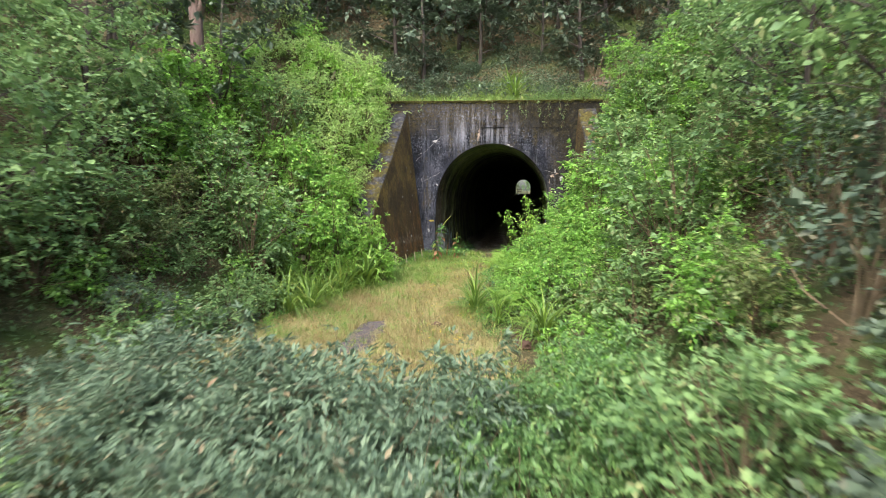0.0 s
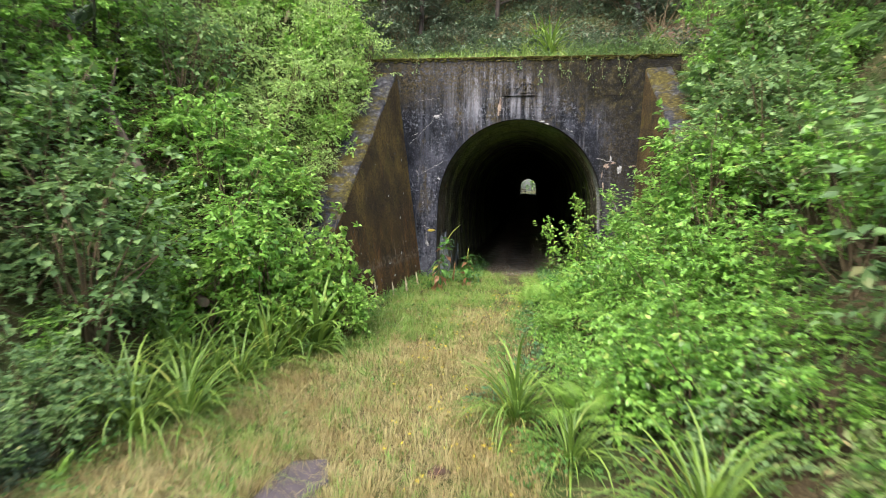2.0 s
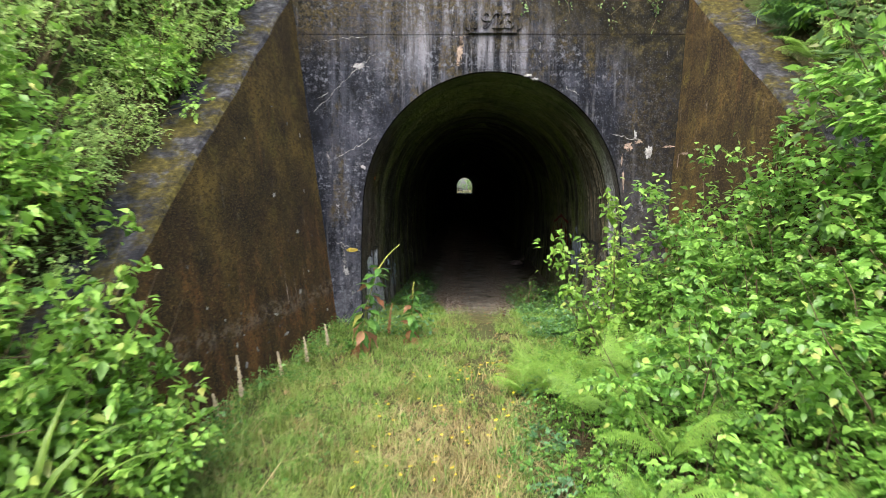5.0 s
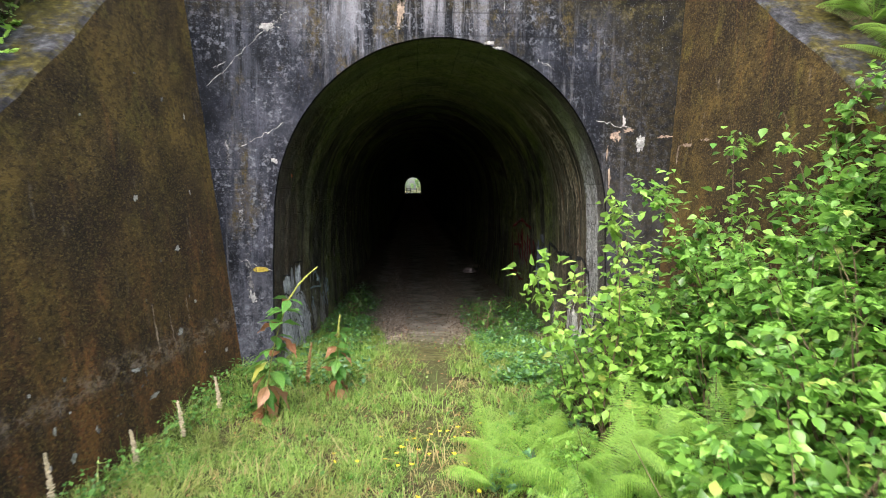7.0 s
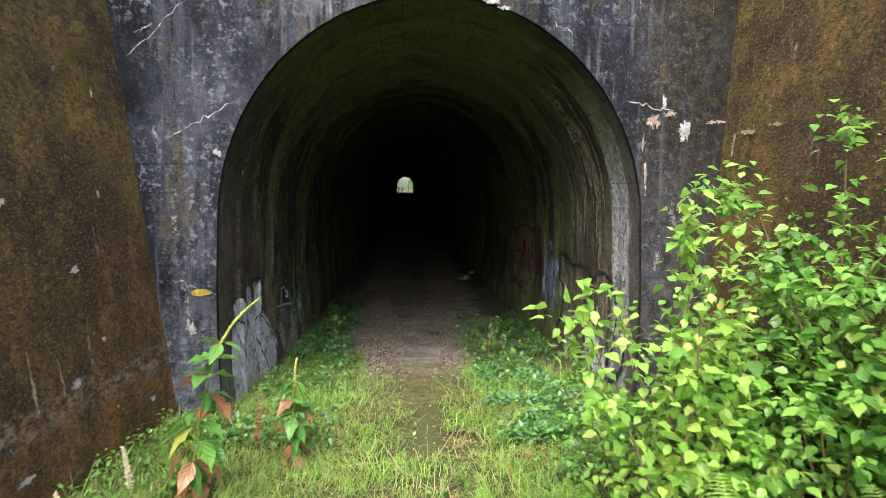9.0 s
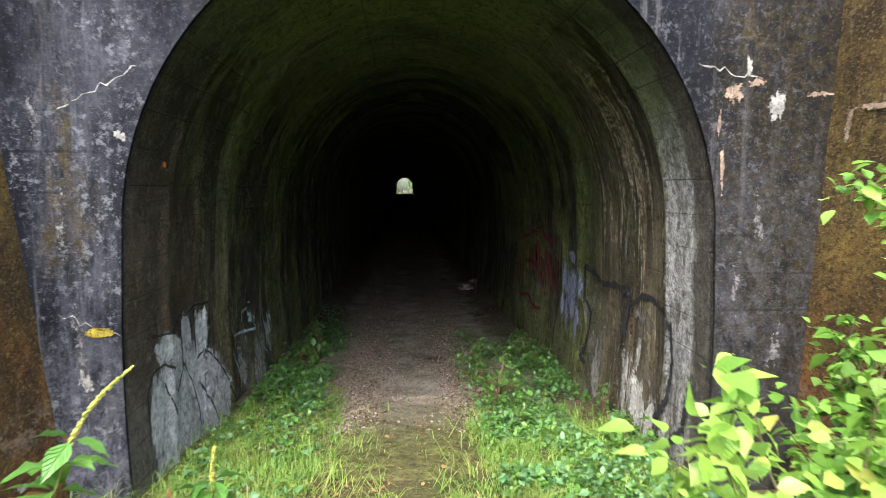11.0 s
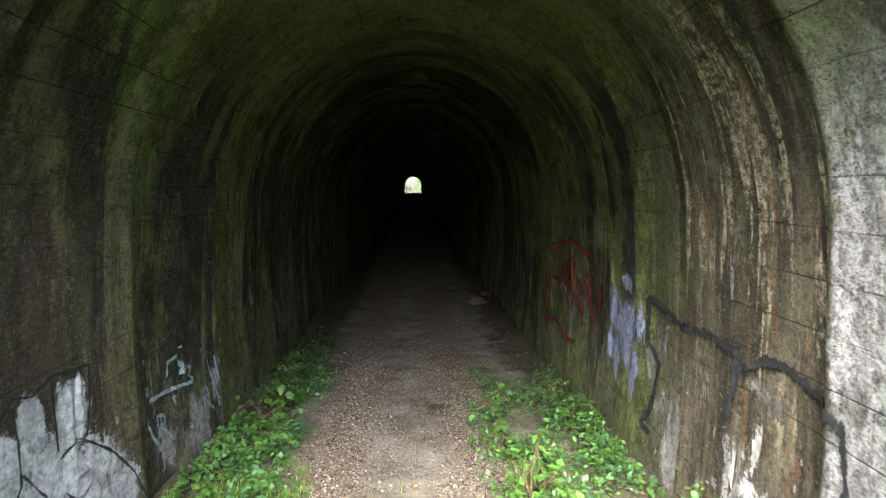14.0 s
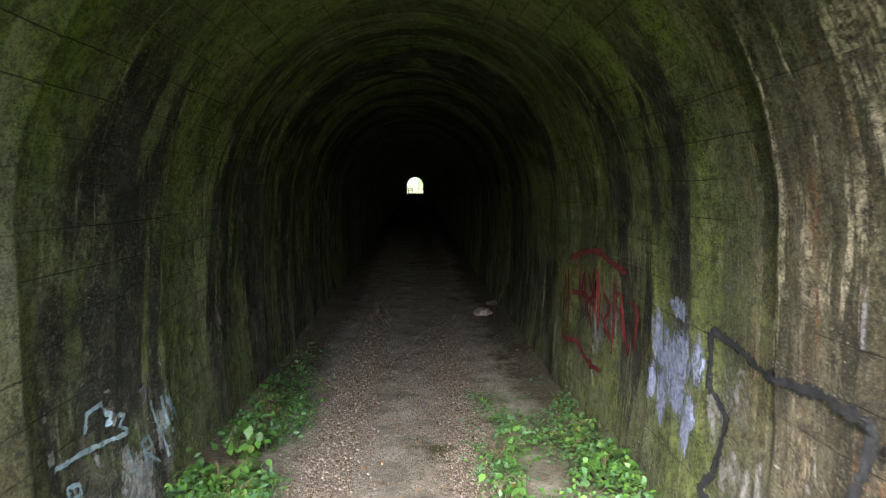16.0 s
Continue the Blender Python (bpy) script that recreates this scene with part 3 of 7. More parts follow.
def patchy(name, color, cover=0.5, rough=0.8, scale=14.0):
    """Thin weathered paint or lime: flecked, and thinning out towards its rim."""
    n = Nodes(name)
    c = n.mix(n.grey(n.noise(16, 7, 0.82), 0.42, 0.62), color, tuple(0.35 * v for v in color))
    c = n.mix(n.math("MULTIPLY", n.grey(n.noise(3.2, 6, 0.75), 0.44, 0.62), 0.6), c, tuple(0.25 * v for v in color))
    n.finish(c, rough, 0.2)
    n.bump(n.noise(30, 6, 0.8), 0.03, 0.9)
    rim = n.t.nodes.new("ShaderNodeAttribute")
    rim.attribute_name = "wear"
    fleck = n.math("ADD", n.math("MULTIPLY", n.math("ADD", n.math("MULTIPLY", n.noise(scale, 8, 0.85), 0.6), n.math("MULTIPLY", n.noise(scale * 0.35, 4, 0.7, n.scaled(1.6, 1.6, 0.5)), 0.4)), 1.5), n.math("MULTIPLY", rim.outputs["Fac"], 0.30))
    tr = n.t.nodes.new("ShaderNodeBsdfTransparent")
    ms = n.t.nodes.new("ShaderNodeMixShader")
    n.link(n.grey(fleck, cover + 0.40, cover + 0.47), ms.inputs[0])
    n.link(tr.outputs[0], ms.inputs[1])
    n.link(n.bsdf.outputs[0], ms.inputs[2])
    n.link(ms.outputs[0], n.out.inputs[0])
    return n.mat


LIME = patchy("white_lime_bloom", (0.36, 0.355, 0.34), 0.46, scale=22)
LIMETHIN = patchy("thin_lime_bloom", (0.20, 0.195, 0.20), 0.62, scale=17)
SPLASH = patchy("white_lime_splash", (0.66, 0.66, 0.64), 0.47, scale=20)
PEACHLIME = patchy("peach_lime_bloom", (0.33, 0.25, 0.19), 0.48, scale=24)
WHITEPAINT = patchy("worn_white_paint", (0.54, 0.56, 0.62), 0.385, scale=13)
BLUEPAINT = patchy("worn_blue_paint", (0.34, 0.38, 0.54), 0.50, scale=24)
PALEBLUE = patchy("worn_pale_blue_paint", (0.36, 0.48, 0.54), 0.36, scale=20)
REDPAINT = patchy("worn_red_paint", (0.24, 0.034, 0.038), 0.38, scale=20)
GREYPAINT = patchy("worn_grey_paint", (0.26, 0.25, 0.23), 0.58, scale=14)
SLATEPAINT = patchy("worn_slate_paint", (0.034, 0.036, 0.042), 0.42, scale=18)
BLACKPAINT = patchy("worn_black_paint", (0.020, 0.021, 0.025), 0.43, scale=18)
MAUVEPAINT = patchy("worn_mauve_paint", (0.46, 0.34, 0.46), 0.42, scale=20)
YELLOWPAINT = patchy("worn_yellow_paint", (0.42, 0.33, 0.05), 0.34)


def plain(name, color, rough=0.8, grain=30.0):
    n = Nodes(name)
    f = n.noise(grain, 5, 0.7)
    n.bump(f, 0.006, 0.6)
    return n.finish(n.mix(n.grey(f, 0.3, 0.75), color, tuple(0.5 * v for v in color)), rough, 0.25)


SLAB = plain("weathered_slab_concrete", (0.085, 0.070, 0.076), 0.9, 9)
def chip_material():
    n = Nodes("gravel_and_leaf_chips")
    r = n.t.nodes.new("ShaderNodeNewGeometry").outputs["Random Per Island"]
    c = n.ramp(r, [(0.0, (0.045, 0.030, 0.020)), (0.35, (0.16, 0.12, 0.086)), (0.75, (0.27, 0.222, 0.178)), (0.97, (0.40, 0.355, 0.31))])
    return n.finish(n.mix(n.math("MULTIPLY", n.noise(40, 3), 0.4), c, (0.05, 0.04, 0.03)), 0.9, 0.2)


CHIPS = chip_material()
STONE = plain("pale_gravel_stone", (0.26, 0.215, 0.18), 0.9, 25)
ORANGE = plain("orange_plastic", (0.75, 0.16, 0.03), 0.5)
SOIL = plain("red_brown_soil", (0.085, 0.050, 0.034), 0.95, 7)
MOSSMAT = plain("cushion_moss", (0.085, 0.075, 0.016), 0.95, 40)
PINKROCK = plain("pale_pink_rock", (0.50, 0.38, 0.38), 0.85, 12)
SEEDHEAD = plain("seed_head", (0.30, 0.32, 0.07), 0.7, 60)
YFLOWER = plain("yellow_petal", (0.80, 0.62, 0.03), 0.6)
PURPLE = plain("purple_petal", (0.45, 0.08, 0.40), 0.6)
PLUME = plain("cream_plume", (0.52, 0.44, 0.30), 0.9)


# ---------------------------------------------------------------- mesh helpers
def solid(name, verts, faces, material, parent=None, label="", smooth=False):
    """One mesh object from vertices and faces, under a thing when parent is given."""
    me = bpy.data.meshes.new(name)
    me.from_pydata([tuple(map(float, v)) for v in verts], [], [tuple(map(int, f)) for f in faces])
    me.materials.append(material)
    if smooth:
        me.polygons.foreach_set("use_smooth", [True] * len(me.polygons))
    me.update()
    ob = new(name, me)
    if parent:
        ob.parent = parent
    if label:
        ob["label"] = label
    return ob


def part(name, bm, material, parent=None, label="", smooth=False):
    """One mesh object from a bmesh, under a thing when parent is given."""
    me = bpy.data.meshes.new(name)
    bm.normal_update()
    bm.to_mesh(me)
    bm.free()
    me.materials.append(material)
    if smooth:
        me.polygons.foreach_set("use_smooth", [True] * len(me.polygons))
    ob = new(name, me)
    if parent:
        ob.parent = parent
    if label:
        ob["label"] = label
    return ob


def share(name, me, m, parent):
    """An object on a mesh that others use too."""
    ob = new(name, me)
    ob.parent = parent
    ob.matrix_local = m
    return ob


def thing(name, m, label, category, group=""):
    ob = new(name)
    ob.empty_display_size = 0.1
    ob.matrix_world = m
    return tagged(ob, label, category, group)


def tube(points, radii, sides=6):
    """Vertices and faces of a tapering tube along points."""
    vs, fs = [], []
    pts = [Vector(p) for p in points]
    for i, p in enumerate(pts):
        d = (pts[min(i + 1, len(pts) - 1)] - pts[max(i - 1, 0)]).normalized()
        u = d.cross(Vector((0.3, 0.9, 0.2))).normalized()
        w = d.cross(u)
        for k in range(sides):
            a = 2 * math.pi * k / sides
            vs.append(p + radii[i] * (math.cos(a) * u + math.sin(a) * w))
    for i in range(len(pts) - 1):
        for k in range(sides):
            a, b = i * sides + k, i * sides + (k + 1) % sides
            fs.append((a, b, b + sides, a + sides))
    fs.append(tuple(reversed(range(sides))))
    fs.append(tuple(range((len(pts) - 1) * sides, len(pts) * sides)))
    return vs, fs


def joined(pieces):
    vs, fs = [], []
    for v, f in pieces:
        o = len(vs)
        vs.extend(v)
        fs.extend(tuple(i + o for i in g) for g in f)
    return vs, fs


def fast_mesh(name, verts, tris, material):
    """A large triangle mesh from arrays."""
    me = bpy.data.meshes.new(name)
    n = len(tris)
    me.vertices.add(len(verts))
    me.vertices.foreach_set("co", np.ascontiguousarray(verts, dtype=np.float32).ravel())
    me.loops.add(3 * n)
    me.loops.foreach_set("vertex_index", np.ascontiguousarray(tris, dtype=np.int32).ravel())
    me.polygons.add(n)
    me.polygons.foreach_set("loop_start", np.arange(0, 3 * n, 3, dtype=np.int32))
    me.polygons.foreach_set("loop_total", np.full(n, 3, dtype=np.int32))
    me.materials.append(material)
    me.update(calc_edges=True)
    me.validate()
    return me


LEAF5 = np.array([[0, 0, 0], [0, 0.5, -0.10], [0.36, 0.38, 0.05], [-0.36, 0.38, 0.05], [0, 1.0, -0.12]])
LEAF5_T = np.array([[0, 2, 1], [1, 2, 4], [0, 1, 3], [1, 4, 3]])
LEAF6 = np.array([[0, 0, 0], [0.31, 0.28, 0.08], [0.25, 0.62, 0.05], [0, 1.0, -0.12], [-0.25, 0.62, 0.05], [-0.31, 0.28, 0.08]])
LEAF6_T = np.array([[0, 1, 2], [0, 2, 3], [0, 3, 4], [0, 4, 5]])
LEAF4 = np.array([[0, 0, 0], [0.34, 0.42, 0.09], [-0.34, 0.42, 0.09], [0, 1.0, -0.06]])
LEAF4_T = np.array([[0, 1, 3], [0, 3, 2]])


OVATE = np.array([[0, 0, 0], [0.27, 0.22, 0.08], [0.33, 0.48, 0.07], [0, 1.0, -0.16], [-0.33, 0.48, 0.07], [-0.27, 0.22, 0.08], [0, 0.48, -0.03]])
OVATE_T = np.array([[0, 1, 6], [1, 2, 6], [2, 3, 6], [3, 4, 6], [4, 5, 6], [5, 0, 6]])


def leaves(rng, at, out, size, form=LEAF4, tris=LEAF4_T, up=1.1, spread=0.28):
    """Arrays of many leaves at the places `at`, pointing along `out`, each in its own tilt and size."""
    n = len(at)
    d = out + rng.normal(0, 0.45, (n, 3))
    d /= np.linalg.norm(d, axis=1)[:, None] + 1e-9
    nrm = np.array([0, 0, up]) + rng.normal(0, 0.34, (n, 3)) + out * 0.3
    side = np.cross(d, nrm)
    side /= np.linalg.norm(side, axis=1)[:, None] + 1e-9
    nrm = np.cross(side, d)
    s = size * (1 + spread * rng.normal(0, 1, n)).clip(0.45, 1.7)
    v = form[None, :, 0, None] * side[:, None, :] + form[None, :, 1, None] * d[:, None, :] + form[None, :, 2, None] * nrm[:, None, :]
    v = at[:, None, :] + v * s[:, None, None]
    k = len(form)
    t = tris[None] + (np.arange(n) * k)[:, None, None]
    return v.reshape(-1, 3), t.reshape(-1, 3)


def clumped_crown(rng, centres, radii, count):
    """Places and outward ways for leaves in and on a set of clumps."""
    w = np.array(radii) ** 2
    pick = rng.choice(len(centres), count, p=w / w.sum())
    d = rng.normal(0, 1, (count, 3))
    d /= np.linalg.norm(d, axis=1)[:, None]
    r = np.array(radii)[pick] * (0.35 + 0.65 * rng.random(count) ** 0.6) * (1 + 0.12 * rng.normal(0, 1, count))
    at = np.array(centres)[pick] + d * r[:, None] * np.array([1, 1, 0.8])
    return at, d * np.array([1, 1, 0.5]) + np.array([0, 0, -0.1])


def sprayed_crown(rng, centres, radii, count, per=9):
    """Leaves set alternately along short twigs that reach out of each clump, in flat layers."""
    w = np.array(radii) ** 2
    sprays = max(1, count // per)
    pick = rng.choice(len(centres), sprays, p=w / w.sum())
    d = rng.normal(0, 1, (sprays, 3)) * np.array([1, 1, 0.62]) + np.array([0, 0, 0.12])
    d /= np.linalg.norm(d, axis=1)[:, None]
    r = np.array(radii)[pick]
    start = np.array(centres)[pick] + d * (r * (0.15 + 0.6 * rng.random(sprays)))[:, None] * np.array([1, 1, 0.85])
    side = np.cross(d, np.array([0, 0, 1.0]))
    side /= np.linalg.norm(side, axis=1)[:, None] + 1e-6
    at, out = [], []
    for k in range(per):
        t = (k + 0.6) / per
        p = start + d * (r * 0.75 * t)[:, None] - np.array([0, 0, 1]) * (0.22 * r * t * t)[:, None]
        s = (1 if k % 2 else -1) * (1.0 - 0.75 * t)
        at.append(p + rng.normal(0, 0.012, p.shape))
        out.append(d * (0.45 + 0.75 * t) + side * s + np.array([0, 0, -0.12 - 0.25 * rng.random()]))
    out = np.concatenate(out)
    return np.concatenate(at), out / np.linalg.norm(out, axis=1)[:, None]


# ---------------------------------------------------------------- the lie of the land
FACE, BACK, EXIT, CX = 25.1, 25.75, 200.0, -0.05
RISE = 1.26 / (EXIT - FACE)


def floor_z(y):
    """Height of the tunnel floor, which dips behind the mouth and then climbs."""
    return float(np.interp(y, [FACE, 26.0, 28.0, 30.5, 34.0, 42.0, EXIT], [0.0, -0.05, -0.27, -0.45, -0.56, -0.52, 1.26]))


def smooth(a, b, v):
    t = min(1.0, max(0.0, (v - a) / (b - a)))
    return t * t * (3 - 2 * t)


def track_left(y):
    return float(np.interp(y, [-10, 4, 8, 12, 14, 16, 18, 20, 22, 25], [-6.0, -5.6, -5.2, -4.6, -4.3, -3.9, -3.6, -3.3, -3.2, -2.9]))


def track_right(y):
    return float(np.interp(y, [-10, 6, 10, 12, 14, 16, 18, 20, 22, 24, 25], [2.2, 1.4, 1.0, 0.9, 0.4, 0.1, 0.0, 0.1, 0.4, 1.4, 2.6]))


def bed(y):
    return float(np.interp(y, [-20, 6, 12, 14, 18, 22, 25, 30], [-0.5, -0.5, -0.45, -0.42, -0.27, -0.12, 0.0, 0.0]))


def wing_x(y, z, side):
    if side < 0:
        return -2.78 - 0.13 * z - 0.14 * (FACE - y)
    return 2.93 + 0.055 * z + 0.14 * (FACE - y)


def cap_z(y):
    return 5.78 - 0.80 * (FACE - y)


def land(x, y):
    """Height of the ground: a grassed cutting that ends at the portal, with the hill over the tunnel."""
    wob = 0.5 * noise.noise((x * 0.3, y * 0.3, 0.0)) + 0.12 * noise.noise((x * 1.1, y * 1.1, 3.0))
    if y < BACK - 0.3 or y > EXIT:
        if y > EXIT:
            z0, xl, xr = bed(FACE) + RISE * (EXIT - FACE), -3.5, 3.5
        else:
            z0, xl, xr = bed(y), track_left(y) - 0.5, track_right(y) + 1.4
        calm = 1 - smooth(22.5, 24.8, y)
        z = z0 + calm * (0.05 * noise.noise((x * 0.9, y * 0.9, 1.0)) - 0.05 * math.exp(-((x + 1.2) / 1.2) ** 2))
        steep = 0.95 + 0.35 * smooth(16, 24, y)
        left, right = xl - x, x - xr
        for d in (left, right):
            if d > 0:
                ease = d * d / (d + 0.8)
                z += steep * min(ease, 5.0) + 0.40 * min(max(ease - 5.0, 0.0), 14.0) + wob * min(1.0, d / 2)
        for side, near in ((-1, 18.0), (1, 19.6)):
            d = side * (x - wing_x(y, cap_z(y), side)) - 0.25
            if near < y < BACK and d > 0:
                z = max(z, cap_z(y) - 0.55 + 0.45 * smooth(0.3, 0.8, d) + 0.75 * min(max(0, d - 0.5), 6.0))
        return z
    d = y - BACK
    crest = 6.12 + 0.42 * min(d, 3.0) + 0.72 * min(max(d - 3.0, 0), 48) + wob * smooth(0.5, 5, d)
    fall = 6.3 + 0.6 * (EXIT - y)
    side = 0.30 * max(0.0, abs(x) - 4.5) * (1 - smooth(6, 60, abs(x))) if abs(x) < 60 else 0.0
    return min(crest, fall) + side


def build_ground():
    xs = np.concatenate([[-700, -350, -180, -100, -64, -46, -34, -26, -20], np.arange(-16, 16.01, 0.3), [20, 26, 34, 46, 64, 100, 180, 350, 700]])
    xs = np.sort(np.unique(np.concatenate([xs[np.abs(np.abs(xs) - 2.6) > 0.12], [-2.6, 2.6]])))
    ys = np.concatenate([[-600, -300, -150, -80, -45, -28, -18], np.arange(-12, 25.1, 0.3), [25.4, BACK - 0.05, 26.0], np.arange(26.3, 44, 0.4),
                         [46, 50, 56, 64, 76, 90, 110, 130, 150, 165, 178, 188, 195, EXIT - 0.1, EXIT + 0.15, 204, 210, 220, 240, 280, 400, 700]])
    vs = []
    for y in ys:
        for x in xs:
            vs.append((x, y, land(x, y)))
    nx, fs = len(xs), []
    for j in range(len(ys) - 1):
        for i in range(nx - 1):
            mx = 0.5 * (xs[i] + xs[i + 1])
            step = (ys[j] < BACK < ys[j + 1]) or (ys[j] < EXIT < ys[j + 1]) or abs(ys[j + 1] - BACK) < 0.06 or abs(ys[j] - BACK) < 0.06
            if step and abs(mx) < 2.6:
                continue
            a = j * nx + i
            fs.append((a, a + 1, a + nx + 1, a + nx))
    ob = solid("ground", vs, fs, EARTH, smooth=True)
    return tagged(ob, "earth cutting and hillside with dry litter under the plants", "ground", kind="structure")


build_ground()


# ---------------------------------------------------------------- the tunnel
def half_width(z):
    """Half the clear width of the tunnel at height z over its floor."""
    if z < 2.05:
        return 2.27 + 0.03 * math.sin(math.pi * min(1, max(0, z) / 2.05))
    return math.sqrt(max(0.0, 2.27 ** 2 - ((z - 2.05) * 2.27 / 2.42) ** 2))


def section(n=44, feet=12):
    """The inner outline from the left foot over the crown to the right foot."""
    pts = [(-half_width(z), z) for z in np.linspace(-0.9, 1.95, feet)]
    for a in np.linspace(math.pi, 0, n):
        pts.append((2.27 * math.cos(a), 2.05 + 2.42 * math.sin(a)))
    return pts + [(-x, z) for x, z in reversed(pts[:feet])]


def foot_taper(y, z, side=1):
    """How far the walls draw in towards their feet, deeper inside."""
    return (0.04 if side > 0 else 0.05) * max(0.0, (0.8 - z) / 1.2) ** 1.5 * smooth(25.6, 28.0, y)


RIBS = [26.05, 26.95, 27.8, 28.7, 29.75, 30.7, 31.5, 32.6, 33.5, 34.6, 35.5, 36.7, 37.8, 39.0, 40.3, 41.5, 43.0, 44.5]
SETS = [0.0, 0.035, -0.015, 0.025, -0.03, 0.02, -0.01, 0.03, -0.02, 0.025, -0.025, 0.015, -0.02, 0.03, -0.01, 0.02, -0.02, 0.01, 0.0]


def ring_offset(y):
    """Each cast length of the lining stands a little in or out of the next, with a rounded lip at the joint."""
    k = int(np.searchsorted(RIBS, y))
    off = SETS[k]
    if k < len(RIBS):
        off += (SETS[k + 1] - off) * smooth(RIBS[k] - 0.05, RIBS[k], y)
        off -= 0.030 * math.exp(-((y - RIBS[k] + 0.10) / 0.06) ** 2)
    if k > 0:
        off += 0.018 * math.exp(-((y - RIBS[k - 1]) / 0.04) ** 2)
    return off


def lining_scale(x, y, z, a):
    """How far the lining's surface stands in or out at arc length a round the section."""
    wild = smooth(BACK, BACK + 0.9, y)
    lift = ring_offset(y + 0.05 * noise.noise((a * 0.8, 3.0, y * 0.2)))
    lift += wild * (0.030 * noise.noise((a * 0.22, y * 1.3, 1.0)) + 0.007 * noise.noise((a * 0.55, y * 4.0, 9.0)) + 0.008 * noise.noise((a * 2.5, y * 5.0, 4.0)))
    lift += wild * 0.035 * smooth(3.0, 3.8, z) * noise.noise((a * 3.2, y * 3.6, 6.0))
    lift += 0.006 * noise.noise((x * 3, y * 3, z * 3)) - 0.016
    return 1 + lift / 2.3


def build_lining():
    out = section(64, 18)
    arcs = [0.0]
    for (xa, za), (xb, zb) in zip(out, out[1:]):
        arcs.append(arcs[-1] + math.hypot(xb - xa, zb - za))
    ys = list(np.arange(FACE + 0.003, 36, 0.055)) + list(np.arange(36, 46, 0.14)) + list(np.arange(46, EXIT - 0.2, 2.5)) + [EXIT - 0.2]
    vs, fs, along = [], [], []
    n = len(out)
    for y in ys:
        for (x, z), a in zip(out, arcs):
            k = lining_scale(x, y, z, a)
            if z < 0.8:
                k -= foot_taper(y, z, x) / 2.27
            vs.append((CX + x * k, y, RISE * (y - FACE) + (2.05 + (z - 2.05) * k if z > 0 else z)))
            along.append(a)
    for j in range(len(ys) - 1):
        for i in range(n - 1):
            a = j * n + i
            fs.append((a, a + n, a + n + 1, a + 1))
    # the outside of the lining, bedded in the hill
    o = len(vs)
    far = [FACE + 0.7, 60, 120, EXIT - 0.2]
    for y in far:
        for (x, z), a in zip(out, arcs):
            vs.append((CX + x * 1.16, y, RISE * (y - FACE) + 2.05 + (z - 2.05) * 1.16))
            along.append(a)
    for j in range(len(far) - 1):
        for i in range(n - 1):
            a = o + j * n + i
            fs.append((a, a + 1, a + n + 1, a + n))
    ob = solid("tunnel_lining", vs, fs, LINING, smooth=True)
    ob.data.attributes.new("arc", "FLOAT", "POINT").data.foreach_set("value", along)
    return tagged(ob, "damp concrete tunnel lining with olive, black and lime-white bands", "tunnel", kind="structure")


build_lining()


def berm(x, y):
    """Soil and rubbish banked against the feet of the walls."""
    side = smooth(1.25, 2.25, -x - 0.10 * noise.noise((y * 0.9, 2.0, 0.0))) * 0.30 + smooth(1.35, 2.2, x + 0.12 * noise.noise((y * 0.8, 9.0, 0.0))) * 0.24
    return 0.65 * side * (0.75 + 0.6 * noise.noise((x * 0.7, y * 0.8, 5.0))) * smooth(26.8, 29.5, y) * (1 - smooth(38, 44, y))


def build_tunnel_floor():
    xs = np.arange(-2.6, 2.61, 0.13)
    ys = np.concatenate([np.arange(FACE + 0.15, 44, 0.15), np.arange(44, EXIT + 0.6, 3.0), [EXIT + 0.6]])
    vs, fs = [], []
    for y in ys:
        for x in xs:
            z = floor_z(y) + 0.012 + 0.03 * noise.noise((x * 1.3, y * 1.3, 7)) + berm(x, y)
            z -= 0.06 * (1 - smooth(FACE + 0.15, FACE + 0.45, y))
            vs.append((x, y, z))
    n = len(xs)
    for j in range(len(ys) - 1):
        for i in range(n - 1):
            a = j * n + i
            fs.append((a, a + 1, a + n + 1, a + n))
    ob = solid("floor", vs, fs, TUNNELDIRT, smooth=True)
    return tagged(ob, "brown dirt and gravel floor of the tunnel", "floor", kind="structure")


build_tunnel_floor()


# ---------------------------------------------------------------- the portal
JOINT, TOP, WL, WR = 5.08, 6.13, -4.35, 4.15


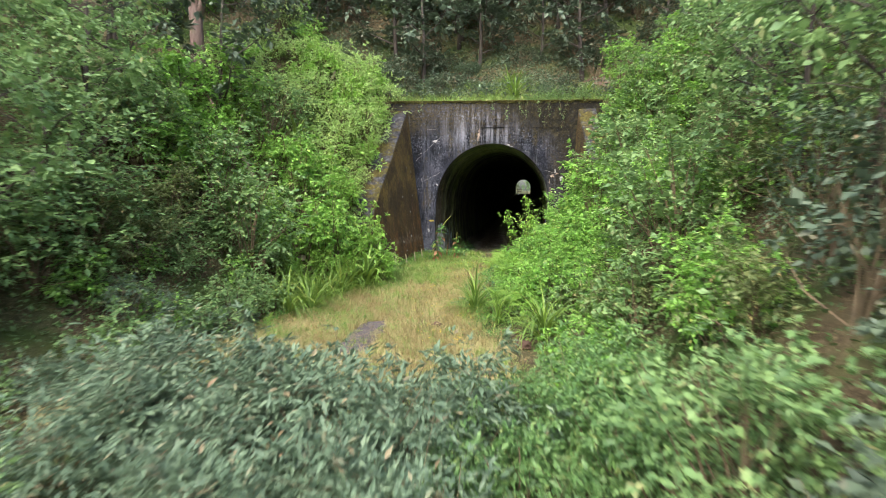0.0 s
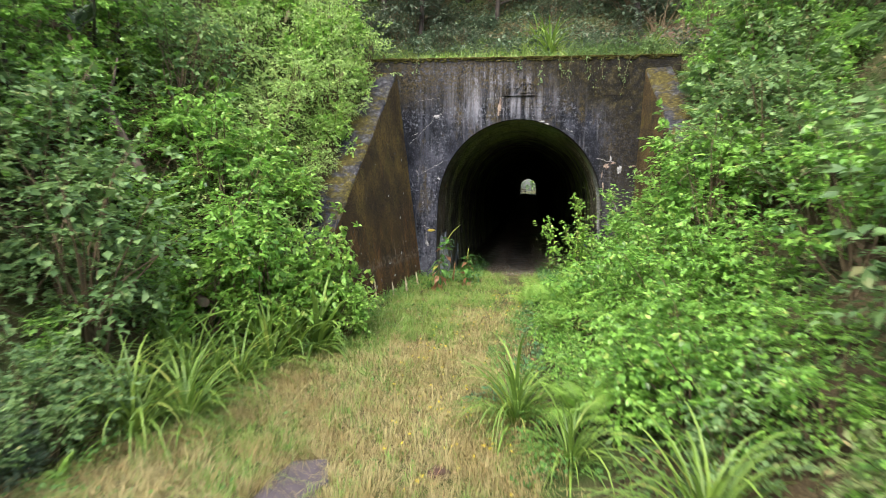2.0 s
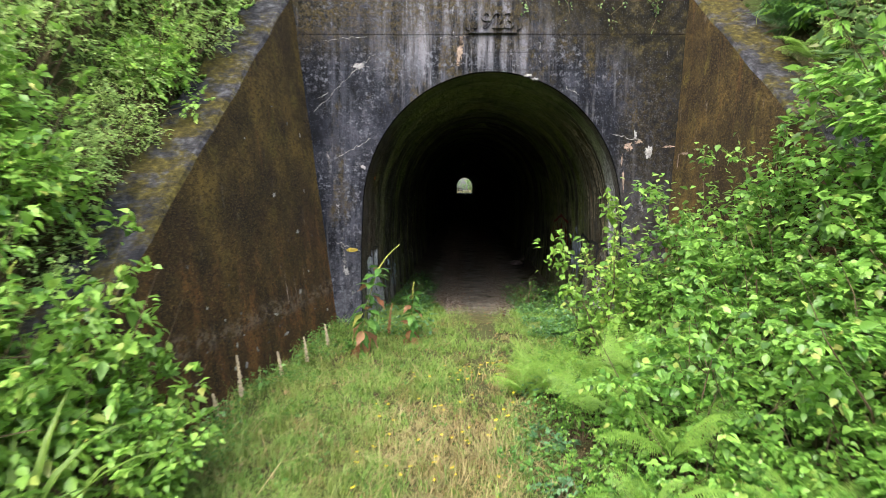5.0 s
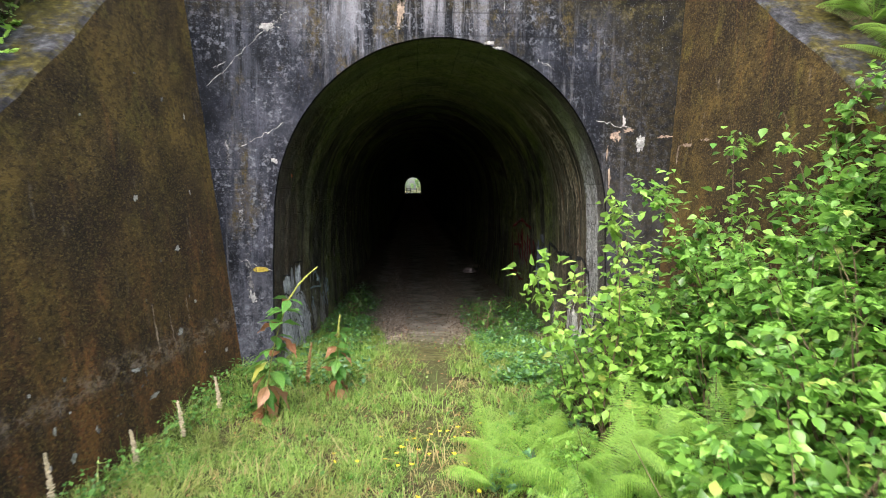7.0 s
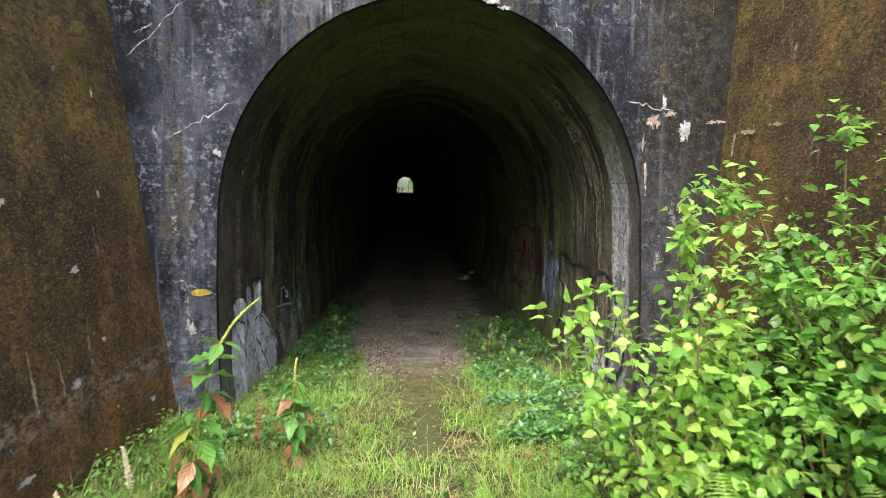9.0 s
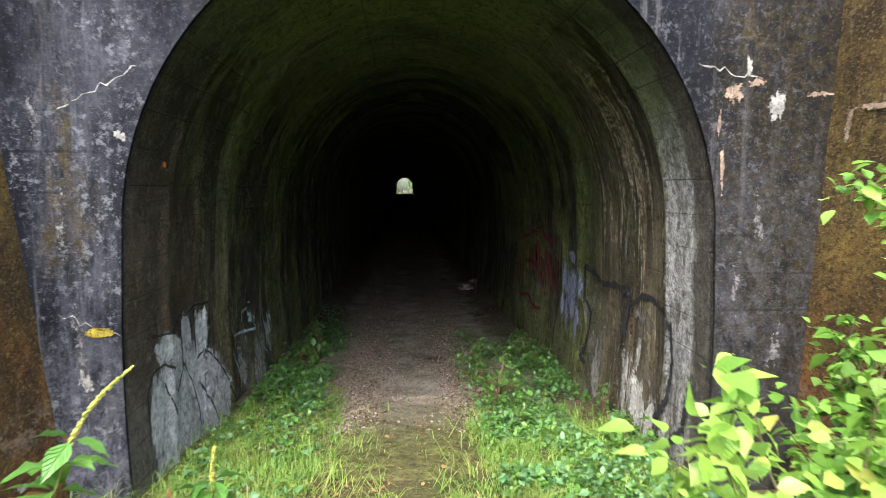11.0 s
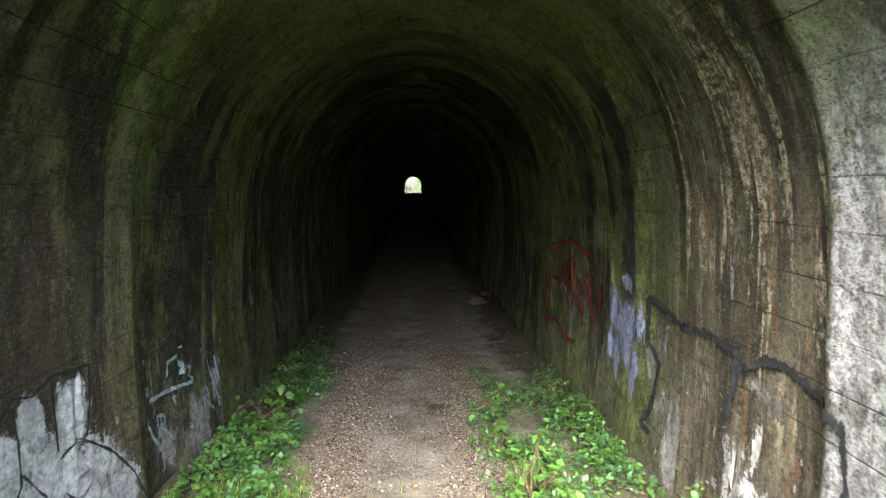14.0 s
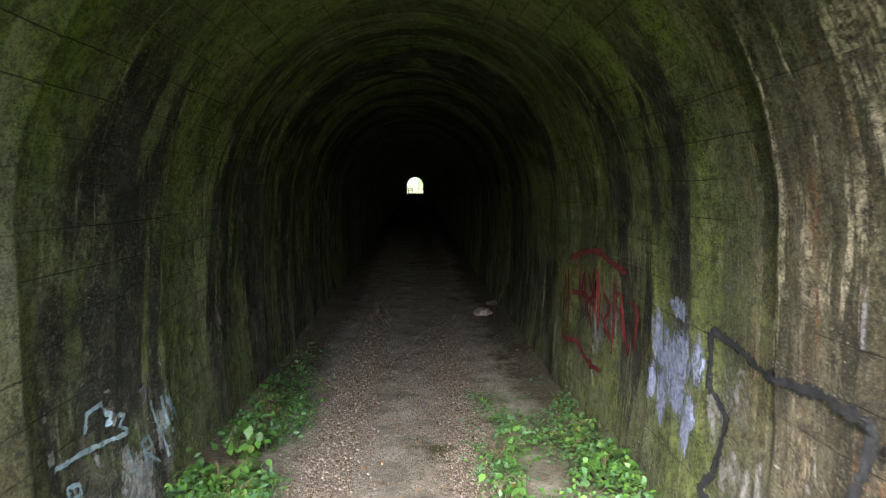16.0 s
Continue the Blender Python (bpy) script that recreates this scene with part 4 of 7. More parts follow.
def arch_wall(name, front, back, low, high, x0, x1, material):
    """A wall with the tunnel's arch cut through it."""
    arch = [(CX + x, z) for x, z in section(40) if z > low + 0.02]
    arch = [(arch[0][0], low)] + arch + [(arch[-1][0], low)]
    outer = []
    for x, z in arch:
        t = (x - arch[0][0]) / (arch[-1][0] - arch[0][0])
        if z < 2.05:
            outer.append((x0 if x < CX else x1, z))
        else:
            a = math.atan2(z - 2.05, x - CX)
            ux, uz = math.cos(a), math.sin(a)
            k = min((high - 2.05) / uz if uz > 1e-6 else 1e9, ((x1 if ux > 0 else x0) - CX) / ux if abs(ux) > 1e-6 else 1e9)
            outer.append((CX + k * ux, 2.05 + k * uz))
    for cx, side in ((x0, -1), (x1, 1)):
        best = min(range(len(outer)), key=lambda i: (outer[i][0] - cx) ** 2 + (outer[i][1] - high) ** 2)
        outer[best] = (cx, high)
    bm = bmesh.new()
    rows = []
    for y in (front, back):
        rows.append(([bm.verts.new((x, y, z)) for x, z in arch], [bm.verts.new((x, y, z)) for x, z in outer]))
    (fa, fo), (ba, bo) = rows
    for i in range(len(arch) - 1):
        bm.faces.new((fa[i], fa[i + 1], fo[i + 1], fo[i]))
        bm.faces.new((ba[i + 1], ba[i], bo[i], bo[i + 1]))
        bm.faces.new((fa[i + 1], fa[i], ba[i], ba[i + 1]))
        bm.faces.new((fo[i], fo[i + 1], bo[i + 1], bo[i]))
    return part(name, bm, material)


def ragged_slab(name, x0, x1, y0, y1, z0, z1, material, parent=None, rough=0.012, cells=0.12, label="", arris=0.02):
    """A block of old concrete with worn arrises."""
    bm = bmesh.new()
    nx, ny, nz = (max(1, int((b - a) / cells)) for a, b in ((x0, x1), (y0, y1), (z0, z1)))
    bmesh.ops.create_cube(bm, size=1.0)
    for v in bm.verts:
        v.co = Vector((x0 + (v.co.x + 0.5) * (x1 - x0), y0 + (v.co.y + 0.5) * (y1 - y0), z0 + (v.co.z + 0.5) * (z1 - z0)))
    bmesh.ops.bevel(bm, geom=bm.edges[:], offset=arris, segments=2, affect="EDGES")
    bmesh.ops.subdivide_edges(bm, edges=[e for e in bm.edges if e.calc_length() > cells * 2], cuts=min(40, max(nx, nz)), use_grid_fill=True)
    for v in bm.verts:
        v.co += rough * noise.noise_vector(v.co * 4.0)
    return part(name, bm, material, parent, label)


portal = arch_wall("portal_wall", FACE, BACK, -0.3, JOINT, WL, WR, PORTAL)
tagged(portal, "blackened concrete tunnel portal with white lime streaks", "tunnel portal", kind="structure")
ragged_slab("parapet", WL, WR, FACE - 0.003, BACK, JOINT + 0.002, TOP, PORTAL, portal, 0.006, 0.2, "stained parapet above the construction joint", 0.005)


def build_plaque():
    """A raised date panel with hollowed lower corners."""
    x0, x1, z0, z1 = -0.56, 0.44, 5.092, 5.62
    outline = [(x0, z1)] + [(x0, z0 + 0.16)] + [(x0 + 0.10 - 0.10 * math.cos(a), z0 + 0.16 - 0.10 * math.sin(a)) for a in np.linspace(0.3, math.pi / 2, 6)]
    outline += [(x0 + 0.10, z0)]
    outline += [(x1 + x0 - x, z) for x, z in reversed(outline)]
    bm = bmesh.new()
    f = [bm.verts.new((x, FACE - 0.012 - 0.020, z)) for x, z in outline]
    b = [bm.verts.new((x, FACE - 0.004, z)) for x, z in outline]
    bm.faces.new(f)
    for i in range(len(f)):
        bm.faces.new((f[i], b[i], b[(i + 1) % len(f)], f[(i + 1) % len(f)]))
    bmesh.ops.recalc_face_normals(bm, faces=bm.faces[:])
    panel = part("date_panel", bm, PORTAL, portal, "cast concrete date panel")
    bm = bmesh.new()
    bmesh.ops.create_cube(bm, size=1.0, matrix=Matrix.Translation((-0.06, FACE - 0.042, z0 + 0.014)) @ Matrix.Diagonal((0.86, 0.035, 0.022, 1)))
    bmesh.ops.bevel(bm, geom=bm.edges[:], offset=0.008, segments=2, affect="EDGES")
    part("ledge", bm, PORTAL, panel)
    for k, ch in enumerate("1923"):
        fc = bpy.data.curves.new("digit", "FONT")
        fc.body, fc.size, fc.extrude, fc.bevel_depth, fc.offset = ch, 0.41, 0.018, 0.006, 0.004
        fc.align_x = "CENTER"
        tmp = new("digit_form", fc)
        me = bpy.data.meshes.new_from_object(tmp.evaluated_get(bpy.context.evaluated_depsgraph_get()))
        bpy.data.objects.remove(tmp)
        me.materials.clear()
        me.materials.append(PORTAL)
        me.transform(pose((-0.36, -0.17, 0.03, 0.225)[k], FACE - 0.048, 5.18, 90, 0, 0))
        d = new("digit", me)
        d.parent = panel


build_plaque()


def build_wing(side, name, label, near):
    """A battered wing wall that runs down from the portal, with a sloping cap."""
    bm = bmesh.new()
    ys = np.arange(near, FACE - 0.002, 0.22).tolist() + [FACE - 0.002]
    grid = []
    for y in ys:
        zt = cap_z(y)
        col = []
        zt += 0.035 * noise.noise((y * 1.7, side * 5.0, 1.0)) + 0.02 * noise.noise((y * 6.0, side * 5.0, 1.0))
        for k in range(25):
            z = -0.5 + (zt - 0.05 + 0.5) * k / 24
            w = 0.014 * noise.noise((y * 2.2, z * 2.2, side * 9.0))
            col.append(bm.verts.new((wing_x(y, z, side) + w, y, z)))
        top = wing_x(y, zt, side) + side * 0.03
        for k in range(0, 6):
            u = k / 5
            sag = 0.02 * noise.noise((y * 3, u * 4, 2.0)) + (0.05 if k == 5 else 0.03 * u)
            col.append(bm.verts.new((top + side * 0.62 * u, y, zt + sag)))
        col.append(bm.verts.new((top + side * 0.64, y, -0.5)))
        grid.append(col)
    for a, b in zip(grid, grid[1:]):
        for k in range(len(a) - 1):
            bm.faces.new((a[k], b[k], b[k + 1], a[k + 1]))
    bm.faces.new(grid[0])
    bmesh.ops.recalc_face_normals(bm, faces=bm.faces[:])
    ob = part(name, bm, WING)
    me = ob.data
    me.materials.append(CAP)
    for p in me.polygons:
        c = p.center
        if abs(p.normal.z) > 0.35 and c.z > cap_z(c.y) - 0.15:
            p.material_index = 1
    return tagged(ob, label, "wing wall", kind="structure")


build_wing(-1, "wall_west", "battered concrete wing wall stained with brown moss", 18.4)
build_wing(1, "wall_east", "battered concrete wing wall half hidden by leaves", 20.0)

# the far mouth
far = arch_wall("portal_far", EXIT - 0.2, EXIT + 0.3, -0.3, JOINT, -4.2, 4.2, PORTAL)
far.location.z = RISE * (EXIT - FACE)
tagged(far, "concrete surround of the far tunnel mouth", "tunnel portal", kind="structure")


# ---------------------------------------------------------------- stains and paint on the walls
def worn(ob, wear):
    a = ob.data.attributes.new("wear", "FLOAT", "POINT")
    a.data.foreach_set("value", wear)
    return ob


def ribbon(name, pts, widths, place, material, parent, label=""):
    """A thin strip along pts (u, v) on a surface given by place(u, v) -> point."""
    vs, fs, wear = [], [], []
    for i, (u, v) in enumerate(pts):
        a, b = pts[max(i - 1, 0)], pts[min(i + 1, len(pts) - 1)]
        du, dv = b[0] - a[0], b[1] - a[1]
        L = math.hypot(du, dv) + 1e-9
        for k in (1, 0, -1):
            w = k * widths[i] * 0.65
            vs.append(place(u - dv / L * w, v + du / L * w))
            wear.append((1.0 - abs(k)) * (0.35 if i in (0, len(pts) - 1) else 1.0))
    for i in range(len(pts) - 1):
        a = 3 * i
        fs += [(a, a + 1, a + 4, a + 3), (a + 1, a + 2, a + 5, a + 4)]
    return worn(solid(name, vs, fs, material, parent, label), wear)


def wander(rng, a, b, steps, amount):
    pts = []
    for i in range(steps + 1):
        t = i / steps
        k = math.sin(math.pi * t) ** 0.5 if 0 < t < 1 else 0
        pts.append((a[0] + (b[0] - a[0]) * t + k * amount * rng.normal(), a[1] + (b[1] - a[1]) * t + k * amount * rng.normal()))
    return pts


def blot(name, u0, v0, ru, rv, place, material, parent, rng, label="", rag=0.25):
    """A ragged patch on a surface, thinning out to its rim."""
    n = 26
    vs, wear = [place(u0, v0)], [1.0]
    ph = rng.random(4) * 7
    for ring, full in ((0.3, 0.95), (0.6, 0.75), (0.9, 0.4), (1.15, 0.0)):
        for k in range(n):
            a = 2 * math.pi * k / n
            r = ring * (1 + rag * (math.sin(2 * a + ph[0]) * 0.5 + math.sin(5 * a + ph[1]) * 0.35 + math.sin(9 * a + ph[2]) * 0.25))
            vs.append(place(u0 + ru * r * math.cos(a), v0 + rv * r * math.sin(a)))
            wear.append(full)
    fs = [(0, k + 1, (k + 1) % n + 1) for k in range(n)]
    for m in range(3):
        o = m * n + 1
        fs += [(o + k, o + n + k, o + n + (k + 1) % n, o + (k + 1) % n) for k in range(n)]
    return worn(solid(name, vs, fs, material, parent, label), wear)


def on_face(x, z):
    return (x, FACE - (0.012 if z > JOINT else 0.005), z)


def on_wing(y, z):
    return (wing_x(y, z, -1) + 0.022, y, z)


def on_wing_east(y, z):
    return (wing_x(y, z, 1) - 0.022, y, z)


def on_lining(side, proud=0.014):
    """Places on the lining's own surface, by distance along the tunnel and height."""
    total = 2 * 2.95 + sum(math.hypot(2.27 * (math.cos(b) - math.cos(a)), 2.42 * (math.sin(b) - math.sin(a))) for a, b in zip(np.linspace(0, math.pi, 65), np.linspace(0, math.pi, 65)[1:]))

    def place(y, z):
        x = side * half_width(z)
        a = z + 0.9 if side < 0 else total - z - 0.9
        k = lining_scale(x, y, z, a) - (foot_taper(y, z, side) / 2.27 if z < 0.8 else 0.0)
        return (CX + x * k - side * proud, y, z + RISE * (y - FACE))
    return place


rs = np.random.default_rng(11)
CRACKS = [((-3.2, 3.75), (-2.35, 4.56), 0.02), ((-2.35, 4.56), (-2.1, 4.75), 0.018), ((-2.75, 2.98), (-2.16, 3.32), 0.026), ((-3.1, 4.0), (-2.9, 4.1), 0.014),
          ((2.0, 3.42), (2.55, 3.30), 0.03), ((-2.8, 1.5), (-2.35, 1.33), 0.016), ((-3.0, 4.98), (-2.2, 5.06), 0.016), ((1.2, 4.2), (1.45, 4.05), 0.018), ((-1.0, 5.02), (-0.5, 5.06), 0.014)]
for a, b, w in CRACKS:
    p = wander(rs, a, b, 14, 0.018)
    ribbon("lime_vein", p, [0.6 * w * (0.4 + rs.random()) for _ in p], on_face, LIME, portal, "white lime bled from a crack")
BLOTS = [(-2.35, 4.56, 0.13, 0.06, LIME), (-2.32, 4.47, 0.035, 0.11, LIMETHIN), (2.66, 3.10, 0.055, 0.14, LIME), (2.3, 3.2, 0.07, 0.11, PEACHLIME), (2.42, 3.40, 0.03, 0.07, LIME),
         (-2.30, 2.82, 0.045, 0.045, LIME), (-2.42, 2.80, 0.035, 0.05, LIMETHIN), (-2.38, 2.72, 0.03, 0.03, LIMETHIN), (-0.62, 4.80, 0.06, 0.22, PEACHLIME), (-0.60, 4.98, 0.05, 0.09, PEACHLIME),
         ]
MORE_BLOTS = [(0.55, 4.40, 0.09, 0.03, LIME), (0.68, 4.34, 0.06, 0.03, LIME), (3.0, 3.2, 0.11, 0.03, PEACHLIME), (2.24, 2.6, 0.018, 0.20, PEACHLIME), (2.20, 2.95, 0.016, 0.10, PEACHLIME), (2.5, 3.28, 0.10, 0.03, PEACHLIME),
         (3.26, 4.72, 0.025, 0.08, PEACHLIME), (-2.62, 0.98, 0.06, 0.10, LIME), (-2.5, 0.5, 0.06, 0.35, LIMETHIN), (-2.75, 2.1, 0.05, 0.6, LIMETHIN), (-2.9, 3.0, 0.06, 0.5, LIMETHIN), (-2.65, 1.3, 0.10, 0.4, LIMETHIN),
         (2.4, 1.7, 0.09, 0.45, LIMETHIN), (2.55, 2.2, 0.1, 0.3, LIMETHIN), (2.75, 1.2, 0.08, 0.4, LIMETHIN)]
for x, z, a, b, m in BLOTS + MORE_BLOTS:
    blot("lime_patch", x, z, a, b, on_face, m, portal, rs, rag=0.4)
for x, top, length, w in [(-1.55, 5.9, 0.85, 0.10), (-1.25, 5.8, 1.1, 0.13), (-0.75, 5.6, 0.9, 0.12), (-0.15, 5.05, 0.5, 0.05), (0.1, 5.0, 0.42, 0.06), (1.2, 5.9, 0.5, 0.08), (0.95, 6.0, 0.4, 0.09), (2.1, 5.0, 0.7, 0.09), (2.9, 5.1, 0.8, 0.07), (0.75, 5.0, 0.5, 0.08), (-1.9, 5.2, 0.5, 0.07)]:
    p = wander(rs, (x, top), (x + 0.02, top - length), 9, 0.006)
    ribbon("lime_run", p, [w * (0.6 + 0.5 * rs.random()) * (1 - 0.5 * i / 9) for i in range(10)], on_face, LIMETHIN, portal, "pale lime run")
blot("paint_mark", -2.51, 1.355, 0.10, 0.035, on_face, YELLOWPAINT, portal, rs, "yellow paint dab", 0.12)
west = bpy.data.objects["wall_west"]
for y, z0, z1, w, m in [(23.2, 0.7, 1.25, 0.05, PEACHLIME), (23.5, 0.75, 1.1, 0.03, PEACHLIME), (22.9, 0.45, 0.72, 0.05, LIMETHIN), (21.7, 0.45, 0.75, 0.06, LIMETHIN), (21.0, 0.5, 0.8, 0.05, LIMETHIN), (23.9, 0.9, 1.2, 0.04, PEACHLIME)]:
    p = wander(rs, (y, z1), (y + 0.01, z0), 8, 0.008)
    ribbon("lime_run", p, [w * (0.6 + 0.5 * rs.random()) for _ in p], on_wing, m, west, "pale lime run down the wing wall")
for k in range(60):
    y = 20.6 + 4.3 * rs.random()
    z = 0.15 + (3.6 * rs.random() if k % 2 else 0.8 * rs.random())
    if z < cap_z(y) - 0.2:
        blot("lime_patch", y, z, 0.02 + 0.07 * rs.random() ** 2, 0.012 + 0.04 * rs.random(), on_wing, LIMETHIN if k % 3 else LIME, west, rs, rag=0.4)
for y, z, a, b in [(24.7, 3.06, 0.16, 0.03), (24.9, 2.95, 0.04, 0.12), (24.3, 3.1, 0.12, 0.02)]:
    blot("lime_patch", y, z, a, b, on_wing_east, PEACHLIME, bpy.data.objects["wall_east"], rs, rag=0.4)

lining = bpy.data.objects["tunnel_lining"]
L, R = on_lining(-1), on_lining(1)


def spray(name, pts, width, side, material, label):
    fine = []
    for a, b in zip(pts, pts[1:]):
        for i in range(6):
            t = i / 6
            fine.append((a[0] + (b[0] - a[0]) * t, a[1] + (b[1] - a[1]) * t))
    fine.append(pts[-1])
    over = on_lining(1 if side is R else -1, 0.020)
    ribbon(name, fine, [width * (0.8 + 0.4 * rs.random()) for _ in fine], over, material, lining, label)


# right-hand wall: blue figure, black outline, red and grey lettering shapes
for y, z, a, b in [(29.1, 1.46, 0.20, 0.13), (29.5, 1.12, 0.16, 0.30), (29.15, 1.02, 0.42, 0.32), (28.74, 1.10, 0.12, 0.24), (29.38, 0.62, 0.16, 0.34), (28.85, 0.58, 0.13, 0.34), (29.6, 0.68, 0.09, 0.26), (29.1, 0.74, 0.36, 0.24)]:
    blot("blue_spray", y, z, a, b, R, BLUEPAINT, lining, rs, "faded blue spray paint")
for pts in ([(28.60, 1.40), (28.56, 1.17), (28.58, 0.98), (28.34, 0.80), (28.38, 0.54), (28.46, 0.32), (28.58, 0.15), (28.40, 0.10)], [(28.60, 1.40), (28.25, 1.36), (27.9, 1.27), (27.6, 1.31), (27.28, 1.35), (26.93, 1.33), (26.95, 1.1), (27.0, 0.8)],
            [(26.89, 1.20), (26.65, 1.33), (26.42, 1.36), (26.2, 1.31), (26.01, 1.26), (25.84, 1.20), (25.77, 0.88), (25.84, 0.5), (25.94, 0.34), (26.2, 0.2)], [(25.42, 0.75), (25.5, 0.35), (25.75, 0.12), (26.1, 0.05)]):
    spray("black_line", pts, 0.075, R, SLATEPAINT, "faded black spray-painted outline")
for y, z, a, b in [(28.2, 0.95, 0.22, 0.4), (28.2, 0.45, 0.24, 0.4), (28.45, 0.9, 0.2, 0.5), (26.6, 1.1, 0.3, 0.16)]:
    blot("grey_spray", y, z, a, b, R, GREYPAINT, lining, rs, "worn grey-white spray paint", 0.15)
for y, z, a, b in [(31.9, 1.0, 0.5, 0.45), (30.9, 1.0, 0.35, 0.45), (31.4, 0.7, 0.6, 0.4)]:
    blot("grey_spray", y, z, a, b, R, GREYPAINT, lining, rs, "worn grey spray paint")
for pts in ([(32.7, 1.45), (32.2, 1.6), (31.4, 1.70), (30.9, 1.62), (30.4, 1.56)], [(32.9, 1.2), (33.0, 0.6), (32.85, 0.28), (32.3, 0.36), (31.8, 0.25), (31.1, 0.30)], [(32.4, 1.45), (32.3, 0.9), (32.1, 1.35), (32.0, 0.85)], [(31.7, 1.4), (31.6, 0.85), (31.45, 1.3)], [(31.2, 1.25), (30.9, 1.1), (31.15, 0.9), (30.9, 0.75)], [(30.6, 1.35), (30.5, 0.9), (30.35, 0.7)], [(30.3, 1.3), (30.15, 1.19), (30.25, 0.8)], [(31.9, 1.35), (31.7, 1.1), (31.95, 0.95), (31.7, 0.7)], [(31.35, 1.5), (31.3, 0.7)], [(32.75, 1.3), (32.7, 0.45)], [(30.75, 1.45), (30.8, 0.6)], [(32.6, 1.0), (32.0, 1.05), (31.5, 0.95)]):
    spray("red_line", pts, 0.065, R, REDPAINT, "red spray-painted stroke")
# left-hand wall: a white painted figure with dark outlines, and thin pale lettering
for y, z, a, b in [(25.82, 0.55, 0.30, 0.36), (26.1, 0.3, 0.34, 0.36), (26.36, 0.4, 0.16, 0.34), (25.86, 1.02, 0.20, 0.15), (26.46, 0.98, 0.16, 0.22), (26.87, 0.93, 0.17, 0.25), (27.1, 0.42, 0.26, 0.30), (27.3, 0.1, 0.30, 0.36), (25.63, 0.45, 0.14, 0.4), (26.4, 0.0, 0.34, 0.40), (25.95, 0.0, 0.4, 0.4), (26.6, 0.55, 0.24, 0.34), (26.2, 0.78, 0.3, 0.26), (26.85, 0.3, 0.26, 0.42), (27.0, -0.1, 0.4, 0.3)]:
    blot("white_spray", y, z, a, b, L, WHITEPAINT, lining, rs, "worn white spray paint", 0.12)
for pts in ([(25.44, 0.3), (25.44, 0.76), (25.58, 0.90), (25.81, 0.90), (26.1, 0.76)], [(25.57, 1.20), (25.83, 1.16), (26.14, 1.12), (26.29, 1.24), (26.49, 1.19), (26.69, 1.25), (27.05, 1.22), (27.04, 0.95), (27.0, 0.73)], [(26.28, 1.18), (26.32, 0.97), (26.32, 0.71), (26.18, 0.53)], [(26.69, 1.21), (26.70, 0.96), (26.71, 0.74)],
            [(26.70, 0.68), (26.92, 0.75), (27.29, 0.50), (27.58, 0.19), (27.69, -0.11)], [(26.33, 0.78), (26.55, 0.52), (26.65, 0.23), (26.69, -0.01)], [(26.75, 0.45), (26.97, 0.16), (27.14, -0.12)], [(25.79, 0.75), (25.91, 0.55), (25.99, 0.32)]):
    spray("black_line", pts, 0.024, L, SLATEPAINT, "thin black spray-painted outline")
for pts in ([(28.42, 0.69), (28.46, 0.82), (28.61, 0.84), (28.71, 0.71), (28.67, 0.64)], [(28.77, 0.69), (28.90, 0.65), (28.79, 0.60), (28.94, 0.51)], [(28.04, 0.60), (28.4, 0.57), (28.94, 0.50)], [(29.36, 0.60), (29.41, 0.43), (29.48, 0.27), (29.60, 0.29), (29.54, 0.58)], [(29.61, 0.56), (29.70, 0.31), (29.82, 0.25), (29.93, 0.29), (29.77, 0.61)], [(29.68, 0.63), (29.87, 0.61)],
            [(29.79, 0.62), (29.97, 0.23)], [(29.22, 0.06), (29.14, 0.33), (29.25, 0.33), (29.30, 0.23), (29.17, 0.23), (29.42, 0.03)], [(28.87, 0.37), (29.01, 0.10)], [(29.51, 0.25), (29.57, 0.01)], [(29.65, 0.23), (29.76, 0.17), (29.84, -0.04)], [(27.97, 0.45), (28.03, 0.29), (28.12, 0.17)], [(28.17, 0.24), (28.16, 0.42), (28.29, 0.39), (28.31, 0.31), (28.2, 0.32), (28.4, 0.15)]):
    spray("pale_blue_line", pts, 0.034, L, PALEBLUE, "pale blue spray-painted stroke")
spray("mauve_line", [(29.16, 0.74), (29.27, 0.76), (29.28, 0.65), (29.20, 0.62)], 0.04, L, MAUVEPAINT, "mauve spray-painted dab")
spray("mauve_line", [(31.2, 1.1), (31.3, 0.95), (31.35, 0.8)], 0.05, L, MAUVEPAINT, "mauve spray-painted dab")
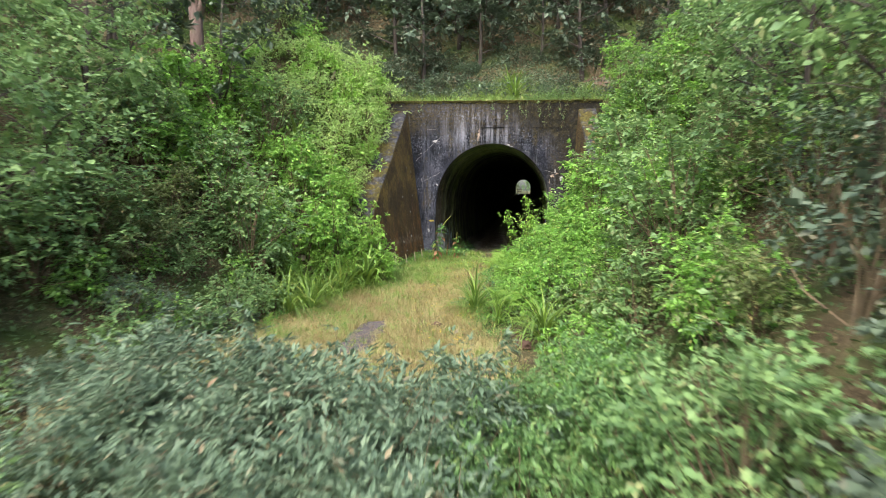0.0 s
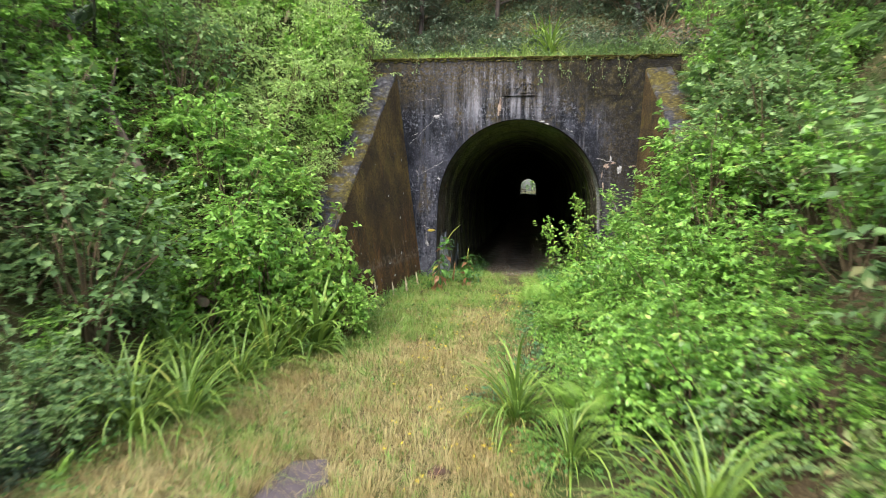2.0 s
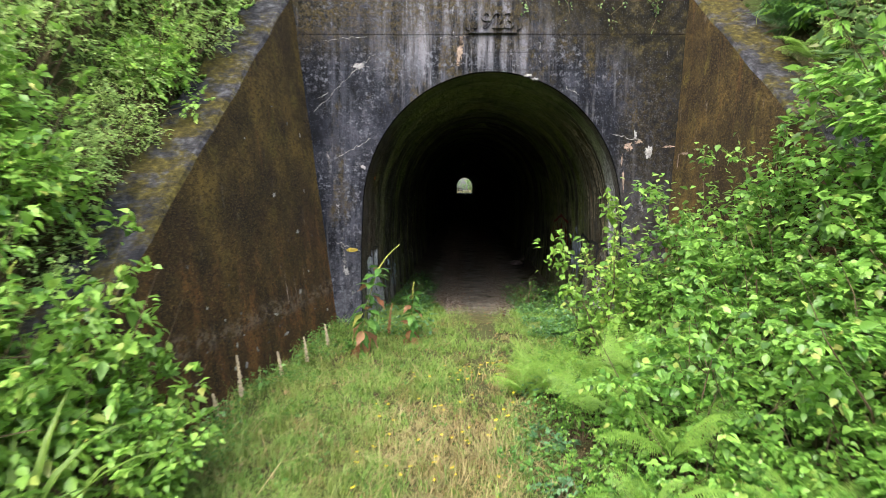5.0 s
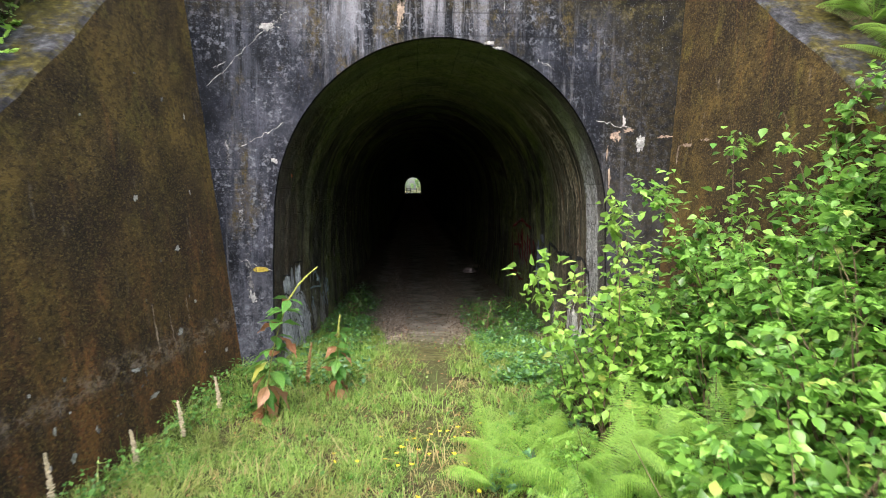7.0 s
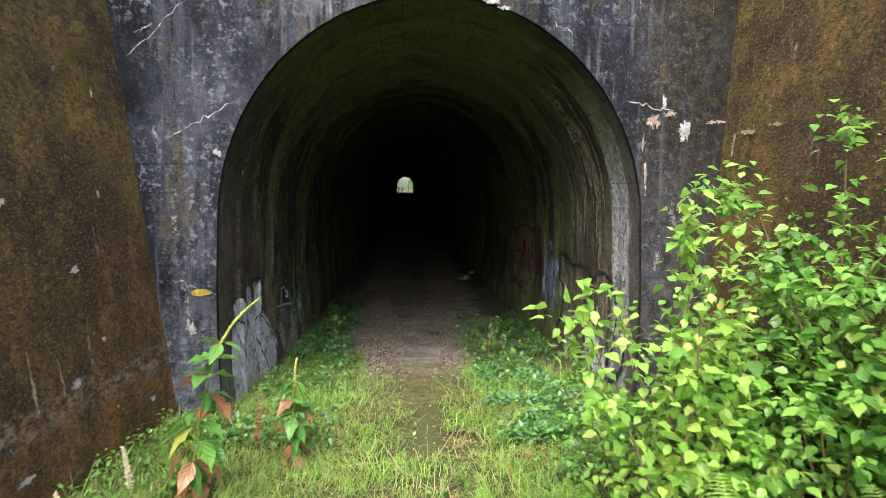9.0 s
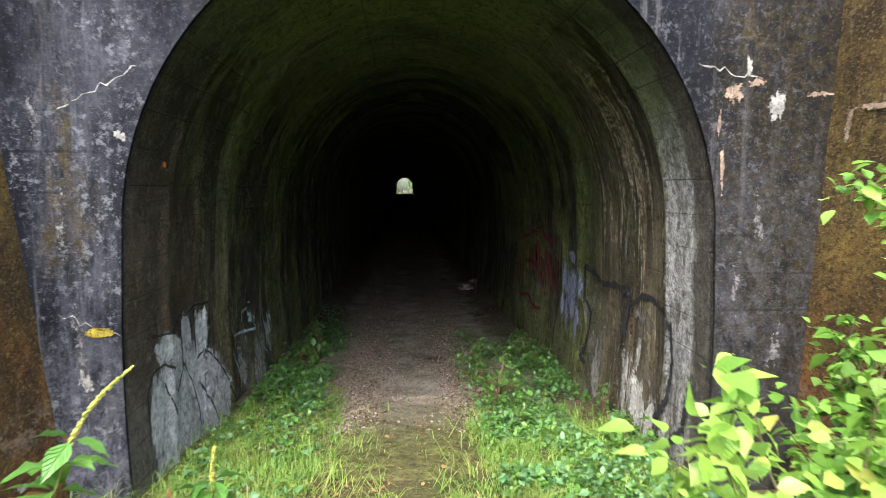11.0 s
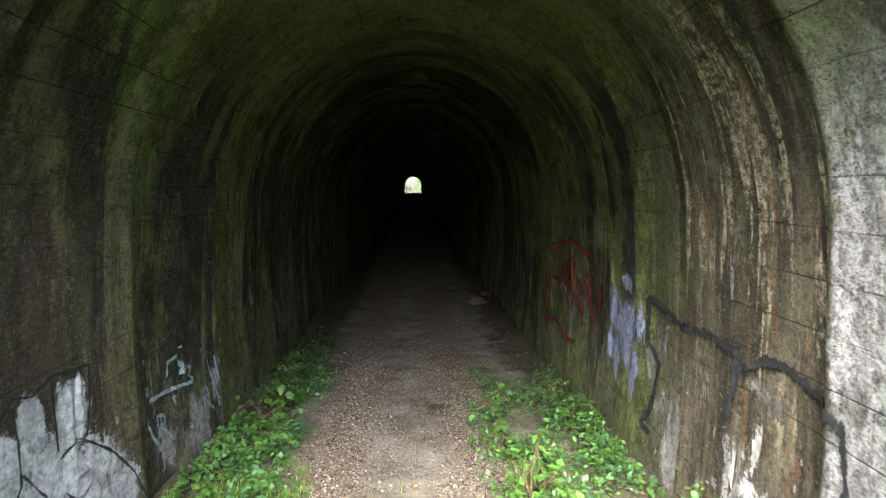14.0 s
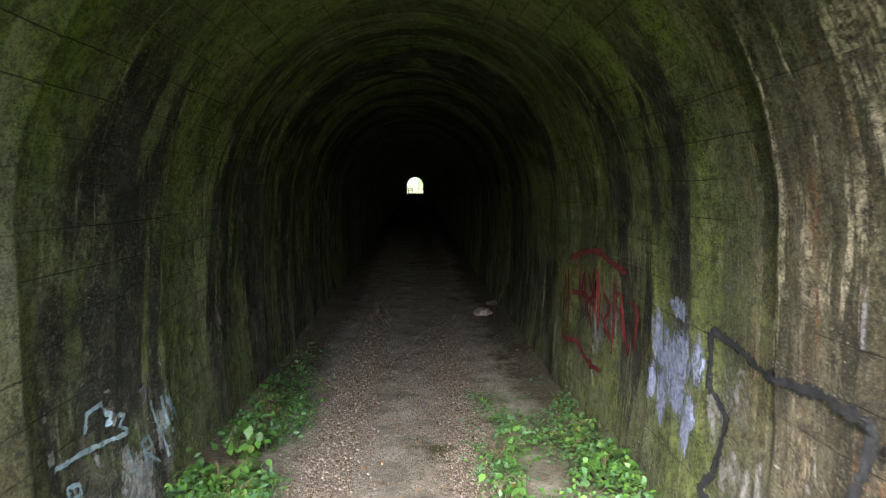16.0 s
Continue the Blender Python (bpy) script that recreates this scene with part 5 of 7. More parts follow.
# lime on the lining near the mouth
for k in range(70):
    side, y = (R, 25.9 + 2.4 * rs.random()) if k % 2 else (L, 27.0 + 3.2 * rs.random())
    blot("lime_patch", y, 1.1 * rs.random() ** 1.5, 0.015 + 0.03 * rs.random(), 0.015 + 0.06 * rs.random(), side, LIME, lining, rs, rag=0.4)
for side, y, z, a, b, m in [(R, 26.62, 0.2, 0.2, 0.36, SPLASH), (R, 26.3, 0.1, 0.14, 0.36, SPLASH), (R, 26.7, 0.7, 0.06, 0.25, SPLASH), (R, 27.9, 0.15, 0.2, 0.4, LIME), (R, 26.5, 1.8, 0.05, 0.5, LIMETHIN), (R, 27.0, 1.8, 0.04, 0.3, LIMETHIN),
                        (R, 26.2, 0.4, 0.1, 0.3, LIMETHIN), (R, 28.4, 1.75, 0.15, 0.12, LIMETHIN), (L, 27.3, 0.35, 0.12, 0.2, LIME), (L, 28.9, 0.2, 0.15, 0.2, LIME), (L, 29.0, 0.0, 0.40, 0.30, LIME), (L, 28.3, 0.1, 0.25, 0.22, LIME), (L, 29.6, 0.0, 0.2, 0.32, LIMETHIN), (R, 28.0, 0.1, 0.16, 0.34, LIME), (R, 26.9, 0.3, 0.14, 0.42, LIME), (L, 29.5, 0.28, 0.10, 0.2, LIME), (L, 30.1, 0.3, 0.08, 0.3, LIMETHIN), (L, 25.45, 2.2, 0.06, 0.3, LIMETHIN), (L, 25.4, 0.6, 0.05, 0.5, LIMETHIN)]:
    blot("lime_patch", y, z, a, b, side, m, lining, rs, "lime bloom on the damp lining", 0.4)


# ---------------------------------------------------------------- plants: one of each kind, then copies
def shrub(name, label, category, seed, height, width, count, leaf, mat, form=LEAF4, tris=LEAF4_T, clumps=18, stem_mat=None, lean=0.0, open_low=0.15):
    """Stems, twigs and a crown of many leaves in uneven clumps."""
    rng = np.random.default_rng(seed)
    ob = thing(name, Matrix(), label, category)
    cs, rad, tubes = [], [], []
    for k in range(clumps):
        a = 2 * math.pi * rng.random()
        h = open_low + (1 - open_low) * rng.random() ** 0.8
        reach = width / 2 * math.sqrt(max(0.05, 1 - (abs(h - 0.42) / 0.62) ** 2)) * (0.35 + 0.65 * rng.random())
        c = np.array([reach * math.cos(a) + lean * h, reach * math.sin(a), height * h * (0.8 + 0.25 * rng.random())])
        cs.append(c)
        rad.append(width * (0.13 + 0.10 * rng.random()))
        mid = c * np.array([0.45, 0.45, 0.55]) + rng.normal(0, 0.05 * width, 3) * np.array([1, 1, 0.4])
        r0 = 0.008 + 0.006 * height
        tubes.append(tube([rng.normal(0, 0.04 * width, 3) * np.array([1, 1, 0]) - np.array([0, 0, 0.15]), mid, c], [r0, r0 * 0.7, r0 * 0.3], 4))
        for _ in range(1):
            e = c + rng.normal(0, rad[-1] * 0.6, 3)
            tubes.append(tube([c * 0.8 + mid * 0.2, e], [r0 * 0.35, r0 * 0.15], 3))
        # shoots that stand out of the outline
        if rng.random() < 0.5:
            tip = c + np.array([math.cos(a) * 0.5, math.sin(a) * 0.5, 0.9]) * rad[-1] * 1.7
            tubes.append(tube([c, tip], [r0 * 0.35, r0 * 0.12], 3))
            for f in np.linspace(0.3, 1.0, 5):
                cs.append(c + (tip - c) * f)
                rad.append(rad[-1] * 0.24 if f < 0.4 else 0.05 * width)
    v, f = joined(tubes)
    solid("stem", v, f, stem_mat or TWIG, ob)
    at, out = sprayed_crown(rng, cs, np.maximum(rad, 0.03), count)
    at[:, 2] = np.maximum(at[:, 2], 0.03 + 0.1 * rng.random(len(at)))
    v, t = leaves(rng, at, out * 1.6, leaf, form, tris)
    crown = new("foliage", fast_mesh("foliage", v, t, mat))
    crown.parent = ob
    return ob


def tree(name, label, seed, height, spread, count, leaf, mat, bark, trunk_r=0.14, bare=0.4, limbs=9, form=LEAF4, tris=LEAF4_T):
    """A tapered trunk with limbs and a ragged crown."""
    rng = np.random.default_rng(seed)
    ob = thing(name, Matrix(), label, "tree")
    bend = rng.normal(0, 0.05 * height, 2)
    spine = []
    for i in range(9):
        t = i / 8
        spine.append(np.array([bend[0] * t * t + 0.03 * height * math.sin(4 * t + seed), bend[1] * t * t, -0.4 + (height * 0.92 + 0.4) * t]))
    tv, tf = tube(spine, [trunk_r * (1.25 if i == 0 else 1 - 0.85 * i / 8) for i in range(9)], 9)
    solid("trunk", tv, tf, bark, ob, smooth=True)
    cs, rad, tubes = [], [], []
    for k in range(limbs):
        t = bare + (1 - bare) * (k + rng.random()) / limbs
        i = min(7, int(t * 8))
        p0 = spine[i] + (spine[i + 1] - spine[i]) * (t * 8 - i)
        a = 2.4 * k + rng.normal(0, 0.4)
        reach = spread / 2 * (1 - 0.55 * (t - bare) / (1 - bare)) * (0.6 + 0.5 * rng.random())
        d = np.array([math.cos(a), math.sin(a), 0.35 + 0.3 * rng.random()])
        p1, p2 = p0 + d * reach * 0.5 + rng.normal(0, 0.08, 3), p0 + d * reach + np.array([0, 0, 0.12 * reach])
        r0 = trunk_r * (1 - 0.8 * t) * 0.55
        tubes.append(tube([p0, p1, p2], [r0, r0 * 0.6, r0 * 0.25], 5))
        for q in (p1, 0.5 * (p1 + p2), p2):
            for _ in range(3):
                c = q + rng.normal(0, 0.22 * reach, 3) * np.array([1, 1, 0.55])
                cs.append(c)
                rad.append(spread * (0.05 + 0.055 * rng.random()))
                tubes.append(tube([q, c], [r0 * 0.3, r0 * 0.12], 3))
    cs.append(spine[-1])
    rad.append(spread * 0.12)
    v, f = joined(tubes)
    solid("limb", v, f, bark, ob)
    at, out = sprayed_crown(rng, cs, rad, count, 7)
    v, t = leaves(rng, at, out * 1.4, leaf, form, tris, 0.9)
    crown = new("crown", fast_mesh("crown", v, t, mat))
    crown.parent = ob
    return ob


def strap_mesh(seed, length, width, arch):
    """One long arching blade with a keel."""
    rng = np.random.default_rng(seed)
    vs, fs = [], []
    n = 7
    rise = 1.0
    x = z = 0.0
    ang = radians(82 - 8 * rng.random())
    for i in range(n + 1):
        t = i / n
        w = width * (0.75 + 0.5 * t if t < 0.35 else (1 - t) ** 0.7 * 1.25) * 0.5
        vs += [(x, -w, z + 0.15 * w), (x, 0, z - 0.25 * w), (x, w, z + 0.15 * w)]
        ang -= arch / n * (0.5 + 1.2 * t)
        x += length / n * math.cos(ang)
        z += length / n * math.sin(ang)
    for i in range(n):
        a = 3 * i
        fs += [(a, a + 1, a + 4, a + 3), (a + 1, a + 2, a + 5, a + 4)]
    me = bpy.data.meshes.new("blade")
    me.from_pydata(vs, [], fs)
    me.materials.append(STRAP)
    return me


STRAPS = [strap_mesh(k, 1.0, 0.030, 1.2 + 0.28 * k) for k in range(6)]
WIDE_STRAPS = [strap_mesh(k + 20, 1.0, 0.062, 0.7 + 0.28 * k) for k in range(6)]


def tuft(name, label, category, seed, blades, length, meshes, at, group=""):
    """A tussock of long arching blades, each its own piece."""
    rng = np.random.default_rng(seed)
    ob = thing(name, Matrix.Translation(at), label, category, group)
    for k in range(blades):
        inner = (k + 0.5) / blades
        s = length * (0.6 + 0.5 * rng.random()) * (1.05 - 0.25 * inner)
        m = Matrix.Rotation(2.39996 * k + rng.normal(0, 0.3), 4, "Z") @ Matrix.Translation((0.10 * length * inner * rng.random(), 0, -0.03)) @ Matrix.Rotation(radians(-18 + 58 * inner + rng.normal(0, 9)), 4, "Y") @ Matrix.Scale(s, 4)
        share("blade", meshes[int(rng.integers(len(meshes)))], m, ob)
    return ob


def frond_mesh(seed, mat, length=1.0, pairs=20, arch=0.9, width=0.23):
    """One fern frond: an arching rib with toothed leaflets along both sides."""
    rng = np.random.default_rng(seed)
    vs, fs = [], []
    ang, x, z = radians(66), 0.0, 0.0
    rib = []
    for i in range(pairs + 1):
        rib.append((x, z, ang))
        ang -= arch / pairs * (0.6 + 0.9 * i / pairs)
        x += length / pairs * math.cos(ang)
        z += length / pairs * math.sin(ang)
    for i in range(pairs):
        a, b = rib[i], rib[i + 1]
        o = len(vs)
        w = 0.006 * (1 - i / pairs) + 0.001
        vs += [(a[0], -w, a[1]), (a[0], w, a[1]), (b[0], w * 0.9, b[1]), (b[0], -w * 0.9, b[1])]
        fs.append((o, o + 1, o + 2, o + 3))
        t = i / pairs
        if t < 0.14:
            continue
        reach = width * math.sin(math.pi * min(1, (t - 0.08) ** 0.75)) + 0.012
        for s in (-1, 1):
            lr = reach * (0.9 + 0.2 * rng.random())
            droop = -0.22 * lr - 0.03 * rng.random()
            cw = 0.46 * length / pairs * (1.0 if t < 0.8 else 0.7)
            fx = 0.42 * lr
            o = len(vs)
            teeth = max(3, int(lr / 0.02))
            for q in range(teeth):
                u0, u1 = q / teeth, (q + 0.8) / teeth
                w = cw * (1.0 - 0.8 * u0 ** 1.5)
                c0 = (a[0] + fx * u0, s * lr * u0, a[1] + droop * u0 * u0)
                c1 = (a[0] + fx * u1, s * lr * u1, a[1] + droop * u1 * u1)
                o = len(vs)
                vs += [c0, c1, (c1[0] + w * 0.9, c1[1] + s * 0.006, c1[2] - 0.003), (c0[0] + w * 0.85, c0[1], c0[2] - 0.003), (c1[0] - w, c1[1] - s * 0.002, c1[2] - 0.003), (c0[0] - w * 0.95, c0[1] - s * 0.006, c0[2] - 0.003)]
                for g in ((o, o + 3, o + 2, o + 1), (o, o + 1, o + 4, o + 5)):
                    fs.append(g if s < 0 else tuple(reversed(g)))
    me = bpy.data.meshes.new("frond")
    me.from_pydata(vs, [], fs)
    me.materials.append(mat)
    return me


FRONDS = [frond_mesh(k, FROND, 1.0, 38, 0.75 + 0.25 * k, 0.20) for k in range(4)]
DARKFRONDS = [frond_mesh(k + 9, DARKFROND, 1.0, 36, 1.0 + 0.35 * k, 0.24) for k in range(3)]


def fern(at, seed, fronds, length, meshes, label, group="ferns"):
    rng = np.random.default_rng(seed)
    ob = thing("fern", Matrix.Translation(at), label, "fern", group)
    for k in range(fronds):
        m = Matrix.Rotation(2.39996 * k + rng.normal(0, 0.35), 4, "Z") @ Matrix.Rotation(radians(rng.normal(8, 15)), 4, "Y") @ Matrix.Rotation(radians(rng.normal(0, 14)), 4, "X") @ Matrix.Scale(length * (0.65 + 0.5 * rng.random()), 4)
        share("frond", meshes[int(rng.integers(len(meshes)))], m, ob)
    return ob


def broad_leaf_mesh(seed):
    """A single ovate leaf with a midrib fold, a wavy edge and a short stalk."""
    rng = np.random.default_rng(seed)
    vs, fs = [], []
    prof = [0.0, 0.20, 0.31, 0.34, 0.29, 0.20, 0.08, 0.0]
    n = len(prof) - 1
    for i, w in enumerate(prof):
        t = i / n
        y = 0.12 + 0.88 * t
        z = -0.22 * t * t + 0.03
        wob = 0.03 * rng.normal()
        vs += [(-w, y, z + 0.22 * w + wob), (0, y, z), (w, y, z + 0.22 * w - wob)]
    for i in range(n):
        a = 3 * i
        fs += [(a + 1, a, a + 3, a + 4), (a + 2, a + 1, a + 4, a + 5)]
    o = len(vs)
    vs += [(-0.012, 0, 0), (0.012, 0, 0), (0.012, 0.14, 0.03), (-0.012, 0.14, 0.03)]
    fs.append((o, o + 1, o + 2, o + 3))
    me = bpy.data.meshes.new("leaf")
    me.from_pydata(vs, [], fs)
    me.materials.append(SAPLING)
    me.polygons.foreach_set("use_smooth", [True] * len(me.polygons))
    return me


BROAD = [broad_leaf_mesh(k) for k in range(5)]


def sapling(at, seed, height, count, leaf, label, spread=0.9, forms=None):
    """A young broad-leaved shrub whose leaves are single pieces on arching stems."""
    rng = np.random.default_rng(seed)
    ob = thing("sapling", Matrix.Translation(at), label, "shrub", "saplings by the portal")
    tubes, nodes = [], []
    stems = 6
    for s in range(stems):
        a = 2 * math.pi * (s + 0.5 * rng.random()) / stems
        h = height * (0.6 + 0.4 * rng.random()) if s else height
        tip = np.array([math.cos(a) * spread * (0.3 + 0.5 * rng.random()) * (0.25 if s == 0 else 1), math.sin(a) * spread * (0.3 + 0.5 * rng.random()) * (0.25 if s == 0 else 1), h])
        mid = tip * np.array([0.35, 0.35, 0.55]) + rng.normal(0, 0.04, 3)
        base = rng.normal(0, 0.04, 3) * np.array([1, 1, 0]) - np.array([0, 0, 0.1])
        pts = [base, 0.5 * (base + mid) + rng.normal(0, 0.02, 3), mid, 0.5 * (mid + tip) + rng.normal(0, 0.03, 3), tip]
        tubes.append(tube(pts, [0.012, 0.010, 0.008, 0.005, 0.002], 6))
        for t in np.linspace(0.25, 1, 20):
            i = min(3, int(t * 4))
            nodes.append((pts[i] + (pts[i + 1] - pts[i]) * (t * 4 - i), t))
        for _ in range(6):
            i = int(rng.integers(1, 4))
            p = pts[i] + (pts[i + 1] - pts[i]) * rng.random()
            d = np.array([math.cos(a + rng.normal(0, 1.3)), math.sin(a + rng.normal(0, 1.3)), 0.5 + 0.3 * rng.normal()])
            e = p + d * (0.22 + 0.25 * rng.random()) * spread
            tubes.append(tube([p, 0.5 * (p + e) + np.array([0, 0, 0.02]), e], [0.005, 0.003, 0.0015], 5))
            for t in np.linspace(0.2, 1, 8):
                nodes.append((p + (e - p) * t, t))
    v, f = joined(tubes)
    solid("stem", v, f, TWIG, ob)
    n = int(count * 1.5)
    pick = rng.integers(len(nodes), size=n)
    at = np.array([nodes[i][0] for i in pick]) + rng.normal(0, 0.10, (n, 3))
    at[:, 2] = np.maximum(at[:, 2], 0.05)
    v, t = leaves(rng, at, rng.normal(0, 1, (n, 3)) * np.array([1, 1, 0.3]), leaf * 0.8, OVATE, OVATE_T)
    inner = new("foliage", fast_mesh("foliage", v, t, LIMELEAF if forms is LIMEBROAD else (HERBLEAF if forms else BRIGHT)))
    inner.parent = ob
    inner["kind"] = "stuff"
    for k in range(count):
        p, t = nodes[k % len(nodes)]
        m = Matrix.Translation(p + rng.normal(0, 0.012, 3)) @ Matrix.Rotation(2.4 * k + rng.normal(0, 0.5), 4, "Z") @ Matrix.Rotation(radians(rng.normal(-30, 24)), 4, "X") @ Matrix.Rotation(radians(rng.normal(0, 16)), 4, "Y") @ Matrix.Scale(leaf * (1.2 - 0.45 * t) * (0.75 + 0.5 * rng.random()), 4)
        share("leaf", forms[k % len(forms)] if forms else BROAD[int(rng.integers(len(BROAD)))], m, ob)
    return ob


def spike_plant(at, height, lean, seed, label):
    """A tall seed stalk with a drooping head over a few broad, partly dead leaves."""
    rng = np.random.default_rng(seed)
    ob = thing("seed_stalk_plant", Matrix.Translation(at), label, "weed", "seed stalks at the tunnel mouth")
    pts, rad = [], []
    for i in range(15):
        t = i / 14
        pts.append((lean * t ** 2.2, 0.05 * math.sin(5 * t), height * (t - 0.10 * max(0, t - 0.75) * 4 * t)))
        rad.append(0.009 * (1 - 0.5 * t))
    solid("stalk", *tube(pts, rad, 6), STALK, ob)
    head = []
    for i in range(150):
        t = 0.66 + 0.34 * rng.random()
        k = t * 14
        j = min(13, int(k))
        p = np.array(pts[j]) + (np.array(pts[j + 1]) - np.array(pts[j])) * (k - j)
        d = rng.normal(0, 1, 3)
        d /= np.linalg.norm(d)
        e = p + d * 0.022 * (1.25 - 0.7 * t)
        head.append(tube([p, 0.5 * (p + e), e], [0.005, 0.008, 0.003], 5))
    solid("seed_head", *joined(head), SEEDHEAD, ob)
    for k in range(46):
        t = 0.08 + 0.70 * (k + rng.random()) / 46
        low = t < 0.3
        j = int(t * 14)
        dip = -35 - 40 * rng.random() if low else 20 - 55 * rng.random()
        m = Matrix.Translation(pts[j]) @ Matrix.Rotation(2.4 * k + 0.4 * rng.normal(), 4, "Z") @ Matrix.Rotation(radians(dip), 4, "X") @ Matrix.Rotation(radians(rng.normal(0, 25)), 4, "Y") @ Matrix.Diagonal((0.62, 1, 1, 1)) @ Matrix.Scale((0.36 - 0.20 * t) * (0.4 + height / 2.7) * (0.75 + 0.5 * rng.random()), 4)
        share("leaf", DEADBROAD if (low and k % 4) or k % 7 == 0 else GREENBROAD, m, ob)
    return ob


LIMEBROAD = []
for form in BROAD:
    form = form.copy()
    form.materials.clear()
    form.materials.append(LIMESAP)
    LIMEBROAD.append(form)
GREENBROAD = BROAD[1].copy()
GREENBROAD.materials.clear()
GREENBROAD.materials.append(WEEDLEAF)
DEADBROAD = BROAD[2].copy()
DEADBROAD.materials.clear()
DEADBROAD.materials.append(DEADWEED)


def flower_spike(at, height, lean, seed, label, mat):
    """A dried, pale flower spike standing in the grass."""
    rng = np.random.default_rng(seed)
    ob = thing("dried_flower_spike", Matrix.Translation(at), label, "weed", "dried flower spikes")
    pts = [(lean * t ** 1.6, 0.0, height * t) for t in np.linspace(0, 1, 9)]
    solid("stalk", *tube(pts, [0.006 - 0.0004 * i for i in range(9)], 5), STALK, ob)
    bits = []
    for i in range(130):
        t = 0.18 + 0.82 * i / 130
        j = min(7, int(t * 8))
        p = np.array(pts[j]) + (np.array(pts[j + 1]) - np.array(pts[j])) * (t * 8 - j)
        d = np.array([math.cos(2.4 * i), math.sin(2.4 * i), 0.2 + 0.4 * rng.normal()])
        e = p + d * (0.034 * (1.15 - 0.75 * t)) * (0.7 + 0.5 * rng.random())
        bits.append(tube([p, 0.5 * (p + e), e], [0.004, 0.010 * (1.1 - 0.6 * t), 0.004], 5))
    solid("flower_head", *joined(bits), mat, ob)
    return ob


def plant(proto, used, x, y, scale, turn, label="", dz=0.0, flat=1.0):
    """Stands a copy of a prototype on the ground (the first call moves the prototype itself)."""
    m = Matrix.Translation((x, y, land(x, y) - 0.05 + dz)) @ Matrix.Rotation(turn, 4, "Z") @ Matrix.Diagonal((scale, scale, scale * flat, 1))
    if proto not in used:
        used.add(proto)
        proto.matrix_world = m
        ob = proto
    else:
        keep = proto.matrix_basis.copy()
        proto.matrix_basis = Matrix()
        ob = copy_thing(proto, m)
        proto.matrix_basis = keep
    if label:
        ob["label"] = label
    return ob


USED = set()
S = {
    "bright_a": shrub("broadleaf_shrub", "bright green broad-leaved shrub on the bank", "shrub", 1, 1.9, 2.0, 2400, 0.094, BRIGHT, OVATE, OVATE_T, clumps=20),
    "bright_b": shrub("broadleaf_shrub", "bright green broad-leaved shrub on the bank", "shrub", 2, 1.5, 1.9, 1900, 0.098, BRIGHT, OVATE, OVATE_T, clumps=17),
    "bright_c": shrub("broadleaf_shrub", "tall bright green shrub with loose shoots", "shrub", 3, 2.6, 1.9, 2500, 0.098, BRIGHT, OVATE, OVATE_T, clumps=22),
    "willow_a": shrub("narrow_leaved_shrub", "low green shrub with narrow leaves on the verge", "shrub", 26, 1.3, 1.8, 3000, 0.105, WILLOWLEAF, LEAF4 * np.array([0.55, 1, 1]), LEAF4_T, clumps=20),
    "fine_a": shrub("fine_leaved_shrub", "yellow-green shrub with fine leaves behind the wing wall", "shrub", 14, 1.6, 2.0, 2600, 0.07, FINE, clumps=26),
    "blue_herb": shrub("blue_green_herb", "low blue-green herb at the track edge", "herb", 15, 0.45, 0.6, 240, 0.07, BLUEHERB, clumps=9, open_low=0.1),
    "deep_a": shrub("small_leaved_shrub", "dense dark green small-leaved shrub", "shrub", 4, 2.3, 2.2, 2000, 0.105, DEEP, clumps=22),
    "deep_b": shrub("small_leaved_shrub", "dark green shrub with small glossy leaves", "shrub", 5, 1.7, 1.9, 1700, 0.1, DEEP, clumps=16),
    "lime_a": shrub("broadleaf_shrub", "yellow-green broad-leaved shrub by the wing wall", "shrub", 22, 1.8, 1.9, 2300, 0.092, LIMELEAF, OVATE, OVATE_T, clumps=20),
    "olive_a": shrub("olive_shrub", "loose olive-green shrub beside the track", "shrub", 16, 1.5, 1.9, 2600, 0.085, OLIVELEAF, LEAF4 * np.array([0.7, 1, 1]), LEAF4_T, clumps=18),
    "grey_a": shrub("grey_shrub", "low grey-green shrub beside the track", "shrub", 6, 1.0, 1.7, 4200, 0.085, GREYLEAF, LEAF4 * np.array([0.5, 1, 1]), LEAF4_T, clumps=18),
    "grey_b": shrub("grey_shrub", "feathery grey-green shrub with tiny leaves", "shrub", 7, 2.1, 1.9, 2600, 0.088, GREYLEAF, LEAF4 * np.array([0.6, 1, 1]), LEAF4_T, clumps=20),
    "herb": shrub("herb", "low green herb at the track edge", "herb", 8, 0.30, 0.6, 260, 0.06, HERBLEAF, clumps=10, open_low=0.05),
    "far_a": shrub("hill_shrub", "dark shrub on the shaded hillside", "shrub", 9, 2.2, 2.4, 800, 0.16, FORESTLEAF, clumps=16),
    "far_b": shrub("hill_shrub", "grey-green shrub on the shaded hillside", "shrub", 10, 1.7, 2.0, 900, 0.13, FORESTLEAF, clumps=14),
    "forest_a": tree("forest_tree", "slender forest tree with grey-green foliage", 31, 9.0, 5.4, 1300, 0.28, FORESTLEAF, BARK, 0.13, 0.2, 11),
    "forest_b": tree("forest_tree", "forest tree with a thin dark crown", 32, 7.0, 5.0, 1250, 0.27, FORESTLEAF, BARK, 0.11, 0.15, 10),
    "bush_tree": tree("small_tree", "small leafy tree leaning over the cutting", 33, 5.0, 4.2, 3400, 0.12, DEEP, BARK, 0.09, 0.15, 12),
    "bright_tree": tree("small_tree", "small tree with pale green leaves", 34, 4.4, 3.4, 3300, 0.125, BRIGHT, BARK, 0.08, 0.2, 11),
}

rp = np.random.default_rng(77)


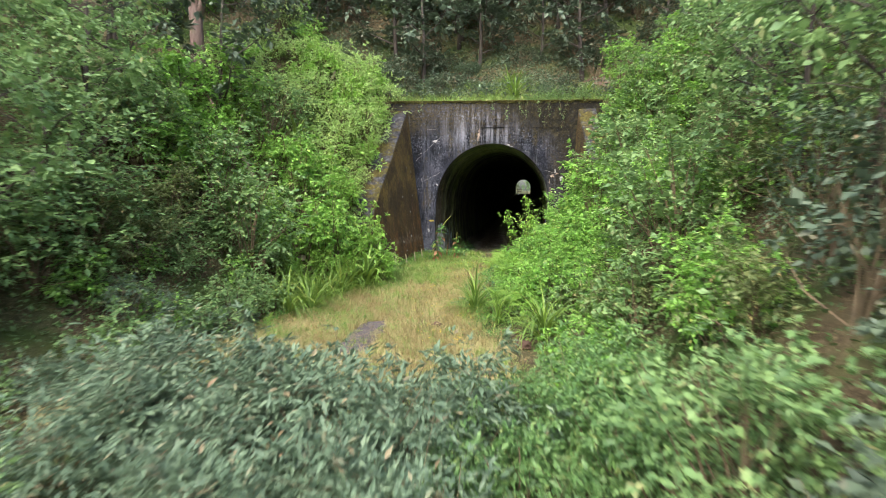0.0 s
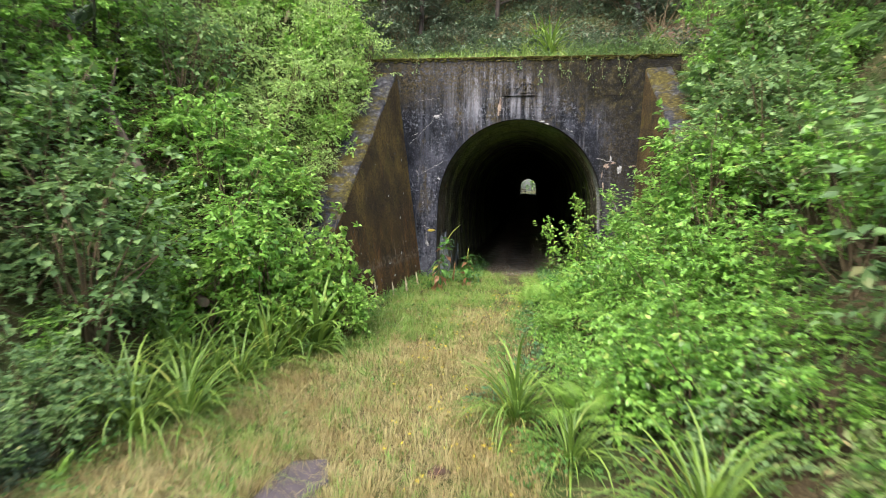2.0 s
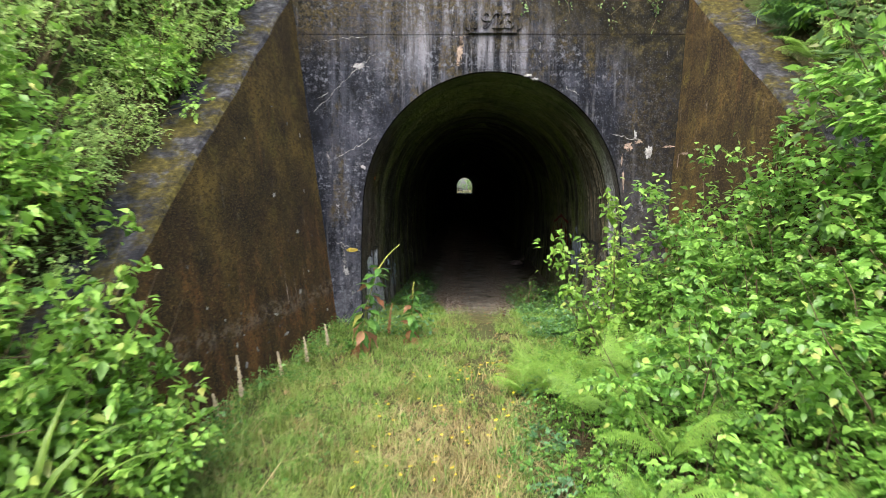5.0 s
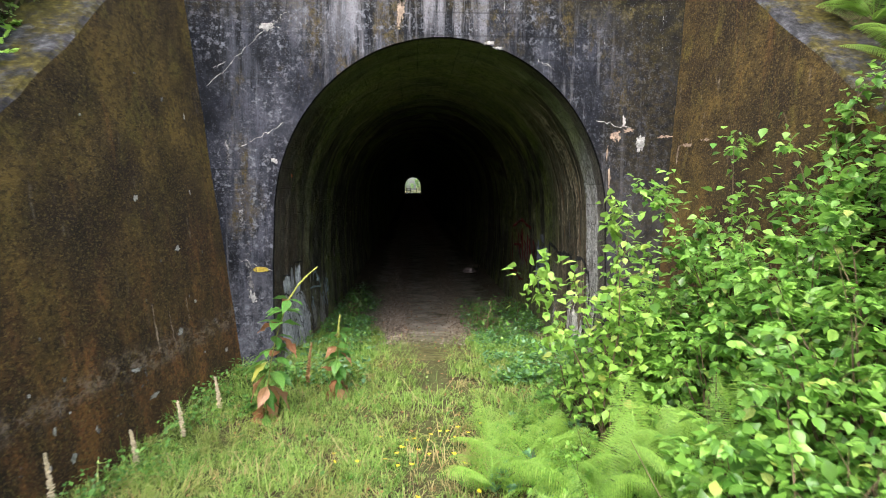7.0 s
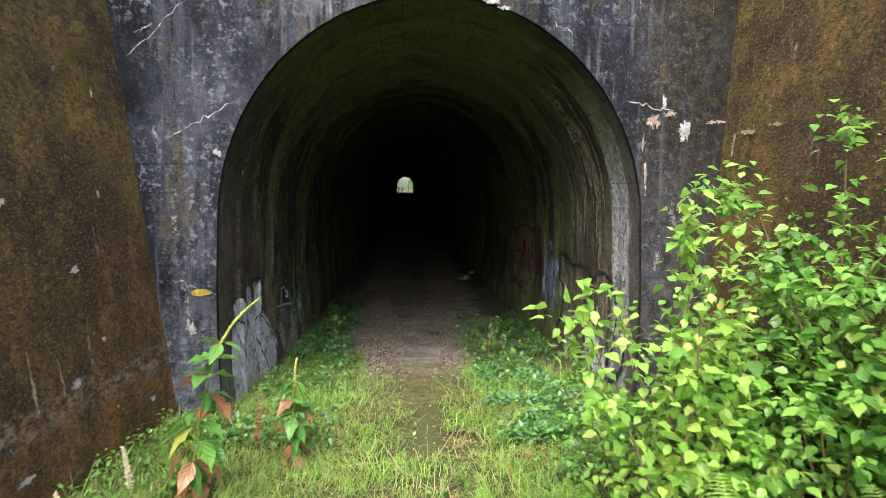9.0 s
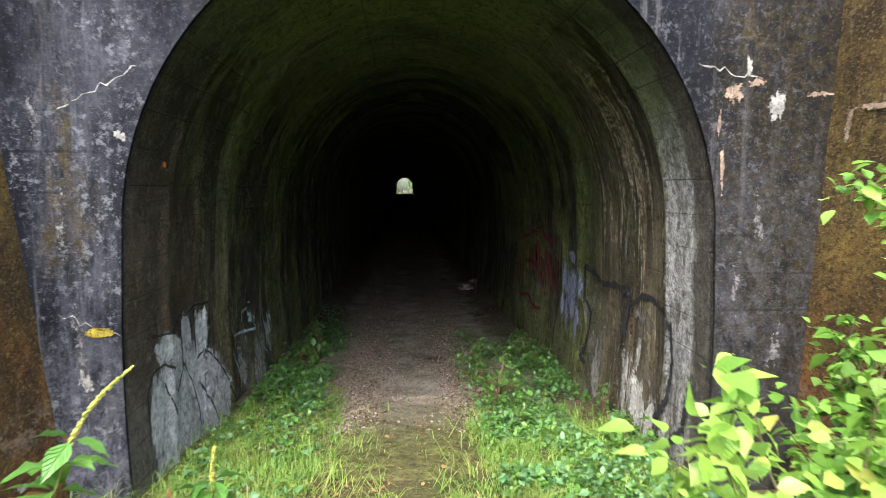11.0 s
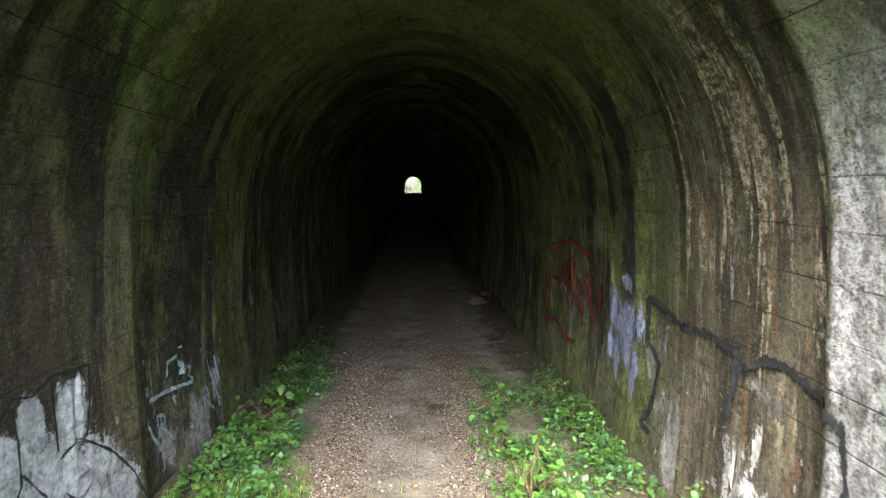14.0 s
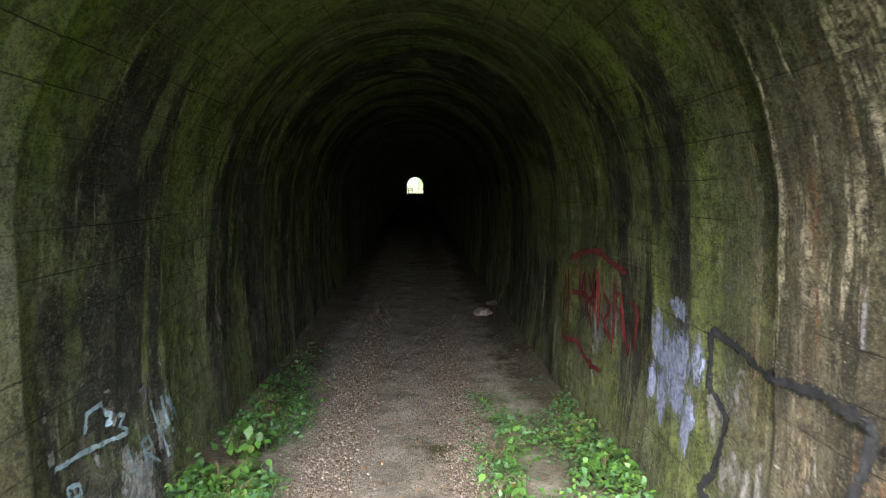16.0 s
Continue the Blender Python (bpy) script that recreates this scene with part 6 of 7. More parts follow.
def scatter(kinds, spots, low, high, flat=1.0, group="", dz=0.0):
    for x, y in spots:
        ob = plant(S[kinds[int(rp.integers(len(kinds)))]], USED, x, y, low + (high - low) * rp.random(), 6.28 * rp.random(), flat=flat, dz=dz)
        if group:
            ob["group"] = group


def field(x0, x1, y0, y1, gap, keep):
    """Uneven rows of spots over an area."""
    spots = []
    y = y0
    while y < y1:
        x = x0 + gap * 0.5 * rp.random()
        while x < x1:
            px, py = x + gap * 0.35 * rp.normal(), y + gap * 0.35 * rp.normal()
            if keep(px, py):
                spots.append((px, py))
            x += gap
        y += gap * 0.87
    return spots


# the left bank
scatter(["lime_a", "bright_c", "lime_a"], [(-4.85, 19.7), (-4.3, 18.5), (-4.35, 17.6), (-5.3, 18.6), (-5.4, 20.1), (-5.0, 17.2), (-5.9, 19.0)], 0.85, 1.08, group="shrubs on the left bank")
scatter(["fine_a", "fine_a", "lime_a"], field(-9.4, -4.3, 20.2, 26.4, 1.12, lambda x, y: x < wing_x(y, min(cap_z(y), 5), -1) - 0.85 and math.hypot(x + 6.5, y - 20.8) > 1.2), 0.68, 0.98, group="shrubs on the left bank")
scatter(["bright_c", "bright_a", "deep_a"], field(-9.6, -6.4, 15.6, 20.6, 1.6, lambda x, y: x < track_left(y) - 2.2), 0.85, 1.15, group="shrubs on the left bank")
scatter(["deep_a", "olive_a", "deep_a", "deep_b"], field(-11.5, -5.0, 2.5, 16.2, 1.95, lambda x, y: x < track_left(y) - 0.9), 0.9, 1.25, group="shrubs on the left bank")
scatter(["deep_b"], [(-4.75, 12.4), (-4.7, 13.3), (-4.6, 13.9), (-5.0, 11.4)], 0.5, 0.62, group="shrubs on the left bank")
scatter(["deep_b", "grey_a"], [(-5.3, 9.2), (-5.2, 10.6), (-5.0, 11.8), (-5.5, 8.0), (-5.6, 6.8), (-4.9, 12.9)], 0.5, 0.7, group="shrubs on the left bank")
scatter(["deep_b", "bright_b", "grey_b"], field(-7.0, -5.1, 9.0, 16.2, 1.15, lambda x, y: x < track_left(y) - 0.6), 0.45, 0.7, group="shrubs on the left bank")
scatter(["fine_a"], [(wing_x(y, cap_z(y), -1) - 0.95, y) for y in np.arange(19.6, 25.0, 0.6)], 0.48, 0.66, group="shrubs on the left bank")
scatter(["fine_a"], [(wing_x(y, cap_z(y), -1) - 1.9, y) for y in np.arange(19.2, 25.6, 0.75)], 0.75, 1.0, group="shrubs on the left bank")
scatter(["lime_a"], [(-3.35, 18.55), (-4.1, 18.2), (-3.95, 18.9), (-4.3, 17.5), (-3.1, 18.55)], 0.66, 0.84, group="shrubs on the left bank")
for x, y, k, f in ((-3.65, 18.75, 0.92, 1.35), (-4.3, 18.2, 1.0, 1.25), (-4.35, 17.75, 0.85, 1.2)):
    plant(S["lime_a"], USED, x, y, k, 1.7 * x, flat=f)["group"] = "shrubs on the left bank"
scatter(["bush_tree"], [(-8.0, 11.2), (-7.4, 8.0), (-9.4, 14.2), (-10.8, 17.5), (-9.5, 4.5)], 0.85, 1.15, group="small trees")
scatter(["bright_tree"], [(-8.6, 17.4), (-8.4, 19.8)], 0.7, 0.85, group="small trees")

# the right bank
scatter(["bright_a", "bright_b", "bright_a"], field(1.2, 3.2, 13.8, 20.9, 1.05, lambda x, y: x > track_right(y) + 1.05), 0.6, 0.82, group="shrubs on the right bank")
# deep green kinds mixed in so their colour stands for the bank's deep shade
scatter(["bright_c", "deep_a", "bright_a", "deep_b", "bright_b"], field(3.0, 6.0, 12.8, 25.4, 1.3, lambda x, y: x > 3.0 and not (y > 20.8 and x < 4.55)), 0.7, 0.95, group="shrubs on the right bank")
scatter(["grey_b", "olive_a", "deep_a", "bright_c"], field(5.6, 9.5, 7.0, 25.0, 2.2, lambda x, y: True), 0.95, 1.3, group="shrubs on the right bank")
# dark-leaved kinds here: shade of trees overhead given by leaf colour
scatter(["deep_a", "deep_b", "far_b", "far_a"], field(3.0, 5.4, 2.0, 8.0, 1.45, lambda x, y: x > 3.0), 0.7, 0.95, group="shrubs on the right bank")
scatter(["bright_b", "deep_b", "bright_a", "olive_a"], field(2.9, 5.4, 8.2, 12.6, 1.35, lambda x, y: x > 2.9), 0.7, 0.95, group="shrubs on the right bank")
scatter(["bush_tree"], [(6.4, 12.6), (6.2, 9.6), (7.0, 16.0), (7.4, 6.4), (8.6, 19.0), (9.0, 13.0), (8.2, 22.5)], 0.85, 1.1, group="small trees")
scatter(["bright_b", "bright_a"], [(2.2, 21.9), (2.8, 22.6), (3.2, 23.2), (3.0, 21.2), (2.3, 23.2), (3.4, 21.9), (2.5, 20.4)], 0.62, 0.85, group="shrubs on the right bank")

scatter(["bright_b", "bright_a"], [(0.75, 17.4), (0.8, 18.6), (0.85, 19.5), (0.95, 16.4), (0.75, 20.5), (1.0, 15.6), (0.9, 21.2)], 0.34, 0.48, group="low shrubs beside the track")
scatter(["blue_herb"], [(0.35, 18.1), (0.25, 19.2), (0.35, 20.3), (0.3, 17.3), (-0.25, 15.7), (1.1, 22.6), (0.5, 21.7)], 0.6, 0.9, group="herbs beside the track")

for kind, x, y, k in (("bright_c", 3.5, 19.5, 1.0), ("bright_c", 3.35, 18.7, 0.92), ("deep_a", 4.1, 20.0, 1.15), ("deep_a", 4.3, 19.0, 1.15), ("bright_a", 3.1, 17.9, 0.8)):
    plant(S[kind], USED, x, y, k, 2.3 * x)["group"] = "shrubs on the right bank"

scatter(["bright_b", "bright_a"], [(2.2, 17.6), (2.5, 18.3), (2.0, 18.5), (2.75, 17.3), (1.8, 17.0), (2.4, 16.6)], 0.5, 0.66, group="shrubs on the right bank")

# low shrubs in front, which the walk passes over
scatter(["grey_a"], [(-1.9, 5.9), (-0.9, 6.6), (-0.1, 5.7), (-2.4, 7.1), (-1.2, 4.7), (0.5, 6.8), (-3.2, 5.6), (0.4, 4.5), (-3.4, 7.2), (-1.5, 7.4), (-2.6, 6.3)], 1.0, 1.3, group="low shrubs beside the track")
scatter(["willow_a"], [(1.3, 7.0), (2.1, 7.9), (2.4, 6.4), (1.5, 5.5), (2.6, 9.4), (2.1, 8.8), (0.7, 5.6), (0.9, 6.7), (1.9, 7.0), (2.9, 8.2)], 0.62, 0.8, group="low shrubs beside the track")
scatter(["olive_a", "deep_b"], [(-4.2, 5.2), (-5.2, 6.0), (-4.4, 3.8), (-2.6, 3.8)], 0.5, 0.65, group="low shrubs beside the track")

scatter(["bright_a", "lime_a", "deep_b"], [(-6.6, 18.2), (-7.2, 17.5), (-7.3, 19.2), (-6.9, 19.9), (-7.8, 18.4), (-6.1, 18.0), (-7.9, 20.2)], 0.55, 0.8, group="shrubs on the left bank")
scatter(["deep_b", "bright_b", "bright_a"], [(-5.2, 16.2), (-5.7, 15.6), (-6.0, 16.7), (-6.3, 17.5), (-5.7, 14.6), (-5.2, 17.2), (-6.6, 16.0), (-6.9, 17.0), (-6.4, 15.0)], 0.42, 0.6, group="shrubs on the left bank")
scatter(["bright_b", "bright_a", "deep_b"], [(2.2, 13.6), (2.6, 14.3), (2.3, 15.0), (2.8, 15.6), (2.5, 16.3), (3.2, 14.9), (3.3, 16.2), (3.0, 13.5), (2.9, 17.0)], 0.42, 0.6, group="shrubs on the right bank")
scatter(["willow_a", "bright_b"], [(2.4, 10.2), (2.7, 11.1), (2.2, 9.5), (2.9, 10.4), (2.0, 10.9), (2.3, 8.4), (2.8, 8.8), (3.0, 11.8)], 0.45, 0.65, group="shrubs on the right bank")

# over the portal and up the hill
scatter(["far_b", "far_a", "grey_a", "far_b"], field(-8.0, 8.0, 26.4, 30.6, 1.35, lambda x, y: y > 26.25 and not (2.9 < x < 6.0 and 26.8 < y < 30) and math.hypot(x - 0.6, y - 26.5) > 1.3 and math.hypot(x - 0.4, y - 28.2) > 1.0), 0.35, 0.65, group="undergrowth over the portal")
scatter(["far_a", "far_a", "far_b"], field(-15, 15, 30.6, 41, 2.9, lambda x, y: True), 0.8, 1.2, group="undergrowth on the hill")
scatter(["far_a", "far_b", "bright_a"], field(-14, -8.5, 22.5, 31, 2.0, lambda x, y: True), 0.8, 1.2, group="undergrowth on the hill")
scatter(["far_a", "far_b", "bright_a"], field(7.5, 14, 25.5, 31, 2.0, lambda x, y: True), 0.8, 1.2, group="undergrowth on the hill")
scatter(["forest_a", "forest_b"], [(-5.0, 30.6), (-2.3, 32.2)], 1.0, 1.1, group="forest trees")
scatter(["forest_b", "forest_a"], field(-14, 14, 30.2, 36, 2.9, lambda x, y: True), 0.6, 0.95, group="forest trees")
scatter(["forest_a", "forest_b"], field(-20, 18, 36.0, 50, 4.2, lambda x, y: True), 0.8, 1.25, group="forest trees")
scatter(["forest_a", "forest_b"], field(-21, -11.5, 9, 31, 4.6, lambda x, y: True), 0.8, 1.1, group="forest trees")
scatter(["forest_a", "forest_b"], field(11.5, 21, 7, 31, 4.8, lambda x, y: True), 0.8, 1.1, group="forest trees")
scatter(["bright_tree", "bush_tree"], [(-3.4, 209.0), (2.9, 210.0), (1.2, 221.0), (-4.6, 214), (4.8, 216)], 1.0, 1.4, group="trees beyond the tunnel")
for x, y, z, k in ((1.35, 25.35, 5.98, 0.26), (1.75, 25.3, 5.92, 0.3), (2.2, 25.3, 5.9, 0.32), (0.6, 25.5, 6.05, 0.2), (-1.2, 25.6, 6.05, 0.18), (-2.6, 25.6, 6.05, 0.22), (2.55, 25.45, 6.0, 0.38), (3.1, 25.4, 5.9, 0.42), (3.55, 25.5, 6.0, 0.45), (1.95, 25.6, 6.05, 0.3)):
    ob = plant(S["deep_b"], USED, x, y, k, 6.28 * rp.random(), "dark green shrub rooted on the parapet")
    ob.location.z = z
    ob["group"] = "shrubs on the parapet"


scatter(["fine_a", "bright_b", "deep_b", "bright_a"], [(4.75, 21.2), (4.8, 22.0), (4.95, 22.8), (4.85, 23.5), (5.0, 24.3), (5.6, 21.6), (5.7, 22.7), (5.75, 23.8), (5.5, 24.9), (6.4, 22.2), (6.5, 23.4), (6.3, 24.6)], 0.5, 0.72, group="shrubs on the right bank")


# a tall forked tree on the left bank
def forked_tree():
    x, y = -9.9, 20.4
    ob = thing("tall_tree", Matrix.Translation((x, y, land(x, y) - 0.3)), "tall forked tree with pinkish peeling bark", "tree")
    solid("trunk", *tube([(0, 0, 0), (0.05, 0, 1.2), (-0.05, 0.1, 2.6), (-0.5, 0.2, 4.6), (-0.9, 0.2, 7.5), (-1.0, 0.3, 11)], [0.30, 0.24, 0.22, 0.19, 0.15, 0.07], 12), PINKBARK, ob, smooth=True)
    solid("limb", *tube([(-0.05, 0.1, 2.4), (0.25, 0.1, 3.3), (0.6, 0.0, 4.6), (0.75, 0.1, 6.5), (0.9, 0.2, 9.5)], [0.15, 0.12, 0.10, 0.08, 0.04], 10), PINKBARK, ob, smooth=True)
    rng = np.random.default_rng(9)
    cs = [np.array([-1 + 2.2 * rng.normal(), 0.8 * rng.normal(), 8.5 + 1.4 * rng.normal()]) for _ in range(20)]
    at, out = clumped_crown(rng, cs, [0.7] * 20, 7000)
    v, t = leaves(rng, at, out, 0.10, LEAF4, LEAF4_T)
    c = new("crown", fast_mesh("crown", v, t, FORESTLEAF))
    c.parent = ob


forked_tree()

# ---------------------------------------------------------------- tussocks, ferns, saplings
SEDGES = [(-3.85, 14.5, 1.4, 80, "sedge tussock at the foot of the bank"), (-4.25, 15.2, 1.5, 80, "sedge tussock at the foot of the bank"), (-3.85, 15.9, 1.4, 70, "sedge tussock at the foot of the bank"), (-4.75, 14.5, 1.5, 80, "sedge tussock at the foot of the bank"), (-4.6, 16.0, 1.4, 70, "sedge tussock at the foot of the bank"), (0.15, 15.1, 1.5, 120, "sedge tussock with arching yellow-green blades beside the track"), (1.75, 12.75, 1.6, 120, "large sedge tussock with arching yellow-green blades"), (-4.2, 14.0, 1.5, 85, "sedge tussock at the foot of the bank"),
          (-4.7, 15.0, 1.4, 80, "sedge tussock at the foot of the bank"), (-3.9, 18.1, 1.1, 50, "dark sedge tussock below a leafy shrub"), (-3.75, 19.3, 1.2, 50, "dark sedge tussock below a leafy shrub"), (0.75, 14.2, 1.2, 80, "sedge tussock beside the track"), (3.4, 12.4, 1.4, 50, "sedge tussock leaning out of the bank"), (-4.0, 15.6, 1.3, 55, "sedge tussock at the foot of the bank")]
for k, (x, y, s, n, lab) in enumerate(SEDGES):
    tuft("sedge_tussock", lab, "tussock grass", k, n, s, STRAPS, (x, y, land(x, y)), "sedge tussocks")
FLAX = [(-6.6, 20.9, 1.7, 54, "flax clump with broad upright blades on the bank"), (0.75, 26.45, 1.35, 54, "yellow-green flax clump above the portal"), (0.4, 28.2, 1.2, 36, "yellow-green flax clump above the portal"), (3.7, 26.6, 1.0, 34, "flax clump on the hillside"),
        (-8.6, 23.5, 1.2, 30, "flax clump with broad upright blades on the bank"), (-4.95, 15.9, 1.4, 36, "flax clump with long drooping blades by the track"), (-5.3, 16.9, 1.4, 36, "flax clump with long drooping blades by the track"), (-5.9, 15.4, 1.3, 34, "flax clump half hidden by shrubs"), (-3.6, 17.3, 1.4, 50, "flax clump with long drooping blades by the track"), (-3.3, 17.7, 1.5, 70, "flax clump with long drooping blades by the track"), (-3.75, 16.7, 1.5, 44, "flax clump with long drooping blades by the track"), (-4.1, 17.1, 1.5, 40, "flax clump half hidden by shrubs")]
for k, (x, y, s, n, lab) in enumerate(FLAX):
    tuft("flax_clump", lab, "flax", 40 + k, n, s, WIDE_STRAPS, (x, y, land(x, y) + 0.02), "flax clumps")
for k, (x, y, n, s, dz) in enumerate([(0.75, 18.2, 7, 0.85, 0.5), (1.1, 18.9, 7, 0.85, 0.6), (0.85, 20.0, 7, 0.9, 0.5), (0.8, 20.8, 8, 0.95, 0.4), (1.35, 20.6, 8, 1.0, 0.55), (0.55, 21.4, 8, 0.8, 0.2), (1.25, 21.1, 8, 1.0, 0.45), (1.6, 17.9, 7, 0.85, 0.6), (0.85, 22.1, 7, 0.65, 0.1), (1.5, 16.4, 7, 0.7, 0.5), (0.95, 14.9, 11, 0.9, 0.25), (1.9, 20.9, 7, 1.0, 0.65), (-4.3, 12.9, 6, 0.55, 0.05), (0.3, 22.5, 9, 0.75, 0.05), (0.62, 22.0, 9, 0.85, 0.12), (0.25, 21.7, 8, 0.75, 0.05), (0.8, 22.6, 8, 0.7, 0.15), (1.5, 21.5, 9, 0.95, 0.5)]):
    fern((x, y, land(x, y) + dz), 60 + k, int(n * 1.5), s * 0.76, FRONDS, "bright green fern with arching fronds beside the track")
for k, (x, y, z, n, s) in enumerate([(4.25, 23.5, 4.75, 14, 0.8), (4.2, 22.9, 4.2, 13, 0.75), (4.5, 24.0, 5.2, 12, 0.8), (4.15, 22.2, 3.6, 12, 0.7), (4.6, 23.2, 4.9, 12, 0.8)]):
    fern((x, y, z), 90 + k, n, s, FRONDS if k % 2 else DARKFRONDS, "green fern hanging over the wing wall", "ferns on the wing wall")
fern((3.28, 23.3, 2.95), 99, 7, 0.2, FRONDS, "small fern rooted in the face of the wing wall", "ferns on the wing wall")
tuft("sedge_tussock", "yellow-green sedge tussock on top of the wing wall", "tussock grass", 31, 60, 1.0, STRAPS, (4.35, 24.35, 5.15), "sedge tussocks")
for k, (x, y, h, n, leaf, sp) in enumerate([(1.38, 22.2, 2.45, 480, 0.11, 0.85), (1.25, 22.8, 1.1, 150, 0.09, 0.5), (2.6, 22.6, 2.9, 520, 0.105, 0.9), (2.6, 21.2, 2.3, 480, 0.11, 0.9), (2.1, 20.2, 1.6, 300, 0.11, 0.8), (3.3, 21.9, 2.6, 460, 0.11, 0.9), (1.9, 22.9, 1.5, 230, 0.10, 0.6), (2.7, 23.7, 1.9, 240, 0.10, 0.7), (1.7, 19.4, 1.4, 300, 0.11, 0.8)]):
    sapling((x, y, land(x, y)), 120 + k, h, n, leaf, "young shrub with broad yellow-green leaves by the portal" if k == 0 else "young shrub with broad fresh green leaves by the portal", sp, LIMEBROAD if k == 0 else None)
for k, (x, y, h, n, leaf, sp) in enumerate([(-1.75, 30.3, 0.4, 26, 0.12, 0.3), (-1.6, 29.5, 0.35, 22, 0.11, 0.3), (1.0, 27.9, 0.38, 24, 0.10, 0.3), (0.85, 29.0, 0.42, 26, 0.10, 0.3), (1.75, 30.6, 0.35, 20, 0.09, 0.3), (2.08, 27.1, 0.45, 18, 0.08, 0.12), (-1.8, 31.6, 0.35, 20, 0.11, 0.3), (0.95, 30.2, 0.4, 22, 0.1, 0.3)]):
    sapling((x, y, floor_z(y) + berm(x, y)), 160 + k, h, n, leaf, "small broad-leaved seedling at the foot of the tunnel wall", sp, [GREENBROAD])
spike_plant((-2.05, 23.3, land(-2.05, 23.3)), 1.9, 0.58, 3, "tall seed stalk with drooping head and browning leaves")
spike_plant((-1.35, 23.9, land(-1.35, 23.9)), 1.15, 0.05, 4, "upright seed stalk with yellowing leaves")
sapling((0.95, 27.6, floor_z(27.6)), 175, 0.75, 30, 0.09, "leafy green weed inside the tunnel mouth", 0.25, [GREENBROAD])

# leafy herbs along the walls and the track edge
HERBS = [(-1.75, 27.0), (-1.9, 27.9), (-1.75, 28.8), (-1.95, 29.6), (0.9, 26.6), (1.0, 27.6), (1.75, 28.6), (1.85, 29.8), (1.1, 28.6), (1.9, 26.0), (-2.2, 24.5), (-2.35, 23.6), (1.2, 23.6), (0.6, 22.8), (-0.2, 19.0), (0.0, 20.0), (-0.25, 17.8)]
for x, y in HERBS:
    z = floor_z(y) + berm(x, y) + 0.02 if y > 24.3 else land(x, y)
    ob = plant(S["herb"], USED, x, y, 0.6 + 0.45 * rp.random(), 6.28 * rp.random(), flat=0.9)
    ob.location.z = z - 0.02
    ob["group"] = "herbs along the walls"
for k, (x, y, h) in enumerate([(-3.15, 21.26, 0.62), (-2.75, 22.8, 0.45), (-2.95, 22.2, 0.4), (-2.6, 23.5, 0.42), (-3.3, 20.9, 0.3)]):
    flower_spike((x, y, land(x, y)), h, -0.05, 80 + k, "dried cream flower spike at the foot of the wing wall", PLUME)
flower_spike((-1.75, 24.2, land(-1.75, 24.2)), 0.6, 0.06, 88, "reddish seed spike at the tunnel mouth", DEADLEAF)


def hanging_vine(x, length, seed):
    """A thin bare vine that trails down the portal face, with a few leaves."""
    rng = np.random.default_rng(seed)
    ob = thing("hanging_vine", Matrix.Translation((x, FACE - 0.05, TOP + 0.02)), "thin leafy vine trailing down the portal face", "vine", "vines on the portal")
    pts = [np.array([0.0, 0.25, 0.0]), np.array([0.0, 0.02, -0.02])]
    for i in range(1, 7):
        pts.append(np.array([(0.05 + 0.25 * rng.random()) * length * i / 6 * (1 if seed % 2 else -1), -0.02 * rng.random(), -length * i / 6]))
    solid("stem", *tube(pts, [0.007, 0.007, 0.006, 0.005, 0.005, 0.004, 0.003, 0.002], 5), TWIG, ob)
    at = np.array([pts[int(rng.integers(1, 8))] + rng.normal(0, 0.04, 3) * np.array([1, 0.4, 1]) for _ in range(34)])
    v, t = leaves(rng, at, rng.normal(0, 1, at.shape) * np.array([1, 0.3, 0.6]) + np.array([0, -0.4, -0.5]), 0.05)
    f = new("foliage", fast_mesh("foliage", v, t, DEEP))
    f.parent = ob


for k, (x, length) in enumerate([(0.55, 0.7), (0.95, 0.5), (1.3, 0.85), (1.7, 0.6), (2.15, 0.9), (2.5, 0.7), (2.85, 1.0), (-0.15, 0.35), (-2.9, 0.4)]):
    hanging_vine(x, length, 200 + k)


# ---------------------------------------------------------------- grass
def blades(rng, at, length, width, lean):
    """Arrays of bent grass blades, three triangles each, lodged in tufts that lie one way."""
    n = len(at)
    lay = np.array([noise.noise((x * 1.7, y * 1.7, 40.0)) for x, y, _ in at])
    tall = np.array([noise.noise((x * 2.6, y * 2.6, 50.0)) for x, y, _ in at])
    a = 9.0 * lay + 1.0 * rng.normal(0, 1, n)
    d = np.stack([np.cos(a), np.sin(a), np.zeros(n)], 1)
    s = np.stack([-np.sin(a), np.cos(a), np.zeros(n)], 1)
    L = length * (0.4 + 1.1 * rng.random(n) ** 1.5) * (0.95 + 1.3 * tall).clip(0.45, 1.7)
    k = lean * (0.4 + 1.1 * rng.random(n))
    w = width * (0.6 + 0.8 * rng.random(n))
    up = np.array([0, 0, 1.0])
    mid = at + d * (L * 0.35 * k)[:, None] + up * (L * 0.55)[:, None]
    tip = at + d * (L * 0.95 * k)[:, None] + up * (L * (1.0 - 0.45 * np.minimum(k, 1.5)))[:, None]
    v = np.stack([at - s * w[:, None], at + s * w[:, None], mid + s * (0.7 * w)[:, None], mid - s * (0.7 * w)[:, None], tip], 1)
    t = np.array([[0, 1, 2], [0, 2, 3], [3, 2, 4]])[None] + (np.arange(n) * 5)[:, None, None]
    return v.reshape(-1, 3), t.reshape(-1, 3)


